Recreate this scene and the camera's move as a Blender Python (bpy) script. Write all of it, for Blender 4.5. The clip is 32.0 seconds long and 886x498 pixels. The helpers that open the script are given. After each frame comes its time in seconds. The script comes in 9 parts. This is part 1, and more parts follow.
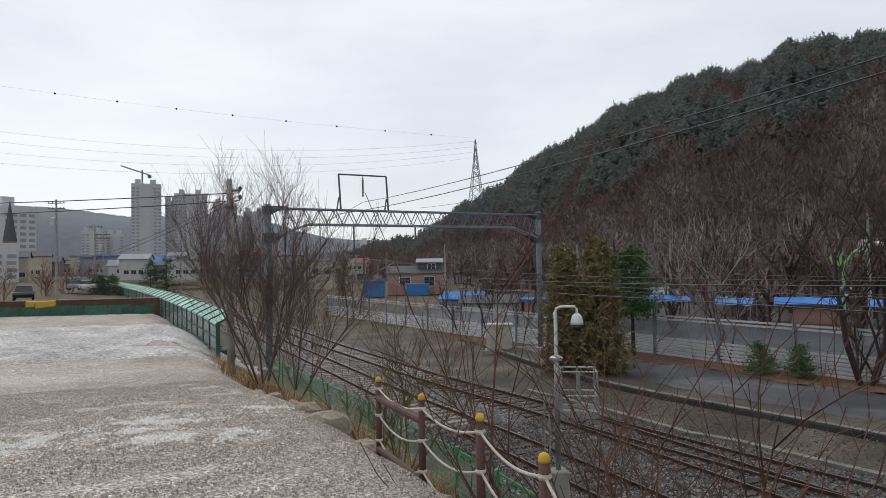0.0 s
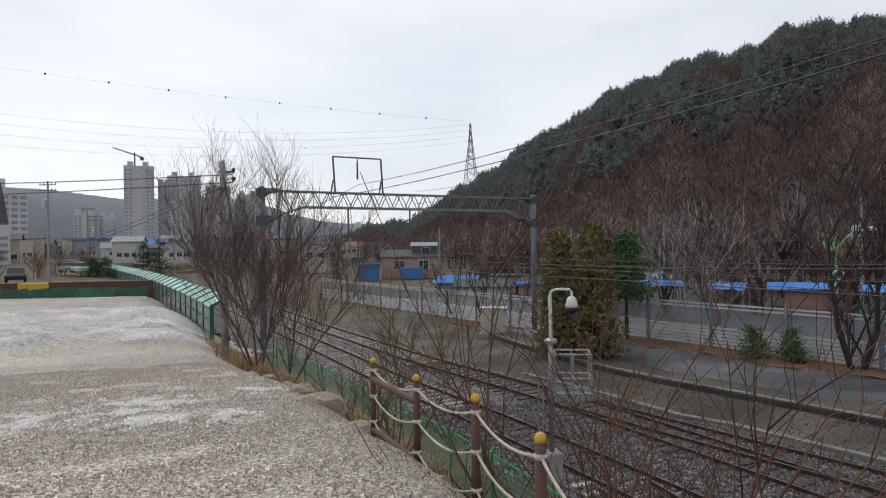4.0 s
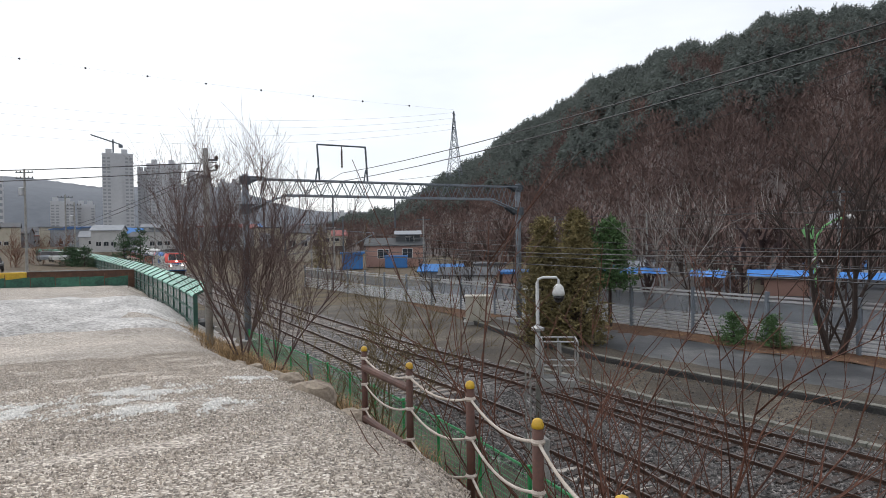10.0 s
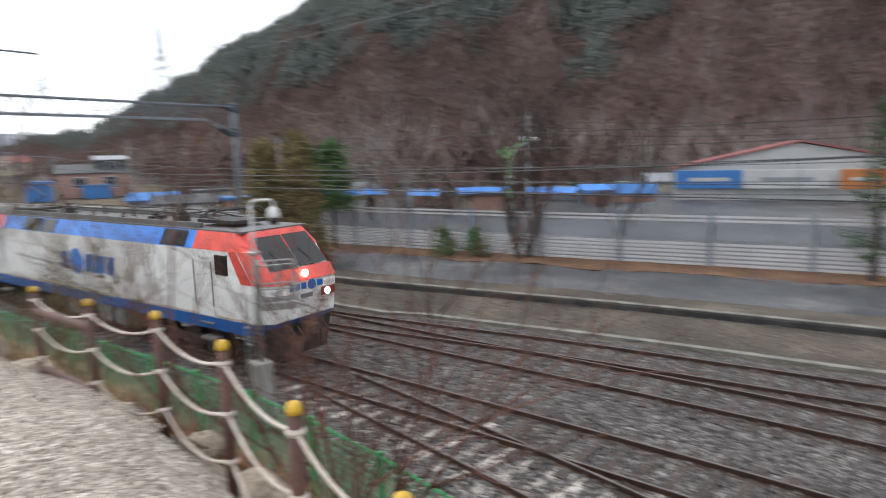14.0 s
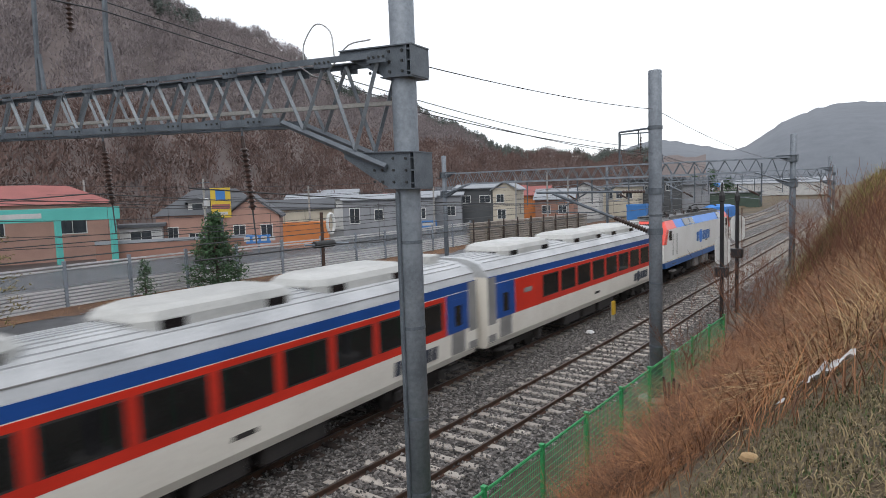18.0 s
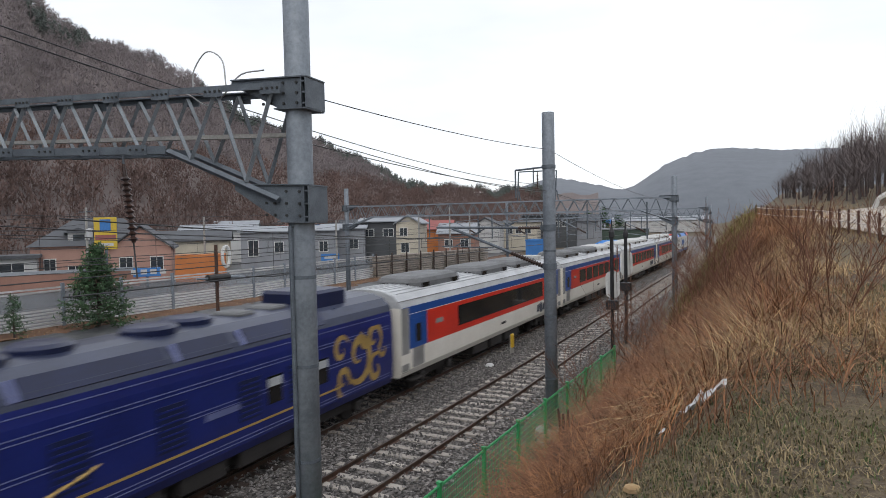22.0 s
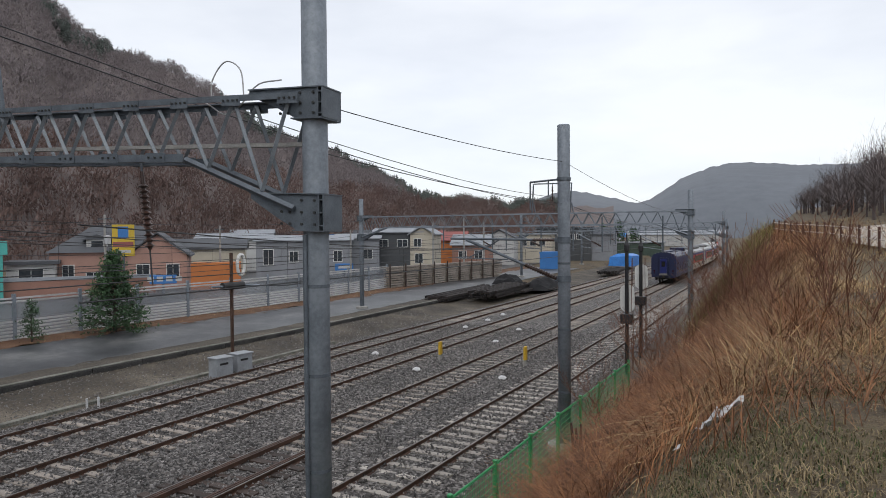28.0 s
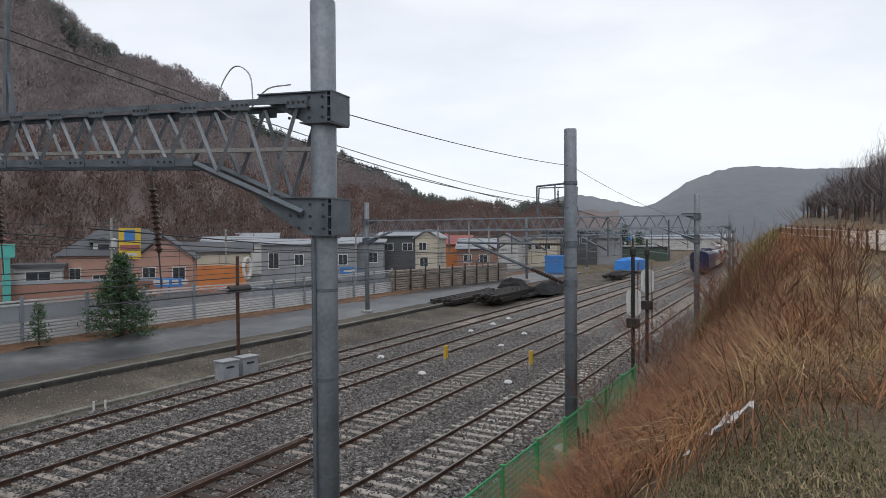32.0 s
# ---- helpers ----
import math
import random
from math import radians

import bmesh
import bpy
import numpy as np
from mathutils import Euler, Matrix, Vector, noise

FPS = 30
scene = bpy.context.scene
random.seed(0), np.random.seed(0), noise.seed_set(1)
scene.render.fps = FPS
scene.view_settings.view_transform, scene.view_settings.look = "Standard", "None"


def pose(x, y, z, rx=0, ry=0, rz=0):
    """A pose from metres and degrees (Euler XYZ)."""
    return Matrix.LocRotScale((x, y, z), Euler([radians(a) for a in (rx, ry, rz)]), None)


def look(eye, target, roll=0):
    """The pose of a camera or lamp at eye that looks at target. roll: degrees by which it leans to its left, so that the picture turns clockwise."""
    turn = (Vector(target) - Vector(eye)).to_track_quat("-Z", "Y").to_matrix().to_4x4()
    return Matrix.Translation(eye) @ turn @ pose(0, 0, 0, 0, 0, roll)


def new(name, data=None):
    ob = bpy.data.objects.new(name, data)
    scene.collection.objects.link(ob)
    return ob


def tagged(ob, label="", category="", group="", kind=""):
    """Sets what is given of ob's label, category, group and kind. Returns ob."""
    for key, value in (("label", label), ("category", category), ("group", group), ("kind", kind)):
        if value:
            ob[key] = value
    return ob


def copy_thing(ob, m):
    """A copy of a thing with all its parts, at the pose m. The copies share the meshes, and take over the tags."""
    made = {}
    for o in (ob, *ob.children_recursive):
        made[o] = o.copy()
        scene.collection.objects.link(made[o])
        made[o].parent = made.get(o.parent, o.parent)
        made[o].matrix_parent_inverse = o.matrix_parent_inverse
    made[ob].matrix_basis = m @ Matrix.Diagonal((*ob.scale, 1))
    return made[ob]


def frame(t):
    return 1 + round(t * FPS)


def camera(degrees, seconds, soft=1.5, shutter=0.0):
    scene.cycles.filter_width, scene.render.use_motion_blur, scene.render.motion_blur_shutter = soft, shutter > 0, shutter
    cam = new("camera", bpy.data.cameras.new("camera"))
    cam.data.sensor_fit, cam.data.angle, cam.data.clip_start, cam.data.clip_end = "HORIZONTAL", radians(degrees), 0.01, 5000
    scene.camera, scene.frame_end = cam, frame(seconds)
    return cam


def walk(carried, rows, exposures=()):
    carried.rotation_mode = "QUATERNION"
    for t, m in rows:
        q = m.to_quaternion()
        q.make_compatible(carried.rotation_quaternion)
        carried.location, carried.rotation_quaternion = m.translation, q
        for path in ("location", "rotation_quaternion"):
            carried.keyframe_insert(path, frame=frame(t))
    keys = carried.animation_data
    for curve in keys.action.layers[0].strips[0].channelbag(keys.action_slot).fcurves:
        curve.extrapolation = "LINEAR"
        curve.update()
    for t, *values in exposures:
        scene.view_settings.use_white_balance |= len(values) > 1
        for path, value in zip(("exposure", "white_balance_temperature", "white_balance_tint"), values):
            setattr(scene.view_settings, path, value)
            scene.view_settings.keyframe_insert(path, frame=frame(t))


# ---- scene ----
cam = camera(70.0, 32.0, soft=0.5, shutter=0.5)


def aim(x, y, z, yaw, pitch, roll):
    return pose(x, y, z, 90 + pitch, 0, yaw) @ pose(0, 0, 0, 0, 0, roll)


# seconds, x, y, z, yaw, pitch, roll
PATH = [
    (0, -0.09, 0.05, 6.19, 168.01, 1.27, -0.95),
    (0.5, -0.10, 0.05, 6.19, 167.96, 1.37, -0.99),
    (1, -0.10, 0.04, 6.19, 167.42, 1.41, -0.93),
    (1.5, -0.11, 0.03, 6.19, 166.75, 1.39, -0.90),
    (2, -0.11, 0.02, 6.18, 166.41, 1.40, -0.86),
    (2.5, -0.10, 0.02, 6.17, 166.53, 1.43, -0.87),
    (3, -0.10, -0.00, 6.15, 166.91, 1.56, -0.82),
    (3.5, -0.10, -0.01, 6.13, 167.26, 1.49, -0.83),
    (4, -0.09, -0.02, 6.15, 167.52, -0.18, -0.71),
    (4.5, -0.04, -0.08, 6.14, 167.79, -1.76, -0.54),
    (6.5, 0.02, -0.03, 6.15, 168.03, -1.36, -0.78),
    (7, 0.02, -0.03, 6.15, 168.30, -1.36, -0.76),
    (7.5, 0.02, -0.00, 6.16, 168.49, -1.34, -0.75),
    (8, 0.02, -0.03, 6.15, 168.12, -1.36, -0.77),
    (8.5, 0.01, -0.02, 6.15, 167.52, -1.21, -0.79),
    (9, 0.02, -0.03, 6.15, 166.96, -1.22, -0.80),
    (9.5, 0.01, -0.04, 6.15, 166.59, -1.22, -0.82),
    (10, 0.01, -0.03, 6.15, 166.04, -1.25, -0.78),
    (10.5, -0.00, -0.02, 6.15, 165.12, -1.18, -0.84),
    (11, -0.00, 0.00, 6.15, 164.20, -1.50, -0.85),
    (11.5, 0.01, -0.02, 6.14, 163.65, -1.83, -0.85),
    (12, 0.00, -0.01, 6.14, 163.07, -2.22, -0.90),
    (12.5, 0.00, -0.02, 6.14, 162.13, -3.39, -0.91),
    (13, -0.01, -0.02, 6.14, 161.30, -4.08, -0.98),
    (13.5, -0.10, 0.02, 6.12, 157.15, -6.06, -1.01),
    (14, -0.31, 0.05, 6.07, 142.00, -8.58, -1.42),
    (14.2, -0.28, 0.03, 6.08, 133.61, -9.55, -1.10),
    (14.5, -0.32, 0.03, 6.07, 121.67, -10.10, -0.85),
    (15, -0.34, 0.02, 6.05, 102.00, -14.00, -0.75),
    (15.2, -0.30, -0.02, 6.06, 92.60, -15.00, -0.90),
    (15.5, -0.20, -0.07, 6.07, 78.35, -15.60, -1.30),
    (16, -0.12, -0.08, 6.08, 60.50, -13.60, -1.80),
    (16.5, -0.08, -0.10, 6.10, 48.00, -10.80, -2.10),
    (17, -0.05, -0.10, 6.12, 40.60, -8.20, -2.10),
    (17.5, -0.04, -0.11, 6.13, 37.57, -6.26, -2.07),
    (18, -0.04, -0.15, 6.13, 36.63, -4.99, -1.93),
    (18.5, -0.05, -0.13, 6.14, 36.59, -4.83, -1.87),
    (19, -0.03, -0.11, 6.14, 36.07, -4.68, -1.74),
    (19.5, -0.03, -0.08, 6.14, 34.89, -3.84, -1.59),
    (20, -0.02, -0.09, 6.15, 34.37, -3.49, -1.48),
    (20.5, -0.01, -0.06, 6.15, 32.84, -3.40, -1.42),
    (21, 0.00, -0.04, 6.15, 30.66, -3.26, -1.38),
    (21.5, 0.01, -0.02, 6.16, 28.47, -2.28, -1.24),
    (22, 0.02, -0.02, 6.15, 27.86, -2.21, -1.17),
    (22.5, 0.01, -0.00, 6.14, 28.10, -2.09, -1.05),
    (23, 0.01, -0.01, 6.14, 28.71, -1.88, -0.94),
    (23.5, 0.01, 0.00, 6.15, 29.45, -1.84, -0.82),
    (24, 0.01, -0.01, 6.15, 29.83, -1.73, -0.74),
    (24.5, 0.02, -0.02, 6.14, 30.05, -1.60, -0.67),
    (26.5, 0.02, -0.02, 6.14, 30.71, -1.34, -0.53),
    (27, 0.01, 0.02, 6.15, 29.49, -1.27, -0.42),
    (27.5, 0.00, 0.01, 6.13, 29.07, -1.15, -0.42),
    (28, 0.01, -0.00, 6.14, 29.10, -1.17, -0.45),
    (28.5, 0.01, -0.00, 6.13, 29.10, -1.11, -0.43),
    (29, 0.00, 0.00, 6.15, 28.92, -1.14, -0.45),
    (29.5, 0.01, -0.02, 6.15, 28.75, -1.14, -0.43),
    (30, 0.01, -0.01, 6.14, 28.83, -1.13, -0.39),
    (30.5, 0.01, -0.02, 6.14, 29.15, -1.09, -0.31),
    (31, -0.01, -0.02, 6.15, 29.41, -1.14, -0.35),
    (31.5, -0.02, -0.03, 6.14, 29.52, -0.90, -0.27),
    (32, -0.03, -0.03, 6.15, 29.53, -0.84, -0.36),
]
walk(cam, [(t, aim(*row)) for t, *row in PATH],
     [(0, 0.0), (5, 0.08), (9, 0.28), (12.5, 0.42), (13.5, 0.6), (14.0, 0.9), (14.5, 1.32), (15.0, 1.1), (15.5, 1.2), (16.4, 1.05), (17.5, 0.9), (18.0, 0.55), (20, 0.42), (24, 0.25), (32, 0.15)])

# ---- sky and light: a thick overcast ----
world = bpy.data.worlds.new("overcast")
scene.world = world
world.use_nodes = True
wn, wl = world.node_tree.nodes, world.node_tree.links
wbg = wn["Background"]
wsky = wn.new("ShaderNodeTexSky")
wsky.sky_type, wsky.sun_disc = "NISHITA", False
wsky.sun_elevation, wsky.sun_rotation = radians(42), radians(150)
wmap = wn.new("ShaderNodeMapping")
wmap.inputs["Scale"].default_value = (1.2, 1.2, 4.0)
wtc = wn.new("ShaderNodeTexCoord")
wl.new(wtc.outputs["Generated"], wmap.inputs["Vector"])
wno = wn.new("ShaderNodeTexNoise")
wno.inputs["Scale"].default_value, wno.inputs["Detail"].default_value, wno.inputs["Roughness"].default_value = 1.3, 5, 0.55
wl.new(wmap.outputs["Vector"], wno.inputs["Vector"])
wramp = wn.new("ShaderNodeValToRGB")
wramp.color_ramp.elements[0].position, wramp.color_ramp.elements[0].color = 0.36, (0.62, 0.645, 0.70, 1)
wramp.color_ramp.elements[1].position, wramp.color_ramp.elements[1].color = 0.66, (0.80, 0.815, 0.845, 1)
wl.new(wno.outputs["Fac"], wramp.inputs["Fac"])
wmix = wn.new("ShaderNodeMixRGB")
wmix.blend_type = "ADD"
wmix.inputs["Fac"].default_value = 0.02
wl.new(wramp.outputs["Color"], wmix.inputs["Color1"])
wl.new(wsky.outputs["Color"], wmix.inputs["Color2"])
wl.new(wmix.outputs["Color"], wbg.inputs["Color"])
wbg.inputs["Strength"].default_value = 1.0
sun_data = bpy.data.lights.new("sun", "SUN")
sun_data.energy, sun_data.angle, sun_data.color = 0.8, radians(40), (1.0, 0.97, 0.93)
sun = new("sun", sun_data)
sun.matrix_world = look((30, -60, 90), (0, 0, 0))


# ---- building helpers ----
class Geo:
    """Vertices and faces of one mesh."""

    def __init__(self):
        self.v, self.f = [], []

    def add(self, vs, fs):
        n = len(self.v)
        self.v += [tuple(p) for p in vs]
        self.f += [tuple(i + n for i in f) for f in fs]
        return self

    def box(self, x0, x1, y0, y1, z0, z1, m=None):
        vs = [Vector((x, y, z)) for z in (z0, z1) for x, y in ((x0, y0), (x1, y0), (x1, y1), (x0, y1))]
        if m is not None:
            vs = [m @ p for p in vs]
        return self.add(vs, [(3, 2, 1, 0), (4, 5, 6, 7), (0, 1, 5, 4), (1, 2, 6, 5), (2, 3, 7, 6), (3, 0, 4, 7)])

    def bevel_box(self, x0, x1, y0, y1, z0, z1, b, m=None):
        vs = []
        for z, i in ((z0, b), (z0 + b, 0), (z1 - b, 0), (z1, b)):
            vs += [(x0 + i, y0 + b, z), (x0 + b, y0 + i, z), (x1 - b, y0 + i, z), (x1 - i, y0 + b, z),
                   (x1 - i, y1 - b, z), (x1 - b, y1 - i, z), (x0 + b, y1 - i, z), (x0 + i, y1 - b, z)]
        fs = [tuple(range(7, -1, -1)), tuple(range(24, 32))]
        for k in range(3):
            for j in range(8):
                a, c = k * 8 + j, k * 8 + (j + 1) % 8
                fs.append((a, c, c + 8, a + 8))
        vs = [Vector(p) for p in vs]
        return self.add([m @ p for p in vs] if m is not None else vs, fs)

    def tube(self, p, q, r, r2=None, n=6, cap=True):
        p, q = Vector(p), Vector(q)
        r2 = r if r2 is None else r2
        d = (q - p)
        if d.length < 1e-6:
            return self
        d.normalize()
        u = d.cross(Vector((0, 0, 1)) if abs(d.z) < 0.95 else Vector((1, 0, 0))).normalized()
        w = d.cross(u)
        vs = []
        for c, rr in ((p, r), (q, r2)):
            for k in range(n):
                a = 2 * math.pi * k / n
                vs.append(c + (u * math.cos(a) + w * math.sin(a)) * rr)
        fs = [(k, (k + 1) % n, n + (k + 1) % n, n + k) for k in range(n)]
        if cap:
            fs += [tuple(range(n - 1, -1, -1)), tuple(range(n, 2 * n))]
        return self.add(vs, fs)

    def line(self, pts, r, n=5):
        """A bent rod through points, in one skin."""
        pts = [Vector(p) for i, p in enumerate(pts) if i == 0 or (Vector(p) - Vector(pts[i - 1])).length > 1e-4]
        vs, fs, k = [], [], len(pts)
        for i, p in enumerate(pts):
            d = (pts[min(i + 1, k - 1)] - pts[max(i - 1, 0)]).normalized()
            u = d.cross(Vector((0, 0, 1)) if abs(d.z) < 0.95 else Vector((1, 0, 0))).normalized()
            w = d.cross(u)
            vs += [p + (u * math.cos(2 * math.pi * j / n) + w * math.sin(2 * math.pi * j / n)) * r for j in range(n)]
        for i in range(k - 1):
            fs += [(i * n + j, i * n + (j + 1) % n, (i + 1) * n + (j + 1) % n, (i + 1) * n + j) for j in range(n)]
        return self.add(vs, fs)

    def sweep(self, pts, profile, closed=True, cap=True):
        """A profile of (side, up) carried along points; side is to the right of the way."""
        pts = [Vector(p) for p in pts]
        n, k = len(pts), len(profile)
        vs = []
        for i, p in enumerate(pts):
            d = pts[min(i + 1, n - 1)] - pts[max(i - 1, 0)]
            d.z = 0
            d.normalize()
            side = Vector((d.y, -d.x, 0))
            vs += [p + side * a + Vector((0, 0, b)) for a, b in profile]
        fs = []
        for i in range(n - 1):
            for j in range(k if closed else k - 1):
                a, b = i * k + j, i * k + (j + 1) % k
                fs.append((a, a + k, b + k, b))
        if closed and cap:
            fs += [tuple(range(k)), tuple(range((n - 1) * k + k - 1, (n - 1) * k - 1, -1))]
        return self.add(vs, fs)

    def lathe(self, prof, at=(0, 0, 0), n=10):
        """A profile of (radius, height) turned round an upright axis."""
        vs, fs = [], []
        for r, z in prof:
            for k in range(n):
                a = 2 * math.pi * k / n
                vs.append((at[0] + r * math.cos(a), at[1] + r * math.sin(a), at[2] + z))
        for i in range(len(prof) - 1):
            for k in range(n):
                a, b = i * n + k, i * n + (k + 1) % n
                fs.append((a, b, b + n, a + n))
        fs += [tuple(range(n - 1, -1, -1)), tuple(range(len(vs) - n, len(vs)))]
        return self.add(vs, fs)

    def poly(self, pts, x0, x1, axis="x"):
        """A flat outline of (a, b) given depth along x (a=y, b=z), y (a=x, b=z) or z (a=x, b=y)."""
        n = len(pts)
        put = {"x": lambda a, b, c: (c, a, b), "y": lambda a, b, c: (a, c, b), "z": lambda a, b, c: (a, b, c)}[axis]
        vs = [put(a, b, x0) for a, b in pts] + [put(a, b, x1) for a, b in pts]
        fs = [(k, (k + 1) % n, n + (k + 1) % n, n + k) for k in range(n)]
        return self.add(vs, fs + [tuple(range(n - 1, -1, -1)), tuple(range(n, 2 * n))])

    def mesh(self, name, smooth=False):
        me = bpy.data.meshes.new(name)
        me.from_pydata([tuple(p) for p in self.v], [], self.f)
        if smooth:
            me.polygons.foreach_set("use_smooth", [True] * len(me.polygons))
        me.update()
        return me


def fix_normals(me):
    bm = bmesh.new()
    bm.from_mesh(me)
    bmesh.ops.recalc_face_normals(bm, faces=bm.faces)
    bm.to_mesh(me)
    bm.free()


def part(name, geo, material, parent=None, label="", smooth=False, m=None):
    me = geo.mesh(name, smooth) if isinstance(geo, Geo) else geo
    if isinstance(geo, Geo) and len(me.polygons) < 4000:
        fix_normals(me)
    if material is not None and not me.materials:
        me.materials.append(material)
    ob = new(name, me)
    if parent is not None:
        ob.parent = parent
    if m is not None:
        ob.matrix_basis = m
    if label:
        tagged(ob, label)
    return ob


def thing(name, at, label, category, group="", rz=0.0, kind=""):
    ob = new(name)
    ob.empty_display_size = 0.2
    ob.matrix_basis = pose(at[0], at[1], at[2], 0, 0, rz)
    return tagged(ob, label, category, group, kind)


def spline(nodes):
    """A smooth function through (t, value) nodes."""
    xs, ys = np.array([a for a, _ in nodes], float), np.array([b for _, b in nodes], float)
    d = np.diff(ys) / np.diff(xs)
    m = np.r_[d[0], (d[:-1] + d[1:]) / 2, d[-1]]

    def f(t):
        t = np.asarray(t, float)
        i = np.clip(np.searchsorted(xs, t) - 1, 0, len(xs) - 2)
        h = xs[i + 1] - xs[i]
        s = (t - xs[i]) / h
        inside = (2 * s**3 - 3 * s**2 + 1) * ys[i] + (s**3 - 2 * s**2 + s) * h * m[i] + (-2 * s**3 + 3 * s**2) * ys[i + 1] + (s**3 - s**2) * h * m[i + 1]
        out = np.where(t < xs[0], ys[0] + (t - xs[0]) * m[0], np.where(t > xs[-1], ys[-1] + (t - xs[-1]) * m[-1], inside))
        return out if out.ndim else float(out)

    return f


# ---- materials ----
def mat(name, c1, c2=None, rough=0.8, metal=0.0, s1=1.5, s2=25.0, bump=0.15, rand=0.0, spread=0.22, spec=0.5, island=False):
    c2 = c2 or tuple(c * 0.7 for c in c1)
    m = bpy.data.materials.new(name)
    m.use_nodes = True
    n, l = m.node_tree.nodes, m.node_tree.links
    b = n["Principled BSDF"]
    b.inputs["Roughness"].default_value, b.inputs["Metallic"].default_value = rough, metal
    b.inputs["Specular IOR Level"].default_value = spec
    tc = n.new("ShaderNodeTexCoord")
    big, fine = n.new("ShaderNodeTexNoise"), n.new("ShaderNodeTexNoise")
    big.inputs["Scale"].default_value, big.inputs["Detail"].default_value = s1, 4
    fine.inputs["Scale"].default_value, fine.inputs["Detail"].default_value, fine.inputs["Roughness"].default_value = s2, 5, 0.65
    for node in (big, fine):
        l.new(tc.outputs["Object"], node.inputs["Vector"])
    add = n.new("ShaderNodeMath")
    add.operation = "ADD"
    l.new(big.outputs["Fac"], add.inputs[0])
    l.new(fine.outputs["Fac"], add.inputs[1])
    rng = n.new("ShaderNodeMapRange")
    rng.inputs["From Min"].default_value, rng.inputs["From Max"].default_value = 1 - spread, 1 + spread
    l.new(add.outputs[0], rng.inputs["Value"])
    mix = n.new("ShaderNodeMixRGB")
    mix.inputs["Color1"].default_value, mix.inputs["Color2"].default_value = (*c1, 1), (*c2, 1)
    l.new(rng.outputs["Result"], mix.inputs["Fac"])
    col = mix.outputs["Color"]
    if rand:
        hsv = n.new("ShaderNodeHueSaturation")
        vr = n.new("ShaderNodeMapRange")
        vr.inputs["To Min"].default_value, vr.inputs["To Max"].default_value = 1 - rand, 1 + rand
        if island:
            gi = n.new("ShaderNodeNewGeometry")
            l.new(gi.outputs["Random Per Island"], vr.inputs["Value"])
        else:
            oi = n.new("ShaderNodeObjectInfo")
            l.new(oi.outputs["Random"], vr.inputs["Value"])
        l.new(vr.outputs["Result"], hsv.inputs["Value"])
        l.new(col, hsv.inputs["Color"])
        col = hsv.outputs["Color"]
    l.new(col, b.inputs["Base Color"])
    if bump:
        bp = n.new("ShaderNodeBump")
        bp.inputs["Strength"].default_value, bp.inputs["Distance"].default_value = bump, 0.02
        l.new(fine.outputs["Fac"], bp.inputs["Height"])
        l.new(bp.outputs["Normal"], b.inputs["Normal"])
    return m


def glow(name, colour, strength):
    m = bpy.data.materials.new(name)
    m.use_nodes = True
    b = m.node_tree.nodes["Principled BSDF"]
    b.inputs["Base Color"].default_value = (*colour, 1)
    b.inputs["Emission Color"].default_value, b.inputs["Emission Strength"].default_value = (*colour, 1), strength
    return m


def patchy(name, stops, s1=0.4, s2=14.0, s3=90.0, rough=0.85, bump=0.5, dist=0.03, warp=0.0):
    """Ground: three scales of noise into a ramp of colours."""
    m = mat(name, stops[0][1], stops[-1][1], rough, 0, s1, s2, 0)
    n, l = m.node_tree.nodes, m.node_tree.links
    b = n["Principled BSDF"]
    tc = n["Texture Coordinate"]
    noises = [x for x in n if x.bl_idname == "ShaderNodeTexNoise"]
    third = n.new("ShaderNodeTexNoise")
    third.inputs["Scale"].default_value, third.inputs["Detail"].default_value = s3, 3
    l.new(tc.outputs["Object"], third.inputs["Vector"])
    a1, a2 = n.new("ShaderNodeMath"), n.new("ShaderNodeMath")
    a1.operation = a2.operation = "MULTIPLY_ADD"
    a1.inputs[1].default_value = 0.3
    a2.inputs[1].default_value = 0.3
    l.new(noises[1].outputs["Fac"], a1.inputs[0])
    half = n.new("ShaderNodeMath")
    half.operation = "MULTIPLY"
    half.inputs[1].default_value = 0.4
    l.new(noises[0].outputs["Fac"], half.inputs[0])
    l.new(half.outputs[0], a1.inputs[2])
    l.new(third.outputs["Fac"], a2.inputs[0])
    l.new(a1.outputs[0], a2.inputs[2])
    ramp = n.new("ShaderNodeValToRGB")
    while len(ramp.color_ramp.elements) < len(stops):
        ramp.color_ramp.elements.new(0.5)
    for e, (at, c) in zip(ramp.color_ramp.elements, stops):
        e.position, e.color = at, (*c, 1)
    l.new(a2.outputs[0], ramp.inputs["Fac"])
    l.new(ramp.outputs["Color"], b.inputs["Base Color"])
    bp = n.new("ShaderNodeBump")
    bp.inputs["Strength"].default_value, bp.inputs["Distance"].default_value = bump, dist
    l.new(a2.outputs[0], bp.inputs["Height"])
    l.new(bp.outputs["Normal"], b.inputs["Normal"])
    return m


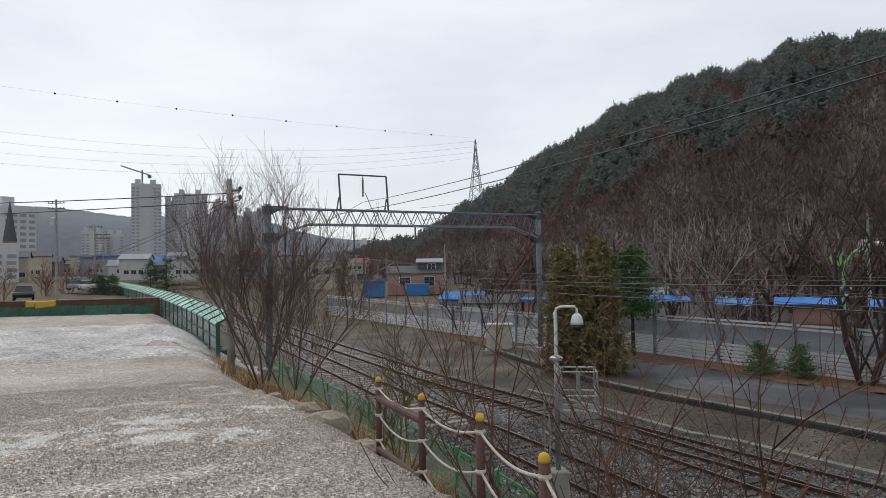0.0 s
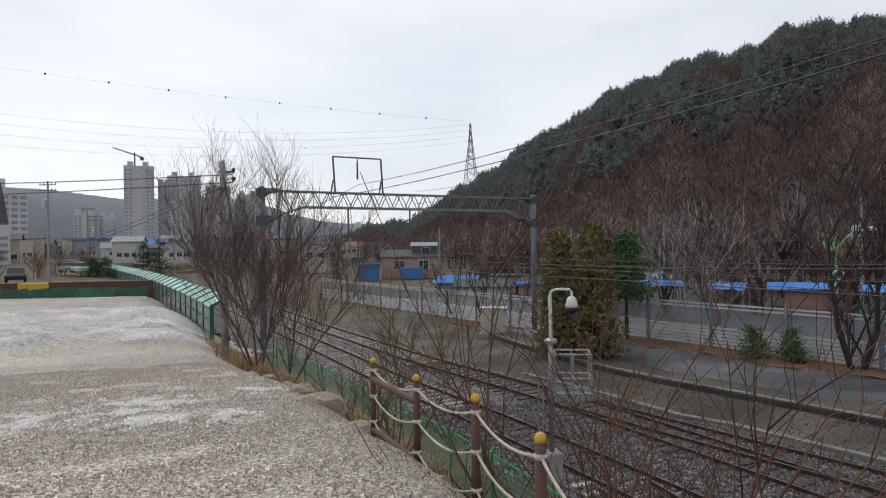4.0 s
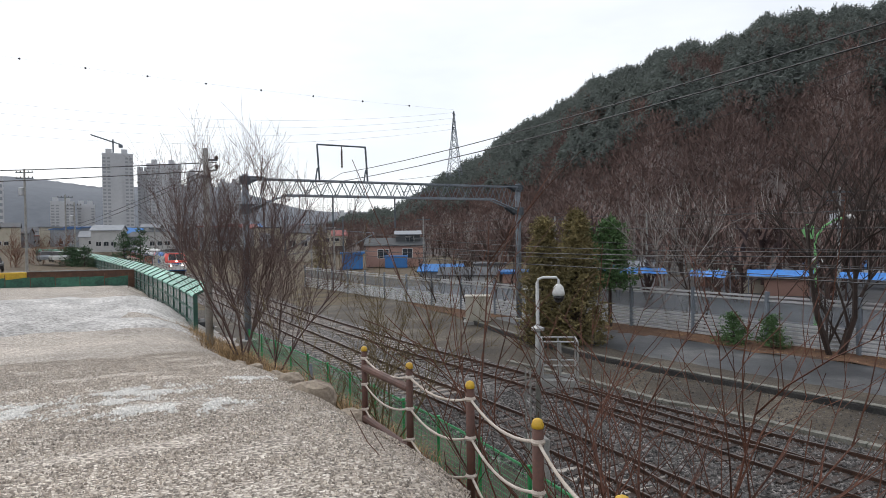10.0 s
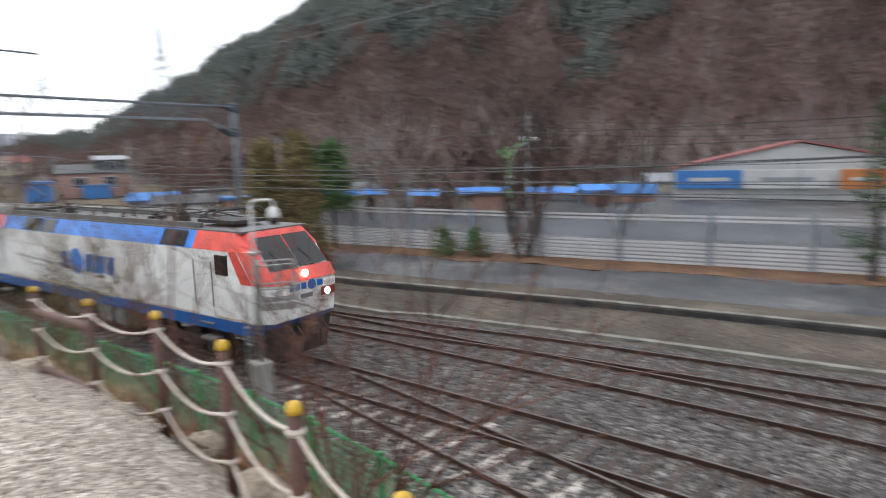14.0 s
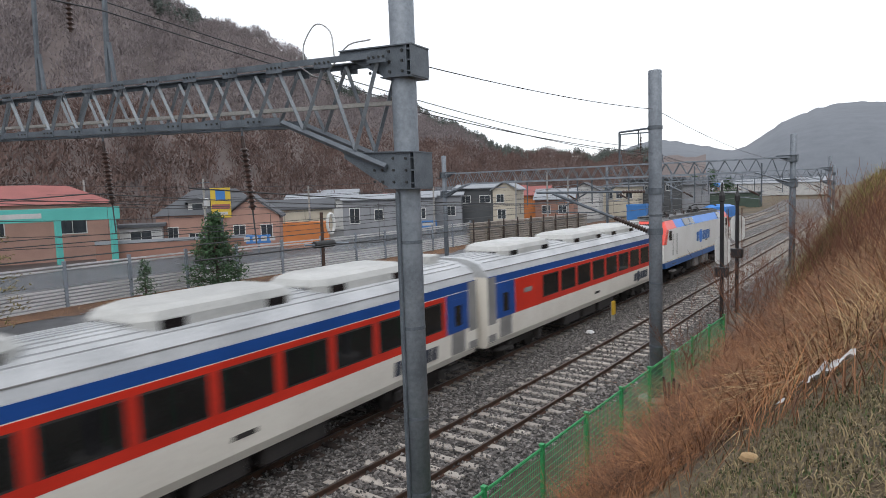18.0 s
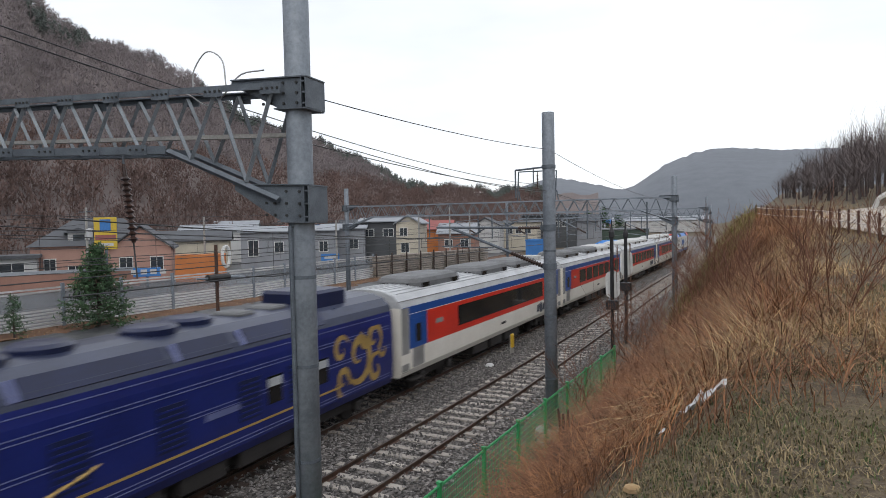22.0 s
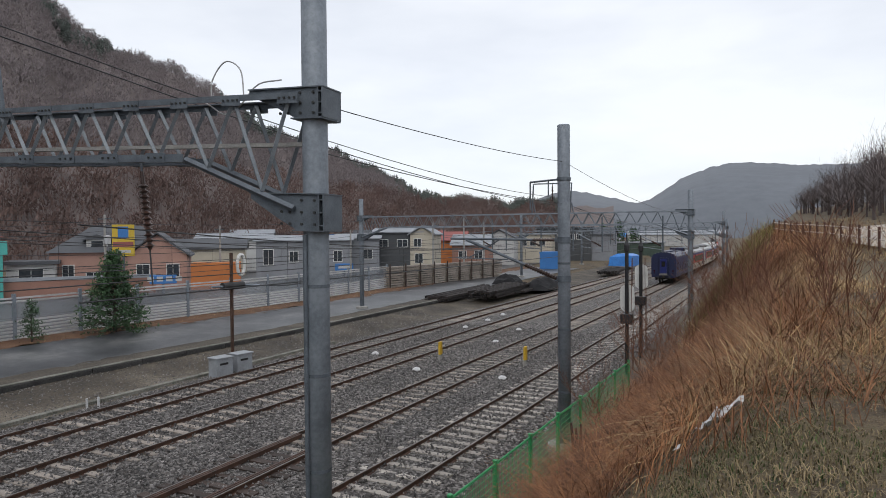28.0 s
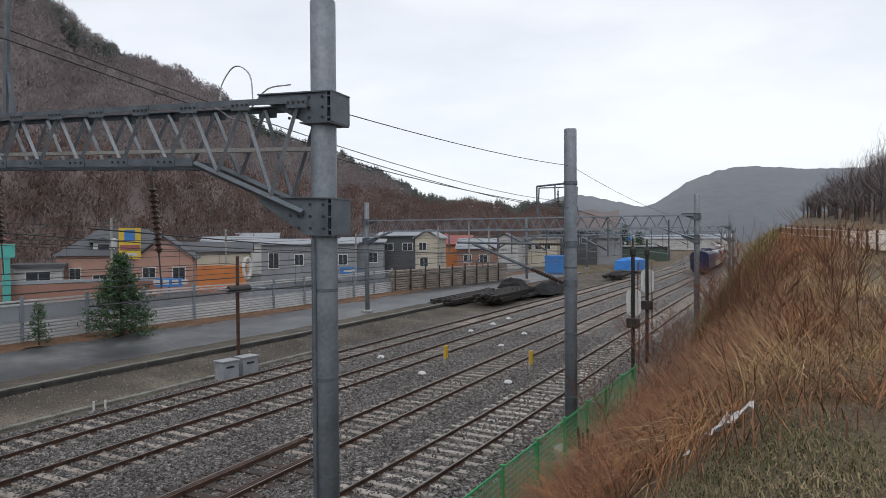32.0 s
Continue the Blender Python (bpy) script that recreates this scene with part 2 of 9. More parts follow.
def gravelly(name, size, stops, patch=0.3, tint=(0.8, 1.15), rough=0.75, bump=0.8, dist=0.02):
    """Loose stones: cells of single colours, shaded in broad patches."""
    m = bpy.data.materials.new(name)
    m.use_nodes = True
    n, l = m.node_tree.nodes, m.node_tree.links
    b = n["Principled BSDF"]
    b.inputs["Roughness"].default_value = rough
    tc = n.new("ShaderNodeTexCoord")
    cell = n.new("ShaderNodeTexVoronoi")
    cell.inputs["Scale"].default_value = 1.0 / size
    wide, fine = n.new("ShaderNodeTexNoise"), n.new("ShaderNodeTexNoise")
    wide.inputs["Scale"].default_value, wide.inputs["Detail"].default_value = patch, 5
    fine.inputs["Scale"].default_value, fine.inputs["Detail"].default_value = 0.45 / size, 4
    for node in (cell, wide, fine):
        l.new(tc.outputs["Object"], node.inputs["Vector"])
    sep = n.new("ShaderNodeSeparateColor")
    l.new(cell.outputs["Color"], sep.inputs["Color"])
    mixv = n.new("ShaderNodeMath")
    mixv.operation = "MULTIPLY_ADD"
    mixv.inputs[1].default_value = 0.55
    half = n.new("ShaderNodeMath")
    half.operation = "MULTIPLY"
    half.inputs[1].default_value = 0.45
    l.new(fine.outputs["Fac"], half.inputs[0])
    l.new(sep.outputs[0], mixv.inputs[0])
    l.new(half.outputs[0], mixv.inputs[2])
    ramp = n.new("ShaderNodeValToRGB")
    while len(ramp.color_ramp.elements) < len(stops):
        ramp.color_ramp.elements.new(0.5)
    for e, (at, c) in zip(ramp.color_ramp.elements, stops):
        e.position, e.color = at, (*c, 1)
    l.new(mixv.outputs[0], ramp.inputs["Fac"])
    vr = n.new("ShaderNodeMapRange")
    vr.inputs["From Min"].default_value, vr.inputs["From Max"].default_value = 0.32, 0.68
    vr.inputs["To Min"].default_value, vr.inputs["To Max"].default_value = tint
    l.new(wide.outputs["Fac"], vr.inputs["Value"])
    hsv = n.new("ShaderNodeHueSaturation")
    l.new(vr.outputs["Result"], hsv.inputs["Value"])
    l.new(ramp.outputs["Color"], hsv.inputs["Color"])
    l.new(hsv.outputs["Color"], b.inputs["Base Color"])
    bp = n.new("ShaderNodeBump")
    bp.inputs["Strength"].default_value, bp.inputs["Distance"].default_value = bump, dist
    bp.invert = True
    l.new(cell.outputs["Distance"], bp.inputs["Height"])
    l.new(bp.outputs["Normal"], b.inputs["Normal"])
    return m


M = {}
M["steel"] = mat("galvanised_steel", (0.245, 0.275, 0.31), (0.155, 0.178, 0.205), 0.55, 0.15, 2.5, 16, 0.1)
M["steel_dark"] = mat("weathered_steel", (0.125, 0.146, 0.168), (0.07, 0.083, 0.098), 0.55, 0.2, 4, 50, 0.1)
M["bolt"] = mat("bolt_steel", (0.05, 0.05, 0.05), (0.03, 0.03, 0.03), 0.5, 0.4)
M["wire"] = mat("wire", (0.045, 0.045, 0.05), (0.03, 0.03, 0.03), 0.5, 0.3, bump=0)
M["rail"] = mat("rail_rust", (0.11, 0.057, 0.038), (0.045, 0.028, 0.022), 0.6, 0.25, 3, 40, 0.2)
M["railtop"] = mat("rail_head", (0.20, 0.18, 0.165), (0.10, 0.085, 0.075), 0.35, 0.7, 2, 20, 0.05)
M["sleeper"] = mat("concrete_sleeper", (0.33, 0.29, 0.25), (0.20, 0.17, 0.145), 0.85, 0, 3, 30, 0.3, rand=0.25)
M["pale_sleeper"] = mat("pale_concrete_sleeper", (0.43, 0.395, 0.35), (0.29, 0.26, 0.23), 0.85, 0, 3, 30, 0.3, rand=0.2)
M["timber"] = mat("timber_sleeper", (0.07, 0.046, 0.036), (0.032, 0.024, 0.02), 0.75, 0, 3, 30, 0.4, rand=0.3)
M["ballast"] = gravelly("ballast", 0.075, [(0.2, (0.011, 0.01, 0.009)), (0.42, (0.053, 0.046, 0.042)), (0.62, (0.142, 0.127, 0.117)), (0.85, (0.37, 0.345, 0.325))], 0.35, (0.75, 1.15), 0.75, 1.0, 0.05)
M["stone"] = mat("ballast_stone", (0.22, 0.206, 0.197), (0.06, 0.056, 0.054), 0.7, 0, 6, 40, 0.2, rand=0.65, island=True)
M["dirt"] = patchy("damp_dirt", [(0.38, (0.017, 0.013, 0.01)), (0.47, (0.044, 0.034, 0.023)), (0.55, (0.088, 0.07, 0.049)), (0.63, (0.19, 0.16, 0.125))], 0.35, 9, 38, 0.8, 0.9, 0.04)
M["gravel"] = gravelly("lot_gravel", 0.03, [(0.18, (0.07, 0.056, 0.044)), (0.4, (0.26, 0.22, 0.18)), (0.6, (0.45, 0.39, 0.325)), (0.84, (0.80, 0.735, 0.65))], 0.22, (0.75, 1.25), 0.7, 0.9, 0.015)
M["white_gravel"] = gravelly("white_gravel", 0.07, [(0.15, (0.24, 0.225, 0.21)), (0.4, (0.50, 0.475, 0.445)), (0.62, (0.68, 0.655, 0.625)), (0.88, (0.84, 0.82, 0.79))], 0.5, (0.65, 1.15), 0.8, 1.0, 0.05)
M["asphalt"] = patchy("wet_asphalt", [(0.4, (0.013, 0.014, 0.016)), (0.48, (0.034, 0.036, 0.04)), (0.55, (0.07, 0.071, 0.073)), (0.62, (0.15, 0.147, 0.14))], 0.25, 1.6, 26, 0.42, 0.6, 0.015)
M["needles"] = patchy("brown_needles", [(0.36, (0.045, 0.026, 0.016)), (0.5, (0.105, 0.05, 0.025)), (0.64, (0.21, 0.112, 0.056))], 0.6, 8, 60, 0.9, 0.7)
M["bank"] = patchy("grassy_bank", [(0.37, (0.022, 0.018, 0.012)), (0.46, (0.065, 0.046, 0.027)), (0.54, (0.125, 0.09, 0.05)), (0.64, (0.07, 0.075, 0.034))], 0.4, 6, 45, 0.9, 1.0, 0.06)
M["concrete"] = mat("concrete", (0.36, 0.35, 0.33), (0.22, 0.215, 0.20), 0.85, 0, 1.5, 20, 0.3)
M["kerb"] = mat("black_kerb", (0.055, 0.052, 0.048), (0.014, 0.014, 0.014), 0.8, 0, 1.2, 15, 0.5)
M["slat"] = mat("white_slat", (0.62, 0.62, 0.62), (0.44, 0.44, 0.44), 0.5, 0.2, 0.5, 20, 0.1)
M["green_wire"] = mat("green_mesh_wire", (0.045, 0.34, 0.12), (0.03, 0.26, 0.09), 0.5, 0.0, 4, 30, 0)
M["hill"] = patchy("hill_floor", [(0.38, (0.105, 0.086, 0.082)), (0.5, (0.135, 0.108, 0.102)), (0.62, (0.16, 0.132, 0.124))], 0.02, 0.15, 1.2, 0.95, 0.6, 0.5)

# ---- the plan: lines of the yard, as x by y ----
t2_x = spline([(-320, 77), (-200, 43.5), (-100, 15.5), (-60, 4.3), (-38.5, -1.7), (-30, -4.0), (-21, -6.8), (-12, -9.2), (-4.4, -11.0), (-1, -11.65), (4, -12.3), (10, -12.72), (20, -13.0), (40, -13.4), (60, -13.8), (90, -14.4), (150, -16.6), (260, -27)])
t3_x = spline([(-320, 74), (-200, 41), (-100, 12.5), (-60, 1.0), (-50, -1.7), (-43, -3.8), (-34, -6.6), (-25, -9.9), (-14, -12.9), (-8.4, -14.4), (-1.8, -15.9), (6, -17.0), (12, -17.4), (20, -17.5), (40, -17.95), (60, -18.3), (90, -18.9), (150, -21.1), (260, -31.5)])
t4_x = spline([(-24, -10.3), (-17, -13.1), (-13, -14.8), (-8, -16.6), (-2.3, -18.5), (4, -20.0), (10, -20.9), (20, -21.4), (40, -21.9), (60, -22.3), (90, -22.9), (150, -25.1), (260, -35.5)])
t1_x = spline([(-16, -8.05), (-8, -8.6), (-4, -8.75), (0, -8.95), (4, -9.15), (8, -9.15), (12, -9.1), (20, -9.05), (40, -9.3), (60, -9.75), (90, -10.4), (150, -12.6), (260, -23)])
toe_x = spline([(-140, 30), (-60, 8.5), (-36, 2.6), (-30, 0.6), (-20, -2.6), (-10, -5.0), (0, -5.3), (20, -5.4), (30, -5.3), (40, -5.2), (46, -5.5), (60, -6.4), (100, -7.2), (200, -14)])
kerb_x = spline([(-46, -11.8), (-28, -14.2), (-21, -17.0), (-14, -20.0), (-3, -24.0), (5, -26.2), (13, -27.4), (30, -27.5), (42, -28.0), (70, -29.5)])
fence_x = spline([(-85, -2), (-58, -12), (-35.5, -21.4), (-23, -26.4), (-10, -32), (5, -37.3), (20, -39.8), (41, -39.5), (63, -41.0), (100, -44)])


def smooth(a, b, t):
    s = np.clip((np.asarray(t, float) - a) / (b - a), 0, 1)
    return s * s * (3 - 2 * s)


plateau_y = spline([(-70, 2.25), (-57, 2.15), (-46, 1.8), (-38, 1.8), (-30, 1.95), (-8, 3.85), (-1, 4.5), (10, 4.5), (18, 4.65), (28, 5.3), (42, 5.95), (60, 6.9), (120, 9.6)])
bank_k = spline([(-60, 0.45), (-30, 0.5), (-18, 0.65), (-14, 0.76), (-8.5, 0.9), (-7, 0.99), (-5.4, 1.07), (-4, 1.1), (-2, 1.06), (0, 1.02), (4, 0.96), (7, 0.93), (20, 0.9), (28, 1.0), (34, 1.45), (42, 1.65), (60, 1.5), (80, 1.4)])


def ground_z(x, y):
    """The height of the ground."""
    x, y = np.asarray(x, float), np.asarray(y, float)
    toe, kx, fx = toe_x(y), kerb_x(y), fence_x(y)
    flat = -0.28 + 0.5 * smooth(-0.3, -1.1, x - kx) * smooth(-44, -41, y) - 0.1 * smooth(0, -3, x - fx)
    top = np.clip(plateau_y(y), 1.4, 11.5) + 0.1 * np.clip(x - 0, 0, 14) * smooth(24, 44, y)
    k = np.clip(bank_k(y), 0.4, 1.7)
    rise = -0.28 + k * (x - toe)
    w = 0.4
    h = np.clip(0.5 + 0.5 * (top - rise) / w, 0, 1)
    bank = top * (1 - h) + rise * h - w * h * (1 - h)
    return np.where(x > toe, bank, flat)


def grid_sheet(name, xs, ys, zf, material, x_of=None, kind="structure", label="", category=""):
    """A sheet over rows of y; xs are places across, x_of(y, u) turns them into x."""
    xs, ys = np.asarray(xs, float), np.asarray(ys, float)
    Y, U = np.meshgrid(ys, xs, indexing="ij")
    X = x_of(Y, U) if x_of else U
    Z = zf(X, Y)
    me = bpy.data.meshes.new(name)
    nx, ny = len(xs), len(ys)
    idx = np.arange(nx * ny).reshape(ny, nx)
    quads = np.stack([idx[:-1, :-1], idx[:-1, 1:], idx[1:, 1:], idx[1:, :-1]], -1).reshape(-1, 4)
    me.from_pydata(np.stack([X, Y, Z], -1).reshape(-1, 3).tolist(), [], quads.tolist())
    me.polygons.foreach_set("use_smooth", [True] * len(me.polygons))
    me.materials.append(material)
    return tagged(new(name, me), label, category, kind=kind)


def spaced(lo, hi, near, step, grow=1.12, centre=0.0):
    out, p, s = [centre], centre, step
    while p < hi:
        p += s
        out.append(p)
        s = step if abs(p - centre) < near else s * grow
    p, s = centre, step
    while p > lo:
        p -= s
        out.insert(0, p)
        s = step if abs(p - centre) < near else s * grow
    return out


def rough_z(x, y, size, amount):
    f = np.vectorize(lambda a, b: noise.noise((a / size, b / size, 0.3)))
    return f(x, y) * amount


def yard_ground(x, y):
    z = ground_z(x, y)
    lift = smooth(0.0, 1.0, x - toe_x(y))
    return z + lift * (rough_z(x, y, 1.3, 0.10) + rough_z(x, y, 0.45, 0.04)) - 0.02


ground_rows = spaced(-3000, 3000, 46, 0.5, 1.25)
grid_sheet("ground", spaced(-3000, 3000, 34, 0.5, 1.25, -12.0), ground_rows, yard_ground, M["bank"], label="damp earth and dry grass of the railway yard", category="ground")


def strip(name, a, b, ys, n, lift, material, label, category, wob=0.0, size=0.6):
    """A sheet between two lines a(y) and b(y)."""
    return grid_sheet(name, np.linspace(0, 1, n), ys, lambda x, y: np.vectorize(lambda p, q: 0.0)(x, y) + lift(x, y) + (rough_z(x, y, size, wob) if wob else 0), material,
                      lambda y, u: a(y) * (1 - u) + b(y) * u, label=label, category=category)


# dirt of the yard floor, ballast under the tracks
strip("yard_dirt", kerb_x, toe_x, np.arange(-60, 150, 1.0), 40, lambda x, y: -0.262 + 0.34 * smooth(3.2, 0.0, x - kerb_x(y)), M["dirt"], "dark damp dirt with sparse weeds beside the tracks", "dirt", 0.05, 0.9)


def bed_left(y):
    y = np.asarray(y, float)
    return np.where(y < -20, t3_x(y) - 2.2, np.minimum(t3_x(y), t4_x(y)) - 2.2)


def bed_right(y):
    y = np.asarray(y, float)
    return np.where(y < -13, t2_x(y) + 2.3, np.maximum(t1_x(y), t2_x(y)) + 2.0)


def bed_z(x, y):
    edge = np.minimum(x - bed_left(y), bed_right(y) - x)
    return -0.27 + 0.12 * smooth(0.0, 0.9, edge)


ballast = strip("ballast_bed", bed_left, bed_right, np.r_[np.arange(-220, -45, 4.0), np.arange(-45, 62, 0.4), np.arange(62, 260, 4.0)], 46, bed_z, M["ballast"], "grey crushed stone ballast under the railway tracks", "ballast", 0.05, 0.35)

# loose stones of the ballast, the nearest stretch
rng = np.random.default_rng(4)
STONES = 62000
sy = rng.uniform(-24, 40, STONES)
su = rng.uniform(0, 1, STONES)
sx = bed_left(sy) * (1 - su) + bed_right(sy) * su
base_dirs = np.array([(1, 0, 0), (-0.4, 0.9, 0), (-0.5, -0.85, 0.1), (0, 0.1, 1), (0.1, 0, -0.7)], float)
sr = rng.uniform(0.028, 0.06, STONES)
sv = base_dirs[None] * sr[:, None, None] * rng.uniform(0.7, 1.35, (STONES, 5, 1))
ang = rng.uniform(0, 2 * np.pi, STONES)
ca, sa = np.cos(ang)[:, None], np.sin(ang)[:, None]
sv = np.stack([sv[..., 0] * ca - sv[..., 1] * sa, sv[..., 0] * sa + sv[..., 1] * ca, sv[..., 2]], -1)
sv += np.stack([sx, sy, bed_z(sx, sy) + 0.02 + rng.uniform(-0.02, 0.03, STONES)], -1)[:, None]
tri = np.array([(0, 1, 3), (1, 2, 3), (2, 0, 3), (1, 0, 4), (2, 1, 4), (0, 2, 4)])
sf = (tri[None] + 5 * np.arange(STONES)[:, None, None]).reshape(-1, 3)
stone_mesh = bpy.data.meshes.new("ballast_stones")
stone_mesh.from_pydata(sv.reshape(-1, 3).tolist(), [], sf.tolist())
stone_mesh.materials.append(M["stone"])
tagged(new("ballast_stones", stone_mesh), "loose angular grey ballast stones between the sleepers", "ballast", kind="stuff")

DIRT = 9000
dy = rng.uniform(-30, 44, DIRT)
dx = kerb_x(dy) + rng.uniform(0, 1, DIRT) * (bed_left(dy) - kerb_x(dy))
dv = base_dirs[None] * rng.uniform(0.012, 0.05, DIRT)[:, None, None] * rng.uniform(0.7, 1.35, (DIRT, 5, 1))
dv += np.stack([dx, dy, -0.25 + 0.34 * smooth(3.2, 0.0, dx - kerb_x(dy))], -1)[:, None]
dirt_mesh = bpy.data.meshes.new("dirt_stones")
dirt_mesh.from_pydata(dv.reshape(-1, 3).tolist(), [], (tri[None] + 5 * np.arange(DIRT)[:, None, None]).reshape(-1, 3).tolist())
dirt_mesh.materials.append(M["stone"])
tagged(new("dirt_stones", dirt_mesh), "scattered grey stones on the damp dirt", "stones", kind="stuff")

# asphalt road beyond the kerb, brown litter along the fence
strip("road", lambda y: fence_x(y) + 2.6, lambda y: kerb_x(y) - 1.6, np.arange(-42.5, 110, 1.0), 26, lambda x, y: 0.27 + 0 * x, M["asphalt"], "wet patched asphalt service road beside the tracks", "road", 0.015, 1.5)
strip("needle_verge", lambda y: fence_x(y) - 0.5, lambda y: fence_x(y) + 2.9 + 0.5 * np.sin(y * 0.9), np.arange(-60, 110, 0.6), 16, lambda x, y: ground_z(x, y) + 0.05, M["needles"], "strip of reddish brown pine needles and dead leaves", "verge", 0.09, 0.5)

strip("road_edge", lambda y: kerb_x(y) - 1.9, lambda y: kerb_x(y) - 0.1, np.arange(-42.5, 62, 0.5), 8, lambda x, y: 0.29 + 0.05 * smooth(-1.9, -0.3, x - kerb_x(y)), M["dirt"], "gravelly weedy edge of the service road", "verge", 0.05, 0.4)

strip("market_ground", lambda y: fence_x(y) - 70, lambda y: fence_x(y) - 0.6, np.arange(-80, 150, 2.0), 30, lambda x, y: ground_z(x, y) + 0.06, M["asphalt"], "wet dark ground of the market behind the fence", "ground", 0.03, 3.0)

M["mossy_concrete"] = mat("mossy_concrete", (0.24, 0.232, 0.2), (0.08, 0.08, 0.064), 0.85, 0, 1.5, 14, 0.3)

# low black retaining kerb
kerb = thing("platform_kerb", (0, 0, 0), "low blackened concrete retaining kerb along the road", "kerb", kind="structure")
ys = np.arange(-43, 62, 2.5)
for i, y in enumerate(ys[:-1]):
    pts = [(kerb_x(v), v, 0) for v in np.linspace(y + 0.015, y + 2.485, 3)]
    part("kerb_block", Geo().sweep(pts, [(-0.16, -0.35), (0.14, -0.35), (0.12, 0.27), (0.08, 0.32), (-0.16, 0.32)]), M["kerb"], kerb)
    # thin strip along the block's top, paler than its face
    part("coping", Geo().sweep(pts, [(-0.17, 0.324), (0.1, 0.324), (0.09, 0.352), (-0.17, 0.352)]), M["mossy_concrete"], kerb, "pale worn coping")

# concrete cable trough along the outermost track
trough = thing("cable_trough", (0, 0, 0), "narrow concrete cable trough beside the outer track", "trough", kind="structure")
for y in np.arange(-30, 30, 3.0):
    far = lambda v: (t3_x(v) if v < -20 else float(t4_x(v))) - 2.6
    part("trough_lid", Geo().sweep([(far(v), v, -0.18) for v in np.linspace(y + 0.01, y + 2.98, 3)], [(-0.14, -0.1), (0.14, -0.1), (0.14, 0.03), (-0.14, 0.03)]), M["mossy_concrete"], trough)

# ---- tracks ----
RAIL = [(-0.065, -0.15), (0.065, -0.15), (0.055, -0.135), (0.012, -0.12), (0.012, -0.045), (0.036, -0.035), (0.036, 0.0), (-0.036, 0.0), (-0.036, -0.035), (-0.012, -0.045), (-0.012, -0.12), (-0.055, -0.135)]
sleeper_geo = Geo().poly([(-0.13, -0.24), (0.13, -0.24), (0.11, 0.0), (-0.11, 0.0)], -1.22, 1.22, "x")
sleeper_mesh = sleeper_geo.mesh("sleeper")
fix_normals(sleeper_mesh)
sleeper_mesh.materials.append(M["sleeper"])
pale_mesh = sleeper_geo.mesh("sleeper")
fix_normals(pale_mesh)
pale_mesh.materials.append(M["pale_sleeper"])
timber_mesh = Geo().box(-1.3, 1.3, -0.12, 0.12, -0.2, 0.01).mesh("sleeper")
timber_mesh.materials.append(M["timber"])


def offset_points(fx, ys, side):
    out = []
    for y in ys:
        s = (fx(y + 0.2) - fx(y - 0.2)) / 0.4
        k = 1 / math.sqrt(1 + s * s)
        out.append((float(fx(y)) + side * k, float(y - side * s * k), 0.0))
    return out


def track(label, fx, y0, y1, timber=None, plain=None):
    th = thing("railway_track", (0, 0, 0), label, "railway track", kind="structure")
    ys = [y for y in np.r_[np.arange(-300, -60, 6.0), np.arange(-60, 70, 1.0), np.arange(70, 261, 6.0)] if y0 <= y <= y1]
    for side in (-0.753, 0.753):
        pts = offset_points(fx, ys, side)
        part("rail", Geo().sweep(pts, RAIL), M["rail"], th, "rusty steel rail")
        part("rail_head", Geo().sweep([(a, b, 0.002) for a, b, c in pts], [(-0.026, -0.002), (0.026, -0.002), (0.024, 0.003), (-0.024, 0.003)]), M["railtop"], th, "worn shiny rail head")
    rest = Geo()
    y = max(y0, -120.0)
    count = 0
    while y < min(y1, 150):
        s = (fx(y + 0.2) - fx(y - 0.2)) / 0.4
        m = pose(float(fx(y)), y, -0.125 + random.uniform(-0.012, 0.012), 0, 0, -math.degrees(math.atan(s)) + random.uniform(-0.6, 0.6))
        if -48 < y < 55:
            wood = timber and timber[0] < y < timber[1]
            part("sleeper", timber_mesh if wood else plain or sleeper_mesh, None, th, m=m)
        else:
            rest.box(-1.22, 1.22, -0.12, 0.12, -0.24, 0.0, m)
        y += 0.6 / math.sqrt(1 + s * s)
    tagged(part("far_sleepers", rest, M["sleeper"], th), kind="stuff")
    return th


M["insulator"] = mat("brown_porcelain", (0.06, 0.03, 0.022), (0.03, 0.018, 0.014), 0.3)


M["lattice"] = mat("lattice_steel", (0.19, 0.215, 0.24), (0.115, 0.132, 0.15), 0.5, 0.2, 3, 40, 0.08)


# ---- catenary gantries ----


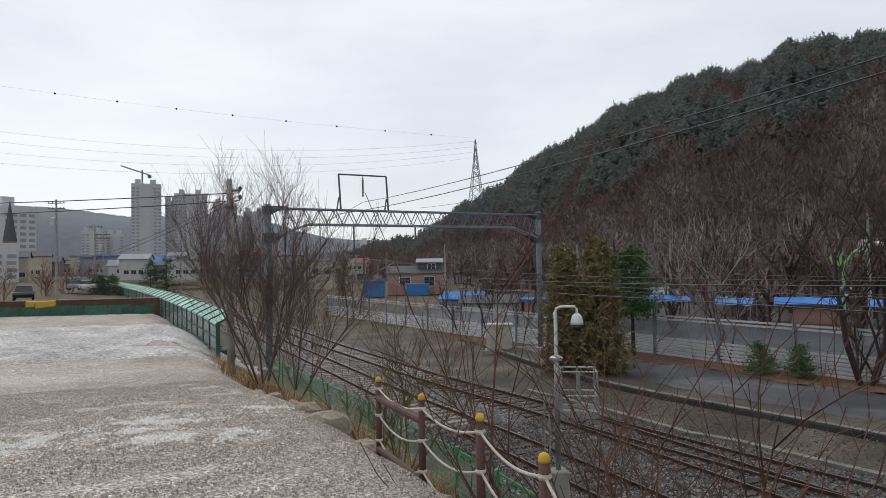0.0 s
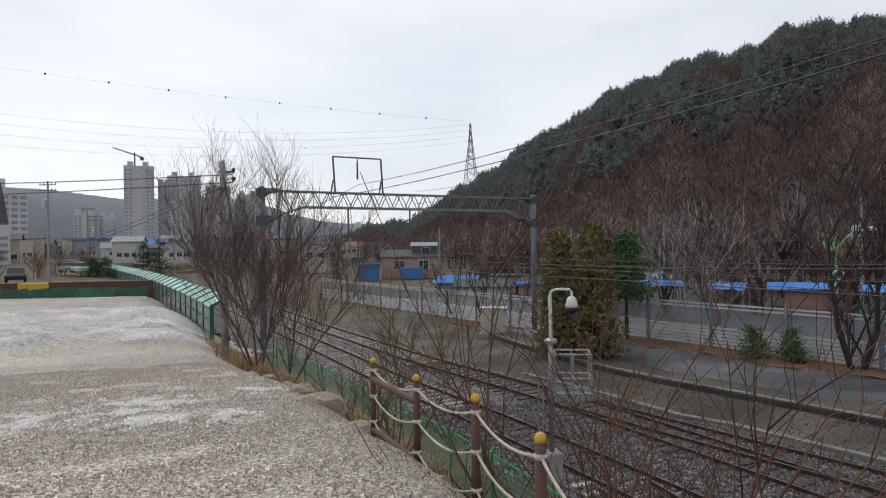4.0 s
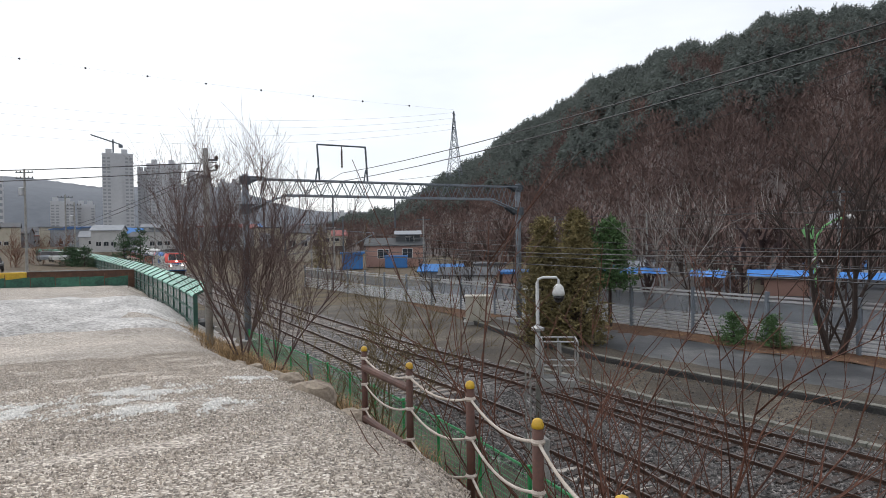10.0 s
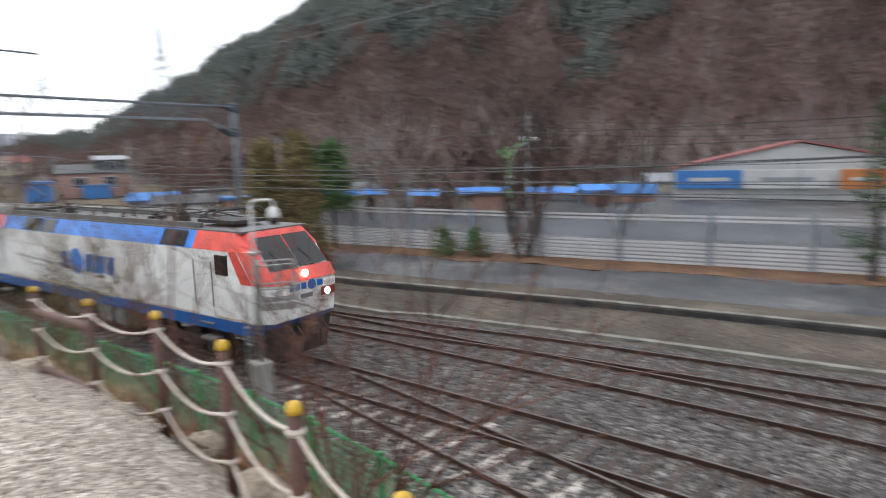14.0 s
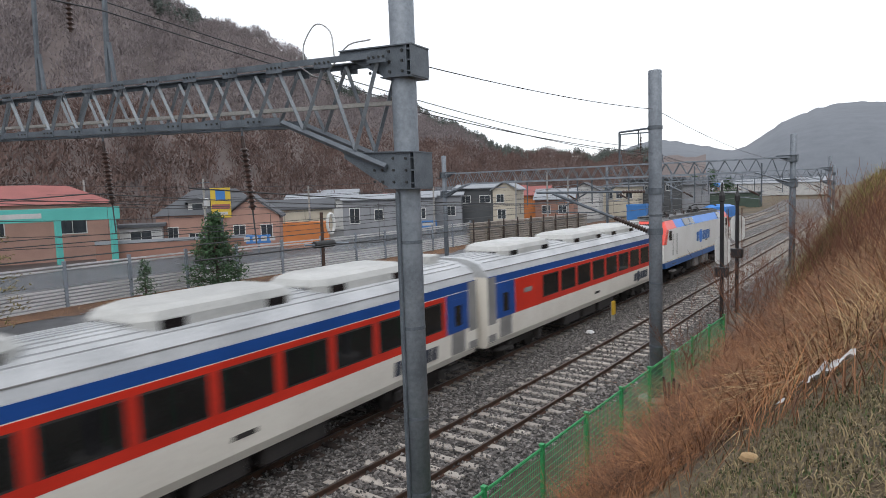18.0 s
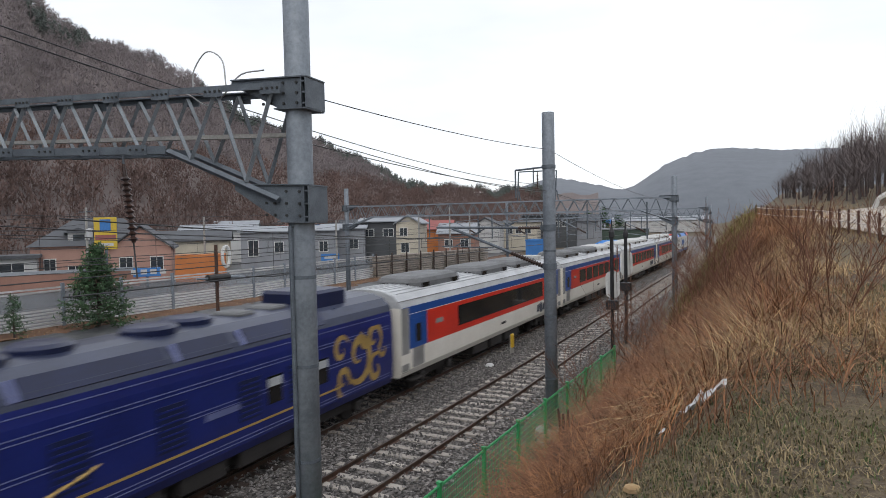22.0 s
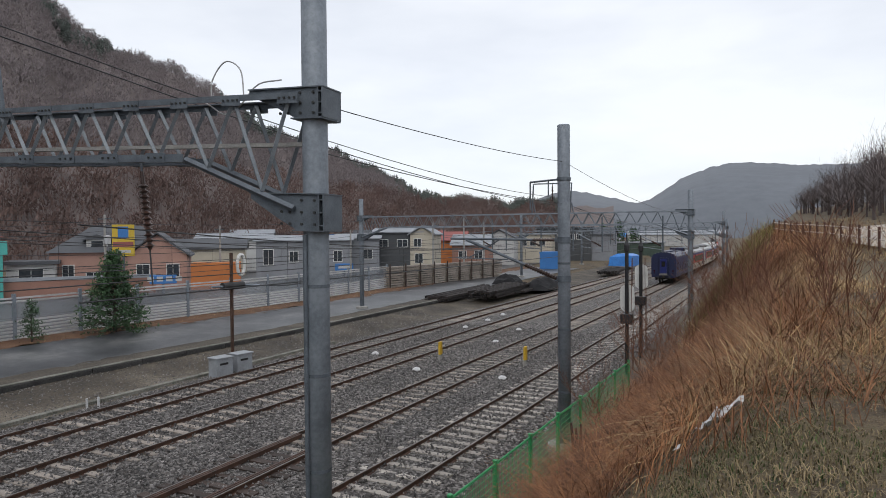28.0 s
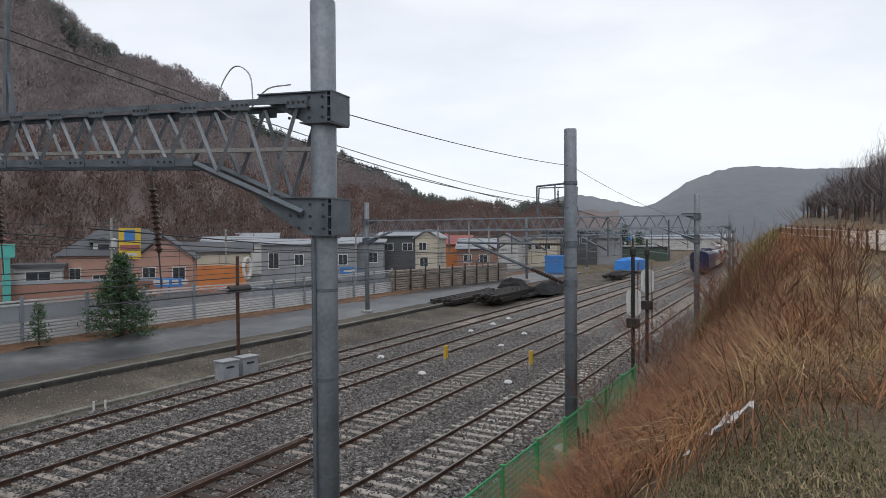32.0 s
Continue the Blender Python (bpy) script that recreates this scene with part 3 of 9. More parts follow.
def clamp(th, at, z0, z1, rz):
    """A bolted bracket round a pole, its arm along local -x."""
    m = pose(at[0], at[1], 0, 0, 0, rz)
    ob = part("clamp_bracket", Geo().box(0.2, 0.216, -0.25, 0.25, z0, z1, m), M["steel_dark"], th, "bolted dark steel clamp bracket")
    for y in (-0.215, 0.2):
        plate = Geo().poly([(-1.0, z1 - 0.02), (0.2, z1 - 0.02), (0.2, z0 + 0.02), (-0.2, z0 + 0.02), (-0.5, z0 + 0.17), (-1.0, z1 - 0.09)], y, y + 0.016, "y")
        part("side_plate", Geo().add([m @ Vector(p) for p in plate.v], plate.f), M["steel_dark"], ob)
    part("cap_plate", Geo().box(-1.0, 0.3, -0.25, 0.25, z1 - 0.018, z1, m), M["steel_dark"], ob)
    part("base_plate", Geo().box(-0.25, 0.28, -0.25, 0.25, z0 + 0.002, z0 + 0.02, m), M["steel_dark"], ob)
    part("flange", Geo().box(0.275, 0.29, -0.25, 0.25, z0 + 0.022, z1 - 0.02, m), M["steel_dark"], ob)
    for k in range(3):
        z = z0 + (z1 - z0) * (k + 0.5) / 3
        part("rib", Geo().box(0.216, 0.275, -0.24, 0.24, z - 0.01, z + 0.01, m), M["steel_dark"], ob)
    b = Geo()
    for y, d in ((-0.215, -0.02), (0.216, 0.02)):
        for x in (-0.44, -0.3, -0.1, 0.12):
            for k in range(3 if x > -0.2 else 2):
                z = z0 + (z1 - z0) * (k + 0.6) / 3.2
                b.tube(m @ Vector((x, y, z)), m @ Vector((x, y + d, z)), 0.022, n=6)
    tagged(part("bolts", b, M["bolt"], ob), "dark bolt heads", kind="stuff")
    return ob


def gantry(near, far, top, base_near, base_far, label, bays=22, knee=True, fine=True, drop=(), stub=1.45):
    """A lattice beam between two round steel poles. near and far: x, y of the poles; top: height of the beam's upper chord."""
    th = thing("catenary_gantry", (near[0], near[1], 0), label, "gantry", "catenary gantries over the tracks", math.degrees(math.atan2(near[1] - far[1], near[0] - far[0])))
    length = math.hypot(near[0] - far[0], near[1] - far[1])
    pts = ((0.0, base_near), (-length, base_far))
    n = 20 if fine else 10
    for x, b in pts:
        part("pole", Geo().lathe([(0.185, b - 0.6), (0.185, top + stub), (0.175, top + stub + 0.02)], (x, 0, 0), n), M["steel"], th, "round galvanised steel pole", True)
        part("foot", Geo().lathe([(0.5, b - 0.3), (0.5, b + 0.12), (0.42, b + 0.16)], (x, 0, 0), 12), M["concrete"], th, "concrete pole foot")
        if fine:
            for z in (b + 1.4, b + 2.6, b + 4.0, b + 5.3):
                part("strap", Geo().lathe([(0.189, z), (0.189, z + 0.05)], (x, 0, 0), n), M["steel_dark"], th)
            part("cable_pipe", Geo().tube((x - 0.06, -0.2, b), (x - 0.06, -0.2, top - 2.0), 0.035, n=8), M["steel_dark"], th, "dark cable pipe strapped to the pole")
    depth = 0.95
    bottom = top - depth
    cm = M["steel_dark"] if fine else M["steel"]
    for y in (-0.26, 0.26):
        o = 0.06 if y > 0 else -0.06
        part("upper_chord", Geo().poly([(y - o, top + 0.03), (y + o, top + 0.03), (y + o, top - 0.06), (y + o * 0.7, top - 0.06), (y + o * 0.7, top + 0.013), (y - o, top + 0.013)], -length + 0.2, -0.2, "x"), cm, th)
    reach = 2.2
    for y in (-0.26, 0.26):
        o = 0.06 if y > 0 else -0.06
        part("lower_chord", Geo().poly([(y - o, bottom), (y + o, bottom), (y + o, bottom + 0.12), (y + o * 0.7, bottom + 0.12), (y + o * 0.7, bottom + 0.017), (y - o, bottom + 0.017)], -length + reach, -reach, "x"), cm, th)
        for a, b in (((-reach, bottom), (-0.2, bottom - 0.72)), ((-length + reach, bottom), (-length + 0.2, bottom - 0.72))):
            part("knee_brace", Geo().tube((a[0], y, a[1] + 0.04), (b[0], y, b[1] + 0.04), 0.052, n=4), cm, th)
    bay = (length - 0.5) / bays
    for y in (-0.26, 0.26):
        for k in range(bays):
            x0 = -0.25 - k * bay
            low0 = bottom - 0.72 * max(0.0, 1 - (-x0) / reach) - 0.72 * max(0.0, 1 - (length + x0) / reach)
            x1 = x0 - bay / 2
            low1 = bottom - 0.72 * max(0.0, 1 - (-x1) / reach) - 0.72 * max(0.0, 1 - (length + x1) / reach)
            part("lattice_bar", Geo().tube((x0, y, top - 0.02), (x1, y, low1 + 0.05), 0.036 if fine else 0.028, n=4), M["lattice"], th)
            part("lattice_bar", Geo().tube((x1, y, low1 + 0.05), (x0 - bay, y, top - 0.02), 0.036 if fine else 0.028, n=4), M["lattice"], th)
    if fine:
        rivets = Geo()
        for y, s in ((-0.31, -1), (0.31, 1)):
            for k in range(bays):
                x = -0.25 - k * bay
                part("gusset_plate", Geo().box(x - 0.17, x + 0.17, y + s * 0.012, y + s * 0.022, top - 0.13, top + 0.028), M["steel_dark"], th)
                if reach < -x + bay / 2 < length - reach:
                    part("gusset_plate", Geo().box(x - bay / 2 - 0.2, x - bay / 2 + 0.2, y + s * 0.012, y + s * 0.022, bottom - 0.01, bottom + 0.14), M["steel_dark"], th)
                    for dx in (-0.13, 0, 0.13):
                        rivets.tube((x - bay / 2 + dx, y + s * 0.02, bottom + 0.07), (x - bay / 2 + dx, y + s * 0.04, bottom + 0.07), 0.02, n=5)
                for dx in (-0.13, -0.045, 0.045, 0.13):
                    rivets.tube((x + dx, y + s * 0.02, top - 0.05), (x + dx, y + s * 0.04, top - 0.05), 0.02, n=5)
        tagged(part("rivets", rivets, M["bolt"], th), "dark rivet heads", kind="stuff")
        part("walkway_bar", Geo().box(-length + 0.3, -0.2, 0.0, 0.09, top - 0.7, top - 0.64), M["concrete"], th, "pale bar inside the beam")
    clamp(th, (0, 0), top - 0.34, top + 0.12, 0)
    clamp(th, (0, 0), bottom - 1.0, bottom - 0.45, 0)
    clamp(th, (-length, 0), top - 0.34, top + 0.12, 180)
    clamp(th, (-length, 0), bottom - 1.0, bottom - 0.45, 180)
    for x, h in drop:
        if not fine:
            part("drop_post", Geo().tube((x, 0, bottom), (x, 0, bottom - h), 0.05, n=8), M["steel_dark"], th, "steel drop post under the beam")
            continue
        prof = [(0.03, -1.3)] + [q for k in range(12) for q in ((0.035, -1.27 + k * 0.09), (0.085, -1.24 + k * 0.09), (0.035, -1.2 + k * 0.09))] + [(0.03, 0.0)]
        m = pose(x, 0, bottom - 0.12, 0, -7, 0)
        ins = Geo().lathe(prof, (0, 0, 0), 10)
        part("insulator", Geo().add([m @ Vector(p) for p in ins.v], ins.f), M["insulator"], th, "brown ribbed insulator hanging from the beam")
        part("hanger", Geo().tube((x, 0, bottom + 0.02), (x, 0, bottom - 0.14), 0.02, n=6), M["steel_dark"], th)
        part("tail_wire", Geo().tube((x + 0.15, 0, bottom - 1.4), (x + 0.2, 0, bottom - 2.0), 0.014, n=5), M["wire"], th)
    return th


def feeder_frame(th, x, top, w=2.8, h=2.2):
    """The light frame for the feeder wire on top of a beam."""
    g = Geo()
    for a in (x - w / 2, x + w / 2):
        g.tube((a - 0.12, 0, top), (a, 0, top + h), 0.055, n=6)
        g.tube((a + 0.12, 0, top), (a, 0, top + h * 0.35), 0.045, n=6)
    g.tube((x - w / 2, 0, top + h), (x + w / 2, 0, top + h), 0.05, n=6)
    part("feeder_frame", g, M["steel_dark"], th, "light steel frame carrying the feeder wire")
    part("insulator", Geo().lathe([(0.03, top + h - 1.3)] + [q for k in range(10) for q in ((0.035, top + h - 1.25 + k * 0.1), (0.085, top + h - 1.21 + k * 0.1), (0.035, top + h - 1.17 + k * 0.1))] + [(0.02, top + h)], (x, 0, 0), 8), M["insulator"], th, "brown ribbed insulator")



g_near = gantry((-6.12, 7.2), (-29.5, 4.35), 8.17, 0.1, 0.3, "grey steel lattice catenary gantry with bolted brackets", 23, drop=((-3.4, 0), (-7.4, 0), (-12.0, 0), (-17.0, 0)))
feeder_frame(g_near, -8.2, 8.17, 2.5, 2.5)
for ob in g_near.children:  # the beam's far end rises a little
    if ob.name.split(".")[0] not in ("pole", "foot", "cable_pipe", "strap"):
        for q in [ob] + list(ob.children):
            for v in q.data.vertices:
                v.co.z -= 0.045 * v.co.x
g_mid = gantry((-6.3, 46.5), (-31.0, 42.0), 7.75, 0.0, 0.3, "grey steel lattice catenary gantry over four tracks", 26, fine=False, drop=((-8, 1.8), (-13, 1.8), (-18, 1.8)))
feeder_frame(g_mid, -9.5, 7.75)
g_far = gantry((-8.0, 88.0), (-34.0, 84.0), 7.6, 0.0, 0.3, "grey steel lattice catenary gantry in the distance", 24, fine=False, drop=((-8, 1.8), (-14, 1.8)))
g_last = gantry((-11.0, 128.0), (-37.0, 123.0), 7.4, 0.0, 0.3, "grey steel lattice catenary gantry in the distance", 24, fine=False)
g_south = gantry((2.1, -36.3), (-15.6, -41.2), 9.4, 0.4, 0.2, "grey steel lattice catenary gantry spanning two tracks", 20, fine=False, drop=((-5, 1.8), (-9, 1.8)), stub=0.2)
feeder_frame(g_south, -5.6, 9.4, 3.0, 2.1)

# single pole with a bracket arm and a hinged cantilever
pole = thing("catenary_pole", (-5.8, 17.6, 0), "round galvanised steel catenary pole behind the green fence", "pole")
part("shaft", Geo().lathe([(0.18, -0.6), (0.178, 9.28), (0.17, 9.3)], (0, 0, 0), 20), M["steel"], pole, "", True)
part("foot", Geo().lathe([(0.5, -0.3), (0.5, 0.1), (0.42, 0.14)], (0, 0, 0), 12), M["concrete"], pole, "concrete pole foot")
arm = Geo().tube((-0.15, 0, 7.75), (-1.1, 0.2, 7.72), 0.03, n=6).tube((-1.1, 0.2, 7.72), (-1.1, 0.2, 6.9), 0.025, n=6).tube((-0.5, 0.1, 7.74), (-0.5, 0.1, 7.3), 0.02, n=6)
arm.lathe([(0.2, 7.7), (0.2, 7.8)], (0, 0, 0), 16)
part("bracket_arm", arm, M["steel_dark"], pole, "dark bracket arm with clamp band")


def ribbed_rod(a, b, ribs, core, rim):
    """A ribbed insulator between two points."""
    a, b = Vector(a), Vector(b)
    step = (b - a).length / ribs
    rod = Geo().lathe([(core, 0.0)] + [q for k in range(ribs) for q in ((core, (k + 0.1) * step), (rim, (k + 0.5) * step), (core, (k + 0.9) * step))] + [(core, ribs * step)], (0, 0, 0), 8)
    turn = Matrix.Translation(a) @ (b - a).to_track_quat("Z", "Y").to_matrix().to_4x4()
    return Geo().add([turn @ Vector(p) for p in rod.v], rod.f)


part("top_tube", Geo().tube((-0.95, 0, 6.01), (-3.7, 0, 6.06), 0.035, n=8), M["steel_dark"], pole, "level tube of the cantilever")
part("brace_tube", Geo().tube((-1.2, 0, 5.27), (-3.15, 0, 6.02), 0.045, n=8), M["steel_dark"], pole, "sloping tube of the cantilever")
part("steady_strut", Geo().tube((-2.0, 0, 6.03), (-3.05, 0, 5.46), 0.022, n=6), M["steel_dark"], pole)
part("steady_arm", Geo().tube((-1.75, 0, 5.42), (-3.5, 0, 5.46), 0.02, n=6), M["steel_dark"], pole)
part("top_insulator", ribbed_rod((-0.2, 0, 6.0), (-0.95, 0, 6.01), 9, 0.035, 0.055), M["insulator"], pole, "dark ribbed insulator")
part("brace_insulator", ribbed_rod((-0.2, 0, 4.88), (-1.2, 0, 5.27), 13, 0.05, 0.08), M["insulator"], pole, "dark ribbed insulator")
for z in (6.0, 4.88):
    part("hinge_clamp", Geo().lathe([(0.2, z - 0.09), (0.2, z + 0.09)], (0, 0, 0), 16).box(-0.27, -0.16, -0.05, 0.05, z - 0.06, z + 0.06), M["steel_dark"], pole)
for z in (1.6, 3.4, 5.3):
    part("strap", Geo().lathe([(0.184, z), (0.184, z + 0.06)], (0, 0, 0), 18), M["steel_dark"], pole)

# ---- the train ----
M["loco_white"] = mat("loco_white_paint", (0.82, 0.82, 0.80), (0.72, 0.71, 0.68), 0.38, 0, 0.6, 12, 0.02)
M["loco_blue"] = mat("loco_blue_paint", (0.02, 0.14, 0.42), (0.016, 0.10, 0.34), 0.32, 0, 1, 14, 0.02)
M["loco_sky"] = mat("loco_bright_blue", (0.03, 0.24, 0.78), (0.025, 0.19, 0.64), 0.32, 0, 1, 14, 0.02)
M["loco_red"] = mat("loco_red_paint", (0.80, 0.10, 0.075), (0.68, 0.075, 0.055), 0.32, 0, 1, 14, 0.02)
M["coach_red"] = mat("coach_red_paint", (0.66, 0.035, 0.018), (0.52, 0.028, 0.016), 0.3, 0, 1, 14, 0.02)
M["coach_cream"] = mat("coach_cream_paint", (0.78, 0.745, 0.67), (0.68, 0.64, 0.57), 0.35, 0, 0.7, 14, 0.02)
M["coach_blue"] = mat("coach_blue_paint", (0.015, 0.075, 0.30), (0.012, 0.06, 0.24), 0.3, 0, 1, 14, 0.02)
M["coach_roof"] = mat("coach_roof_grey", (0.50, 0.51, 0.52), (0.34, 0.35, 0.36), 0.35, 0, 0.8, 12, 0.05)
M["unit_cream"] = mat("unit_cream_paint", (0.52, 0.52, 0.50), (0.37, 0.37, 0.355), 0.45, 0, 0.8, 12, 0.05)
M["mark_slate"] = mat("mark_slate_paint", (0.05, 0.06, 0.085), (0.035, 0.042, 0.06), 0.4, 0, 1, 14, 0.02)
M["navy"] = mat("navy_paint", (0.013, 0.022, 0.15), (0.009, 0.015, 0.10), 0.3, 0, 0.8, 14, 0.02)
M["navy_roof"] = mat("navy_roof_paint", (0.034, 0.043, 0.085), (0.016, 0.021, 0.045), 0.35, 0, 0.6, 10, 0.03)
M["navy_dark"] = mat("navy_dark_paint", (0.01, 0.016, 0.06), (0.008, 0.012, 0.04), 0.35, 0, 0.8, 14, 0.02)
M["gold"] = mat("gold_line", (0.50, 0.34, 0.11), (0.36, 0.23, 0.075), 0.4, 0.2)
M["pale_line"] = mat("pale_line", (0.15, 0.17, 0.33), (0.11, 0.125, 0.26), 0.4)
M["glass_dark"] = mat("tinted_glass", (0.018, 0.017, 0.018), (0.012, 0.012, 0.013), 0.06, 0, bump=0)
M["under"] = mat("underframe_grime", (0.035, 0.03, 0.028), (0.02, 0.018, 0.017), 0.8, 0, 2, 20, 0.3)
M["grey_box"] = mat("equipment_grey", (0.22, 0.21, 0.20), (0.14, 0.13, 0.125), 0.7, 0, 2, 20, 0.2)
M["bellows"] = mat("gangway_rubber", (0.27, 0.26, 0.25), (0.18, 0.175, 0.17), 0.8)
M["headlamp"] = glow("headlamp_glow", (1.0, 0.96, 0.88), 14)
M["tail_red"] = mat("tail_lens", (0.25, 0.01, 0.01), (0.2, 0.01, 0.01), 0.3)
M["dark_lens"] = mat("dark_lens", (0.05, 0.008, 0.008), (0.03, 0.006, 0.006), 0.25)
M["sooty"] = mat("sooty_roof", (0.16, 0.165, 0.17), (0.09, 0.09, 0.09), 0.6, 0, 1, 12, 0.1)

LOCO, COACH, TAIL = 19.6, 20.0, 16.0


def bogie(parent, y, axles=(-1.15, 1.15)):
    b = part("bogie", Geo().box(-1.12, -0.95, y - 1.7, y + 1.7, 0.42, 0.72).box(0.95, 1.12, y - 1.7, y + 1.7, 0.42, 0.72).box(-1.0, 1.0, y - 0.4, y + 0.4, 0.4, 0.75), M["under"], parent, "dark grimy bogie frame")
    for a in axles:
        for s in (-1, 1):
            part("wheel", Geo().tube((s * 0.82, y + a, 0.44), (s * 0.69, y + a, 0.44), 0.44, 0.46, 16), M["under"], b, "steel wheel")
            part("axle_box", Geo().bevel_box(s * 1.2 - 0.1, s * 1.2 + 0.1, y + a - 0.16, y + a + 0.16, 0.32, 0.62, 0.04), M["under"], b)
    return b


def wordmark(parent, x, y0, z, h, material, ball, flip):
    """Plain slanted bars and a disc in place of the operator's mark."""
    s = 1 if x > 0 else -1
    d = -s if flip else s
    widths = (1.0, 1.75, 1.05, 1.15, 0.35, 0.75)
    at = 0.0
    for k, q in enumerate(widths):
        a, b = at * h, (at + q - 0.16) * h
        at += q
        if k == 1:
            c = y0 + d * (a + b) / 2
            part("mark_disc", Geo().tube((x, c, z), (x + s * 0.008, c, z), h * 0.74, n=24), ball, parent, "shaded blue disc")
            continue
        lean = 0.1 * h
        front = [(x + s * 0.008, y0 + d * (u + v), z + w) for u, v, w in ((a, -lean, -h / 2), (b, -lean, -h / 2), (b, lean, h / 2), (a, lean, h / 2))]
        part("side_mark", Geo().add(front + [(x, p[1], p[2]) for p in front], [(0, 1, 2, 3), (0, 1, 5, 4), (1, 2, 6, 5), (2, 3, 7, 6), (3, 0, 4, 7)]), material, parent, "plain slanted blue bar")


def loft(rings):
    g = Geo()
    n = len(rings[0])
    vs, fs = [], []
    for r in rings:
        vs += r
    for i in range(len(rings) - 1):
        for j in range(n):
            a, b = i * n + j, i * n + (j + 1) % n
            fs.append((a, b, b + n, a + n))
    fs += [tuple(range(n)), tuple(range((len(rings) - 1) * n, len(rings) * n))]
    return g.add(vs, fs)


def build_loco():
    th = thing("locomotive", (0, 0, 0), "electric locomotive in white, blue and red with lit headlamps", "locomotive")
    e = LOCO / 2

    def ring(z, w, inset, ch, wf):
        f = e - inset
        return [(w, -f + ch, z), (w, f - ch, z), (wf, f, z), (-wf, f, z), (-w, f - ch, z), (-w, -f + ch, z), (-wf, -f, z), (wf, -f, z)]

    part("skirt", loft([ring(0.8, 1.44, 0.5, 0.5, 1.1), ring(1.16, 1.47, 0.12, 0.5, 1.15)]), M["loco_blue"], th, "deep blue skirt")
    body = part("body", loft([ring(1.16, 1.47, 0.12, 0.5, 1.15), ring(2.1, 1.48, 0.0, 0.5, 1.15), ring(3.12, 1.47, 0.72, 0.42, 1.12)]), M["loco_white"], th, "dirty white body side")
    part("waist_line", Geo().box(-1.485, 1.485, -e + 0.9, e - 0.9, 1.2, 1.222), M["gold"], body)
    part("upper_band", loft([[(1.472, -e + 3.2, 3.12), (1.472, e - 3.2, 3.12), (-1.472, e - 3.2, 3.12), (-1.472, -e + 3.2, 3.12)], [(1.22, -e + 3.2, 3.66), (1.22, e - 3.2, 3.66), (-1.22, e - 3.2, 3.66), (-1.22, -e + 3.2, 3.66)]]), M["loco_sky"], th, "bright blue upper band")
    for s in (-1, 1):
        hood = loft([[(1.474, s * (e - 3.2), 3.12), (1.474, s * (e - 1.1), 3.12), (1.12, s * (e - 0.7), 3.12), (-1.12, s * (e - 0.7), 3.12), (-1.474, s * (e - 1.1), 3.12), (-1.474, s * (e - 3.2), 3.12)],
                     [(1.22, s * (e - 3.2), 3.66), (1.2, s * (e - 1.45), 3.66), (0.95, s * (e - 1.15), 3.66), (-0.95, s * (e - 1.15), 3.66), (-1.2, s * (e - 1.45), 3.66), (-1.22, s * (e - 3.2), 3.66)]])
        part("cab_hood", hood, M["loco_red"], th, "red cab hood")
        # red stripe falling to the nose, on both sides
        for x in (-1, 1):
            xo = x * 1.486
            stripe = Geo().add([(xo, s * (e - 1.5), 3.14), (xo, s * (e - 1.16), 3.14), (x * 1.49, s * (e - 0.52), 2.25), (x * 1.49, s * (e - 1.0), 2.25)], [(0, 1, 2, 3)])
            stripe.add([(x * 1.49, s * (e - 0.5), 2.25), (x * 1.16, s * (e + 0.006), 2.25), (x * 1.14, s * (e - 0.2), 2.6), (x * 1.485, s * (e - 0.72), 2.6)], [(0, 1, 2, 3)])
            stripe.add([(x * 1.485, s * (e - 0.72), 2.6), (x * 1.14, s * (e - 0.2), 2.6), (x * 1.125, s * (e - 0.64), 3.12), (x * 1.478, s * (e - 1.1), 3.12)], [(0, 1, 2, 3)])
            part("red_stripe", stripe, M["loco_red"], th)
            part("side_window", Geo().bevel_box(min(x * 1.45, x * 1.492), max(x * 1.45, x * 1.492), min(s * (e - 2.15), s * (e - 1.55)), max(s * (e - 2.15), s * (e - 1.55)), 2.42, 3.02, 0.02), M["glass_dark"], th, "dark cab side window")
            part("cab_door", Geo().box(min(x * 1.45, x * 1.488), max(x * 1.45, x * 1.488), min(s * (e - 3.05), s * (e - 2.3)), max(s * (e - 3.05), s * (e - 2.3)), 1.2, 2.8), M["loco_white"], th)
            for dy in (3.1, 2.25):
                part("grab_rail", Geo().tube((x * 1.53, s * (e - dy), 1.5), (x * 1.53, s * (e - dy), 2.8), 0.018, n=6), M["grey_box"], th)
            part("cab_step", Geo().box(min(x * 1.2, x * 1.5), max(x * 1.2, x * 1.5), min(s * (e - 3.05), s * (e - 2.35)), max(s * (e - 3.05), s * (e - 2.35)), 0.62, 0.66).box(min(x * 1.2, x * 1.5), max(x * 1.2, x * 1.5), min(s * (e - 3.05), s * (e - 2.35)), max(s * (e - 3.05), s * (e - 2.35)), 0.95, 0.99), M["grey_box"], th)
        front = Geo().add([(-1.16, s * (e + 0.008), 2.22), (1.16, s * (e + 0.008), 2.22), (1.14, s * (e - 0.195), 2.58), (-1.14, s * (e - 0.195), 2.58)], [(0, 1, 2, 3)])
        part("red_front", front, M["loco_red"], th)
        screen = Geo()
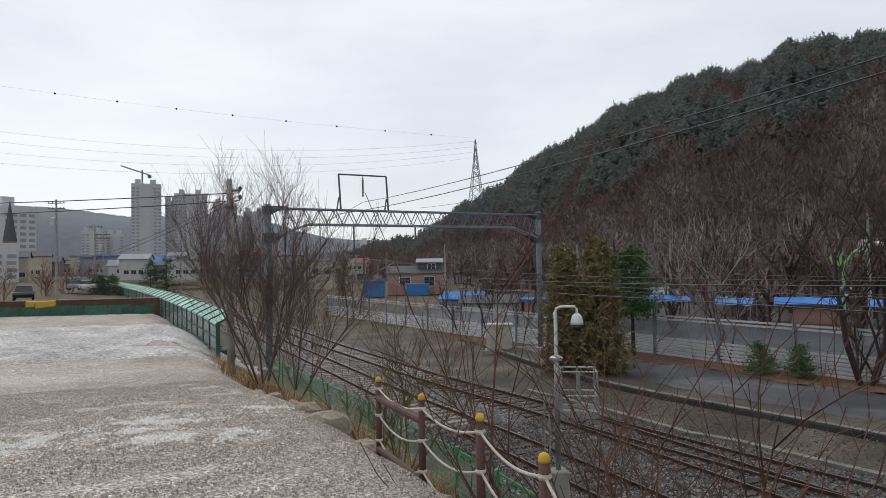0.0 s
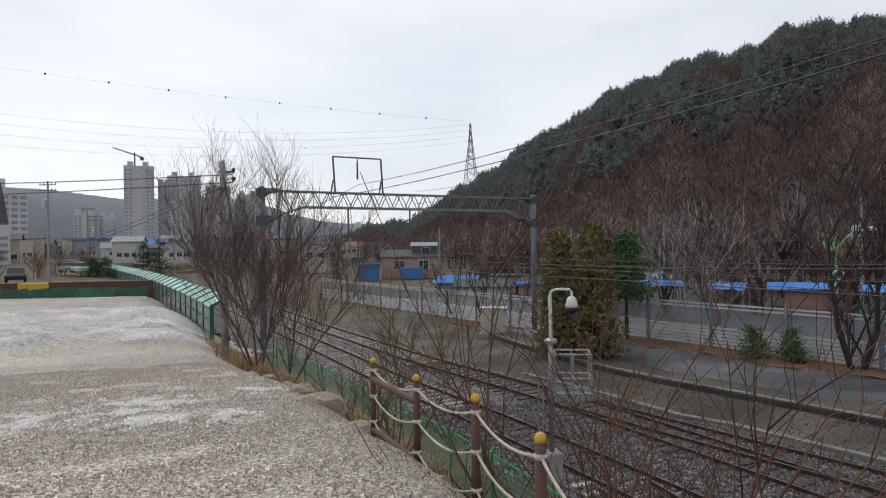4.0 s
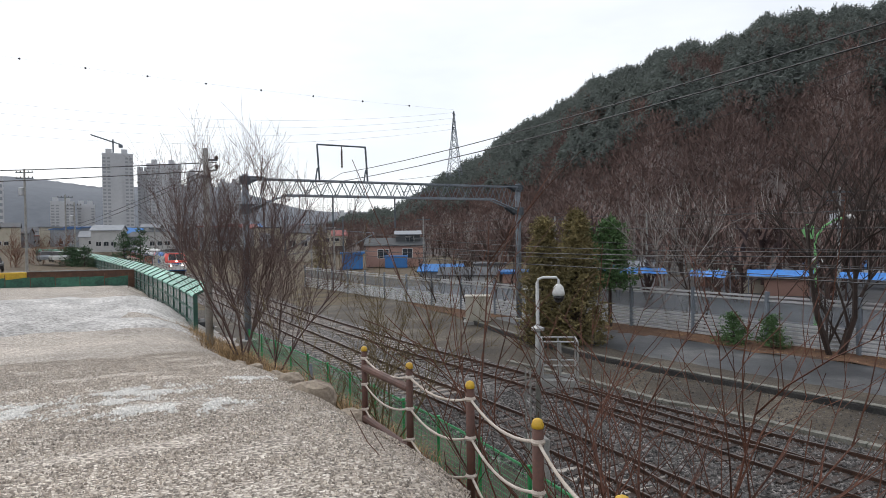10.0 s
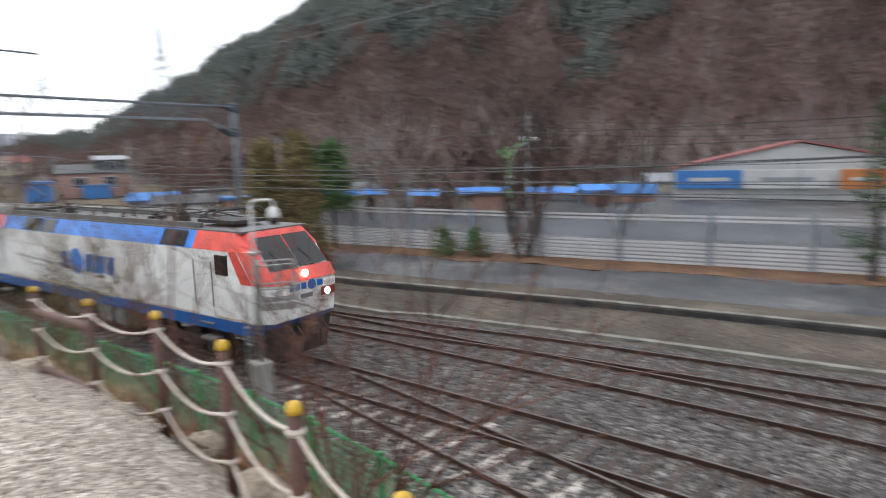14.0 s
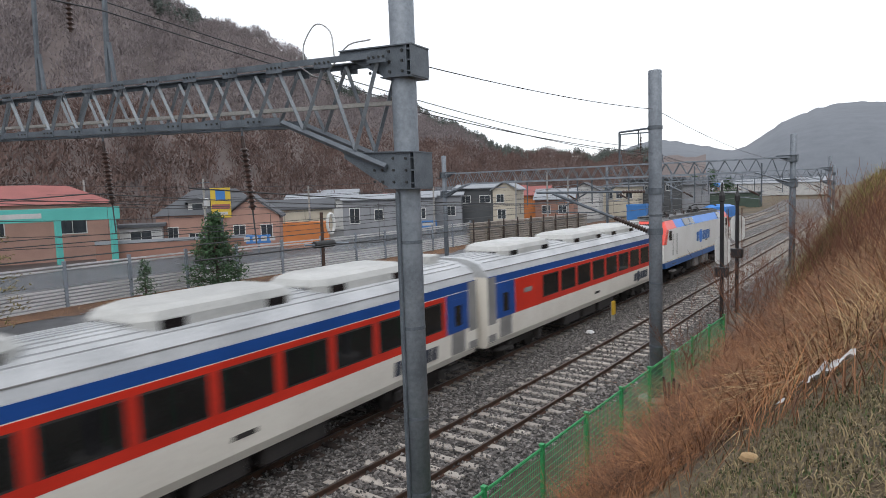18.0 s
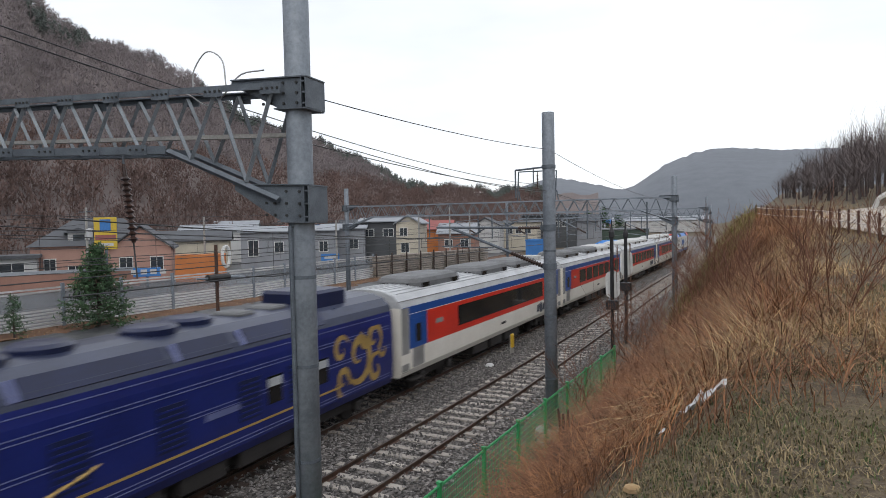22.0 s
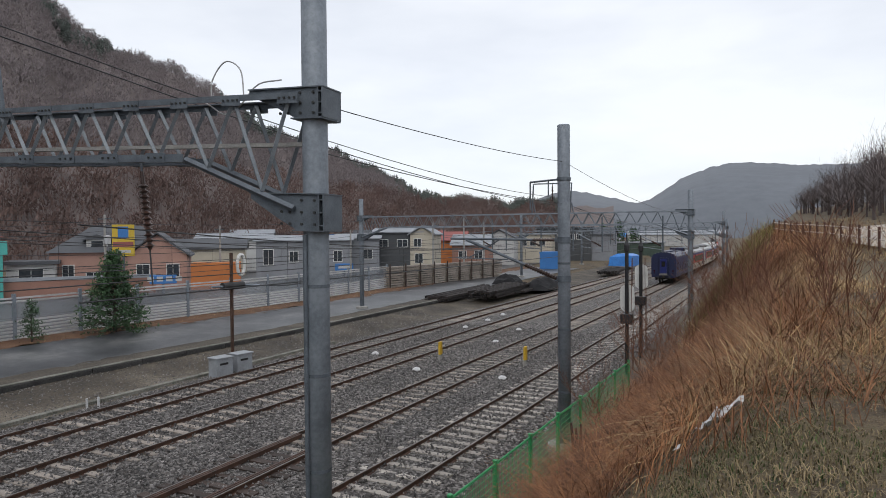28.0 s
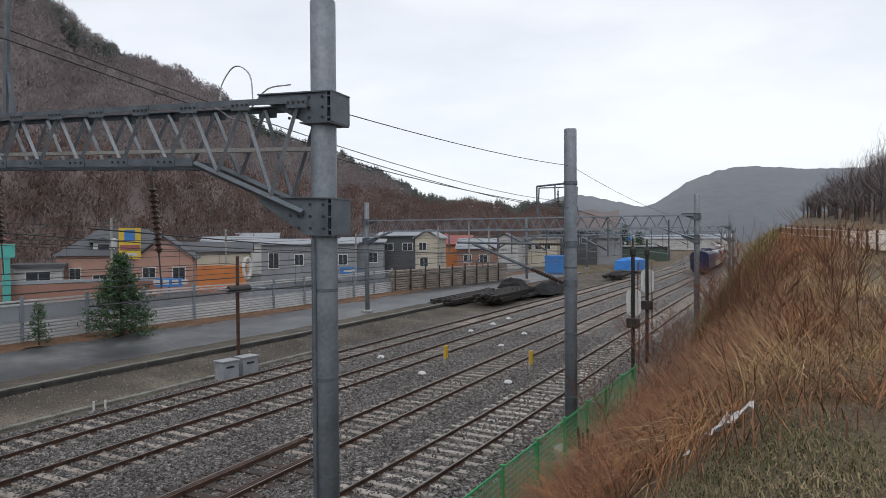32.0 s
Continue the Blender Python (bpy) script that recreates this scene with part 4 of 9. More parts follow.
        for x0, x1 in ((-1.06, -0.03), (0.03, 1.06)):
            screen.add([(x0, s * (e - 0.21), 2.62), (x1, s * (e - 0.21), 2.62), (x1 * 0.96, s * (e - 0.74), 3.2), (x0 * 0.96, s * (e - 0.74), 3.2), (x0 * 0.9, s * (e - 1.0), 3.5), (x1 * 0.9, s * (e - 1.0), 3.5)], [(0, 1, 2, 3), (3, 2, 5, 4)])
        part("windscreen", Geo().add(screen.v, screen.f), M["glass_dark"], th, "dark two-pane windscreen")
        for x in (-0.55, 0.5):
            part("wiper", Geo().tube((x, s * (e - 0.2), 2.6), (x + 0.25, s * (e - 0.6), 3.1), 0.012, n=5), M["bolt"], th)
        for x in (-0.85, 0.85):
            part("lamp_housing", Geo().bevel_box(x - 0.26, x + 0.26, min(s * (e - 0.08), s * (e + 0.015)), max(s * (e - 0.08), s * (e + 0.015)), 1.66, 1.9, 0.01), M["tail_red"], th, "red lamp housing")
            part("headlamp", Geo().tube((x * 0.92, s * (e + 0.01), 1.78), (x * 0.92, s * (e + 0.03), 1.78), 0.1, n=14), M["headlamp"] if s > 0 else M["grey_box"], th, "glowing headlamp" if s > 0 else "unlit headlamp")
        part("headlamp", Geo().tube((0, s * (e - 0.06), 2.42), (0, s * (e - 0.02), 2.42), 0.1, n=14), M["headlamp"] if s > 0 else M["grey_box"], th, "glowing top headlamp" if s > 0 else "unlit headlamp")
        part("front_mark", Geo().box(-0.62, -0.4, min(s * (e - 0.01), s * (e + 0.012)), max(s * (e - 0.01), s * (e + 0.012)), 1.98, 2.16).box(0.02, 0.2, min(s * (e - 0.01), s * (e + 0.012)), max(s * (e - 0.01), s * (e + 0.012)), 1.98, 2.16).box(0.26, 0.42, min(s * (e - 0.01), s * (e + 0.012)), max(s * (e - 0.01), s * (e + 0.012)), 1.98, 2.16).box(0.48, 0.62, min(s * (e - 0.01), s * (e + 0.012)), max(s * (e - 0.01), s * (e + 0.012)), 1.98, 2.16).tube((-0.2, s * (e - 0.01), 2.07), (-0.2, s * (e + 0.012), 2.07), 0.15, n=16), M["loco_blue"], th, "plain blue marks on the nose")
        part("number_bar", Geo().box(-0.22, 0.22, min(s * (e - 0.03), s * (e + 0.008)), max(s * (e - 0.03), s * (e + 0.008)), 1.72, 1.84), M["grey_box"], th)
        part("snow_plough", loft([[(1.1, s * (e - 0.5), 0.3), (-1.1, s * (e - 0.5), 0.3), (-1.1, s * (e - 0.75), 0.3), (1.1, s * (e - 0.75), 0.3)], [(1.2, s * (e - 0.3), 1.0), (-1.2, s * (e - 0.3), 1.0), (-1.2, s * (e - 0.75), 1.0), (1.2, s * (e - 0.75), 1.0)]]), M["under"], th, "dark front plough")
        part("coupler", Geo().bevel_box(-0.16, 0.16, min(s * (e - 0.5), s * (e + 0.3)), max(s * (e - 0.5), s * (e + 0.3)), 0.72, 1.0, 0.04), M["under"], th)
        for x in (-0.6, -0.35, 0.35, 0.6):
            part("brake_hose", Geo().line([(x, s * (e - 0.1), 0.95), (x, s * (e + 0.14), 0.75), (x + 0.05, s * (e + 0.1), 0.5)], 0.025), M["bolt"], th)
        bogie(th, s * (e - 4.3), (-1.4, 1.4))
    roof = part("roof", Geo().box(-1.2, 1.2, -e + 1.2, e - 1.2, 3.64, 3.7), M["sooty"], th, "sooty grey roof")
    for x in (-1, 1):
        for y0, y1 in ((4.95, 6.2), (-4.6, -3.2), (-3.05, -2.1)):
            c = Vector((x * 1.35, (y0 + y1) / 2, 3.39))
            m = Matrix.Translation(c) @ Euler((0, x * radians(-24.5), 0)).to_matrix().to_4x4()
            part("grille", Geo().box(-0.02, 0.025, -(y1 - y0) / 2, (y1 - y0) / 2, -0.27, 0.27, m), M["glass_dark"], th, "dark louvred grille")
    for x in (-1.0, 1.0):
        part("roof_fairing", Geo().box(x - 0.05, x + 0.05, -e + 3.3, e - 3.3, 3.66, 3.86), M["sooty"], th)
    for k in range(10):
        y = -5.2 + k * 1.05
        g = Geo()
        for j in range(5):
            g.lathe([(0.05, 3.7 + j * 0.08), (0.09, 3.73 + j * 0.08), (0.05, 3.76 + j * 0.08)], ((-0.5 if k % 2 else 0.45), y, 0), 8)
        part("roof_insulator", g, M["insulator"], th, "brown roof insulator")
    part("busbar", Geo().tube((-0.5, -5.2, 4.05), (-0.5, 4.2, 4.05), 0.025, n=6).tube((0.45, -5.2, 4.05), (0.45, 4.2, 4.05), 0.025, n=6), M["bolt"], th)
    for s, up in ((1, 0.12), (-1, 0.75)):
        y0 = s * 6.6
        panto = part("pantograph", Geo().box(-0.6, 0.6, y0 - 0.9, y0 + 0.9, 3.8, 3.9), M["bolt"], th, "dark folded pantograph" if s > 0 else "dark raised pantograph")
        for x in (-0.45, 0.45):
            knee = Vector((x * 0.8, y0 - s * 1.6, 3.98 + up * 0.6))
            part("arm", Geo().line([Vector((x, y0, 3.88)), knee, Vector((x * 0.9, y0 + s * 0.2, 4.05 + up * 1.3))], 0.035, 6), M["bolt"], panto)
        for dy in (-0.2, 0.2):
            part("contact_strip", Geo().line([Vector((-0.95, y0 + s * 0.2 + dy, 3.95 + up * 1.3)), Vector((-0.75, y0 + s * 0.2 + dy, 4.06 + up * 1.3)), Vector((0.75, y0 + s * 0.2 + dy, 4.06 + up * 1.3)), Vector((0.95, y0 + s * 0.2 + dy, 3.95 + up * 1.3))], 0.035, 6), M["bolt"], panto)
    for x in (-1, 1):
        for y0, y1 in ((-1.7, -0.7), (0.5, 1.4), (1.6, 2.2)):
            part("underfloor_box", Geo().bevel_box(min(x * 0.7, x * 1.38), max(x * 0.7, x * 1.38), y0, y1, 0.45, 1.0, 0.05), M["grey_box"], th, "grey equipment box under the frame")
        wordmark(th, x * 1.485, -1.6 if x > 0 else 2.2, 2.2, 0.63, M["loco_blue"], M["loco_sky"], x < 0)
        part("plate", Geo().box(min(x * 1.47, x * 1.49), max(x * 1.47, x * 1.49), 0.9, 1.4, 1.75, 1.85), M["grey_box"], th)
    part("underframe", Geo().box(-1.0, 1.0, -e + 0.9, e - 0.9, 0.75, 1.0), M["under"], th)
    # made-up box between the bogies, added to blacken the gap there
    part("transformer_tank", Geo().bevel_box(-1.1, 1.1, -2.7, 2.7, 0.36, 0.76, 0.05), M["under"], th, "grimy black tank under the frame")
    for ob in th.children:  # the shell sits high over its bogies
        if ob.name.split(".")[0] != "bogie":
            for q in (ob, *ob.children):
                for v in q.data.vertices:
                    v.co.z = float(np.interp(v.co.z, (0.0, 0.44, 0.8, 1.16, 3.12, 3.66, 5.0), (0.0, 0.46, 1.14, 1.52, 3.5, 4.0, 5.34)))
    for x, y, h in ((0.1, 4.1, 0.42), (-0.25, 3.5, 0.5), (0.3, 2.9, 0.36), (0.0, -3.9, 0.42)):
        part("roof_breaker", Geo().box(x - 0.22, x + 0.22, y - 0.14, y + 0.14, 4.02, 4.04 + h * 0.5).lathe([(0.1, 4.02 + h * 0.5), (0.12, 4.04 + h * 0.8), (0.07, 4.06 + h), (0.0, 4.07 + h)], (x, y, 0), 8), M["bolt"], th, "dark roof breaker")
    return th


COACH_SIDE = [(1.36, 0.75), (1.46, 0.95), (1.48, 1.5), (1.48, 2.75), (1.45, 3.02)]


def band(z0, z1, y0, y1, x, out=0.006):
    """A thin plate that follows the coach side between two heights."""
    f = lambda z: np.interp(z, [p[1] for p in COACH_SIDE], [p[0] for p in COACH_SIDE])
    zs = [z0] + [p[1] for p in COACH_SIDE if z0 < p[1] < z1] + [z1]
    g = Geo()
    for a, b in zip(zs[:-1], zs[1:]):
        g.add([(x * (f(a) + o), y, z) for o in (0, out) for z, y in ((a, y0), (a, y1), (b, y1), (b, y0))], [(0, 1, 2, 3), (4, 5, 6, 7), (0, 1, 5, 4), (1, 2, 6, 5), (2, 3, 7, 6), (3, 0, 4, 7)])
    return g


ROOF = [(1.452, 3.02), (1.38, 3.22), (1.15, 3.42), (0.75, 3.55), (0.3, 3.6)]


def coach_shell(th, length, side_mat, roof_mat, end_mat, links=(-1, 1)):
    e = length / 2 - 0.28
    outline = [(-x, z) for x, z in COACH_SIDE] + [(x, z) for x, z in reversed(COACH_SIDE)]
    part("body", Geo().poly(outline, -e, e, "y"), side_mat, th)
    rf = [(-x, z) for x, z in ROOF] + [(x, z) for x, z in reversed(ROOF)]
    part("roof", Geo().poly(rf, -e - 0.002, e + 0.002, "y"), roof_mat, th, "wet roof", False)
    for s in (-1, 1):
        if s in links:
            part("gangway", Geo().bevel_box(-0.75, 0.75, min(s * e, s * (e + 0.27)), max(s * e, s * (e + 0.27)), 0.95, 3.15, 0.06), M["bellows"], th, "grey rubber gangway bellows")
        bogie(th, s * (e - 3.0))
    for x in (-1, 1):
        for y0, y1 in ((-3.2, -1.6), (-1.2, 0.2), (0.6, 2.6)):
            part("underfloor_box", Geo().bevel_box(min(x * 0.5, x * 1.3), max(x * 0.5, x * 1.3), y0, y1, 0.35, 0.76, 0.04), M["under"], th)
    part("underframe", Geo().box(-1.1, 1.1, -e + 0.2, e - 0.2, 0.6, 0.76), M["under"], th)
    return e


def build_coach(long_glass, dark_units, count=8):  # units from the rear to the front
    th = thing("passenger_coach", (0, 0, 0), "red, cream and blue passenger coach with " + ("one long dark window band" if long_glass else "separate tinted windows"), "train coach", "coaches of the train")
    e = coach_shell(th, COACH, M["coach_cream"], M["coach_roof"], M["coach_cream"])
    for x in (-1, 1):
        part("blue_stripe", band(2.78, 3.02, -e + 0.02, e - 0.02, x), M["coach_blue"], th, "blue stripe below the roof")
        part("red_band", band(1.62, 2.76, -e + 1.9, e - 1.9, x), M["coach_red"], th, "red window band")
        for s in (-1, 1):
            y0, y1 = sorted((s * (e - 1.88), s * (e - 0.55)))
            part("blue_door_panel", band(1.62, 2.76, y0, y1, x), M["coach_blue"], th, "blue vestibule panel")
            part("door", band(0.98, 2.6, s * (e - 1.2) - 0.4, s * (e - 1.2) + 0.4, x, 0.014), M["coach_blue"], th, "blue entrance door")
            part("door_lower", band(0.98, 1.62, s * (e - 1.2) - 0.41, s * (e - 1.2) + 0.41, x, 0.02), M["bellows"], th)
            part("door_window", band(1.8, 2.4, s * (e - 1.2) - 0.2, s * (e - 1.2) + 0.2, x, 0.022), M["glass_dark"], th)
            part("end_panel", band(0.9, 3.0, *sorted((s * (e - 0.53), s * (e - 0.01))), x, 0.008), M["bellows"], th, "grey end panel")
            part("step", Geo().box(min(x * 1.1, x * 1.47), max(x * 1.1, x * 1.47), s * (e - 1.2) - 0.4, s * (e - 1.2) + 0.4, 0.5, 0.54), M["under"], th)
        if long_glass:
            part("window_band", band(1.84, 2.6, -e + 4.6, e - 3.6, x, 0.014), M["glass_dark"], th, "long dark window band")
            part("window", band(1.87, 2.59, e - 3.3, e - 2.2, x, 0.014), M["glass_dark"], th, "tinted window")
        else:
            n = count
            w = (2 * e - 6.0) / n
            for k in range(n):
                y = -e + 4.0 + k * w
                part("window_frame", band(1.83, 2.63, y + w * 0.07, y + w * 0.93, x, 0.010), M["under"], th)
                part("window", band(1.87, 2.59, y + w * 0.1, y + w * 0.9, x, 0.016), M["glass_dark"], th, "tinted window")
        part("name_board", band(2.2, 2.36, -e + 2.6, -e + 3.2, x, 0.012), M["bellows"], th)
        part("plate", band(1.2, 1.3, -0.3, 0.3, x, 0.012), M["under"], th)
        wordmark(th, x * 1.489, (e - 4.6) if x > 0 else (e - 2.2), 1.28, 0.36, M["mark_slate"], M["mark_slate"], x < 0)
    for x in (-1, 1):
        part("cant_rail", Geo().add([(x * 1.456, v, 3.024) for v in (-e, e)] + [(x * 1.386, v, 3.224) for v in (e, -e)] + [(x * 1.3, v, 3.30) for v in (-e, e)], [(0, 1, 2, 3), (3, 2, 5, 4)]), M["coach_roof"], th, "grey strip above the blue stripe")
        part("gutter", Geo().box(min(x * 1.37, x * 1.4), max(x * 1.37, x * 1.4), -e, e, 3.215, 3.24), M["bellows"], th)
    for k in range(11):
        x = -1.1 + k * 0.22
        z = float(np.interp(abs(x), [0.3, 0.75, 1.15], [3.6, 3.55, 3.42]))
        part("roof_rib", Geo().box(x - 0.02, x + 0.02, -e + 0.3, e - 0.3, z - 0.02, z + 0.022), M["coach_roof"], th)
    for y, dark in zip((-e * 0.58, e * 0.02, e * 0.5), dark_units):
        um = M["sooty"] if dark else M["unit_cream"]
        rings = []
        for w, l, z in ((0.97, 2.0, 3.3), (0.97, 2.0, 3.66), (0.9, 1.9, 3.8), (0.72, 1.65, 3.88)):
            rings.append([(i * (w - (0.22 if k in (0, 3) else 0.0)), y + j * (l - (0.0 if k in (0, 3) else 0.3)), z) for i, j, k in ((-1, -1, 3), (1, -1, 0), (1, -1, 1), (1, 1, 2), (1, 1, 3), (-1, 1, 0), (-1, 1, 1), (-1, -1, 2))])
        u = part("air_conditioner", loft(rings), um, th, "roof air-conditioning unit with clipped corners")
        for a in (-1, 1):
            part("vent", Geo().box(-0.985, 0.985, y + a * 1.3 - 0.28, y + a * 1.3 + 0.28, 3.46, 3.64), M["glass_dark"], u)
            part("vent", Geo().box(-0.6, 0.6, min(y + a * 1.9, y + a * 2.01), max(y + a * 1.9, y + a * 2.01), 3.46, 3.62), M["glass_dark"], u)
    part("roof_box", Geo().bevel_box(-0.5, 0.5, e - 1.3, e - 0.7, 3.5, 3.85, 0.04), M["unit_cream"], th)
    part("roof_box", Geo().bevel_box(-0.3, 0.3, e - 2.6, e - 2.1, 3.5, 3.72, 0.04), M["bellows"], th)
    return th


def build_tail():
    th = thing("generator_car", (0, 0, 0), "dark navy rail car with gold ornament, last in the train", "train car")
    e = coach_shell(th, TAIL, M["navy"], M["navy_roof"], M["navy_dark"], (1,))
    for x in (-1, 1):
        for z in (1.02, 1.1, 1.9, 1.98, 2.5, 2.58, 2.9):
            part("pin_stripe", band(z, z + 0.018, -e + 0.3, e - 0.2, x, 0.009), M["pale_line"], th)
        part("gold_stripe", band(1.28, 1.33, -e + 1.0, e - 3.0, x, 0.009), M["gold"], th, "gold waist stripe")
        for y in (-e + 4.0, -e + 6.2, 0.8, 2.6):
            part("louvre", band(1.45, 2.35, y - 0.36, y + 0.36, x, 0.012), M["navy_dark"], th, "dark louvre panel")
            for k in range(7):
                part("louvre_slat", band(1.5 + k * 0.12, 1.54 + k * 0.12, y - 0.33, y + 0.33, x, 0.02), M["navy"], th)
        for y in (1.7, 3.7):
            part("window", band(1.6, 2.25, y - 0.28, y + 0.28, x, 0.013), M["glass_dark"], th)
            part("window_blind", band(2.0, 2.2, y - 0.26, y + 0.26, x, 0.017), M["coach_roof"], th)
        part("door", band(0.98, 2.55, -e + 1.0, -e + 1.9, x, 0.014), M["navy_dark"], th, "dark side door")
        part("name_bars", band(1.75, 1.88, -0.6, 0.5, x, 0.012), M["pale_line"], th)
        cy, cz = e - 1.75, 1.95
        for dy, dz, r0, r1, a0, a1, w in ((-0.35, 0.05, 0.85, 0.12, 200, 660, 0.085), (0.55, 0.42, 0.5, 0.1, -60, 330, 0.07), (0.62, -0.5, 0.46, 0.1, 60, 420, 0.07), (-1.3, 0.35, 0.42, 0.08, 20, 380, 0.06), (-1.25, -0.5, 0.38, 0.08, -30, 300, 0.06), (0.1, 0.55, 0.34, 0.3, 150, 320, 0.06), (-0.6, -0.35, 1.0, 0.9, 190, 270, 0.05), (1.1, 0.0, 0.32, 0.08, 90, 400, 0.05)):
            n, vs = 26, []
            for k in range(n + 1):
                q = k / n
                ang, r = radians(a0 + (a1 - a0) * q), r0 + (r1 - r0) * q
                t = w * (0.35 + 1.3 * math.sin(math.pi * min(1, q * 1.15)) ** 0.8) if q < 0.87 else w * 0.45
                for o in (-t, t):
                    vs.append((x * 1.4945, cy + dy + (r + o) * math.cos(ang), min(2.72, max(1.02, cz + dz + (r + o) * math.sin(ang)))))
            part("gold_scroll", Geo().add(vs, [(2 * k, 2 * k + 1, 2 * k + 3, 2 * k + 2) for k in range(n)]), M["gold"], th, "gold scrolled ornament")
        leaf = Geo()
        for k in range(6):
            leaf.tube((x * 1.488, -e + 2.6 + k * 0.3, 1.3 + k * 0.06), (x * 1.488, -e + 3.0 + k * 0.3, 1.42 + k * 0.06), 0.03, n=4)
        part("gold_leaf", leaf, M["gold"], th)
    for x in (-1, 1):
        for y, l in ((-5.6, 0.75), (-3.0, 1.5), (-0.4, 0.75), (2.4, 1.6)):
            slope = [(1.42, 3.1), (1.2, 3.42), (1.17, 3.39), (1.39, 3.07)]
            part("roof_panel", Geo().poly([(x * (a + 0.02), b + 0.03) for a, b in slope], y - l, y + l, "y"), M["navy_dark"], th, "dark curved roof panel")
            part("panel_edge", Geo().poly([(x * (a + 0.035), b + 0.035) for a, b in slope], y - l - 0.16, y - l - 0.04, "y"), M["pale_line"], th)
    for y, x in ((-4.6, 0.1), (-3.2, -0.1), (-0.9, 0.15), (0.4, -0.1)):
        part("roof_fan", Geo().lathe([(0.6, 3.5), (0.62, 3.68), (0.5, 3.74), (0.2, 3.76)], (x, y, 0), 16), M["navy_dark"], th, "round dark roof fan")
    for y in (-6.4, 1.9, 3.2):
        part("roof_hatch", Geo().bevel_box(-0.45, 0.45, y - 0.35, y + 0.35, 3.52, 3.68, 0.05), M["sooty"], th, "roof hatch")
    part("roof_unit", Geo().bevel_box(-0.95, 0.95, 4.0, 5.8, 3.4, 3.95, 0.08), M["navy_dark"], th, "dark roof radiator unit")
    for k in range(9):
        part("roof_rib", Geo().box(-1.2, 1.2, -e + 0.5 + k * 1.5, -e + 0.53 + k * 1.5, 3.38, 3.44), M["navy_dark"], th)
    y = -e
    part("end_frame", Geo().poly([(-1.44, 0.8), (1.44, 0.8), (1.48, 2.8), (1.2, 3.4), (0.4, 3.62), (-0.4, 3.62), (-1.2, 3.4), (-1.48, 2.8)], y - 0.06, y - 0.002, "y"), M["navy_dark"], th, "dark end wall")
    part("end_door_frame", Geo().bevel_box(-0.55, 0.55, y - 0.3, y - 0.05, 1.0, 3.0, 0.04), M["navy_dark"], th)
    part("end_door", Geo().box(-0.38, 0.38, y - 0.32, y - 0.3, 1.1, 2.85), M["navy"], th, "end door")
    part("door_window", Geo().box(-0.22, 0.22, y - 0.335, y - 0.32, 2.0, 2.6), M["glass_dark"], th)
    part("foot_plate", Geo().poly([(-0.5, 1.02), (0.5, 1.02), (0.42, 1.22), (-0.42, 1.22)], y - 0.42, y - 0.3, "y"), M["grey_box"], th, "grey folded foot plate")
    for x in (-1.1, 1.1):
        part("tail_lamp", Geo().tube((x, y - 0.06, 1.5), (x, y - 0.12, 1.5), 0.1, n=12).tube((x, y - 0.06, 1.25), (x, y - 0.12, 1.25), 0.07, n=12), M["dark_lens"], th, "dark tail lamp")
        for k in range(3):
            part("brake_hose", Geo().line([(x * 0.5 + k * 0.15 * x, y - 0.1, 0.9), (x * 0.5 + k * 0.15 * x, y - 0.35, 0.7), (x * 0.5 + k * 0.15 * x, y - 0.3, 0.4)], 0.025), M["bolt"], th)
    part("coupler", Geo().bevel_box(-0.16, 0.16, y - 0.5, y + 0.3, 0.7, 1.0, 0.04), M["under"], th)
    return th


loco = build_loco()
coach_a = build_coach(False, (0, 0, 0))
for stock, up in ((loco, 1.0), (coach_a, 1.08)):
    stock.scale = (1.0, 1.0, up)
coach_b = copy_thing(coach_a, Matrix())
coach_c = build_coach(False, (1, 1, 0), 7)
coach_d = build_coach(True, (1, 1, 1))
coach_c.scale = coach_d.scale = (1.0, 1.0, 1.08)
tail_car = build_tail()
tail_car.scale = (1.0, 1.0, 1.08)

# length along the running track, from y = 0
_ys = np.arange(-420.0, 330.0, 0.5)
_xs = t2_x(_ys)
_len = np.r_[0, np.cumsum(np.hypot(np.diff(_xs), np.diff(_ys)))]
_len -= np.interp(0.0, _ys, _len)


def on_track(s):
    y = float(np.interp(s, _len, _ys))
    return Vector((float(t2_x(y)), y, 0))


nose_at = spline([(0, -340), (4, -245), (8.5, -140), (10, -105), (11.5, -71), (12.5, -48), (13, -36.8), (13.5, -26.5), (14, -16.8), (14.5, -6.32), (15, 3.4), (15.5, 12.85), (16.5, 31), (17.5, 48.8), (18, 57), (19, 73.4), (20, 87.4), (21, 103), (22, 117.9), (23, 133.4), (24, 148.8), (24.5, 155.7), (27, 186), (28, 197), (29, 205), (30, 213.5), (31, 222), (32, 230)])


def train_motion():
    back = 0.0
    for ob, length in ((loco, LOCO), (coach_a, COACH), (coach_b, COACH), (coach_c, COACH), (coach_d, COACH), (tail_car, TAIL)):
        rows = []
        for t in [0, 2, 4, 5, 6, 7, 8, 9] + list(np.arange(10, 32.01, 0.5)):
            mid = nose_at(t) - back - length / 2
            a, b = on_track(mid + length * 0.33), on_track(mid - length * 0.33)
            c = (a + b) / 2
            rows.append((float(t), pose(c.x, c.y, c.z, 0, 0, math.degrees(math.atan2(-(a.x - b.x), a.y - b.y)))))
        walk(ob, rows)
        back += length

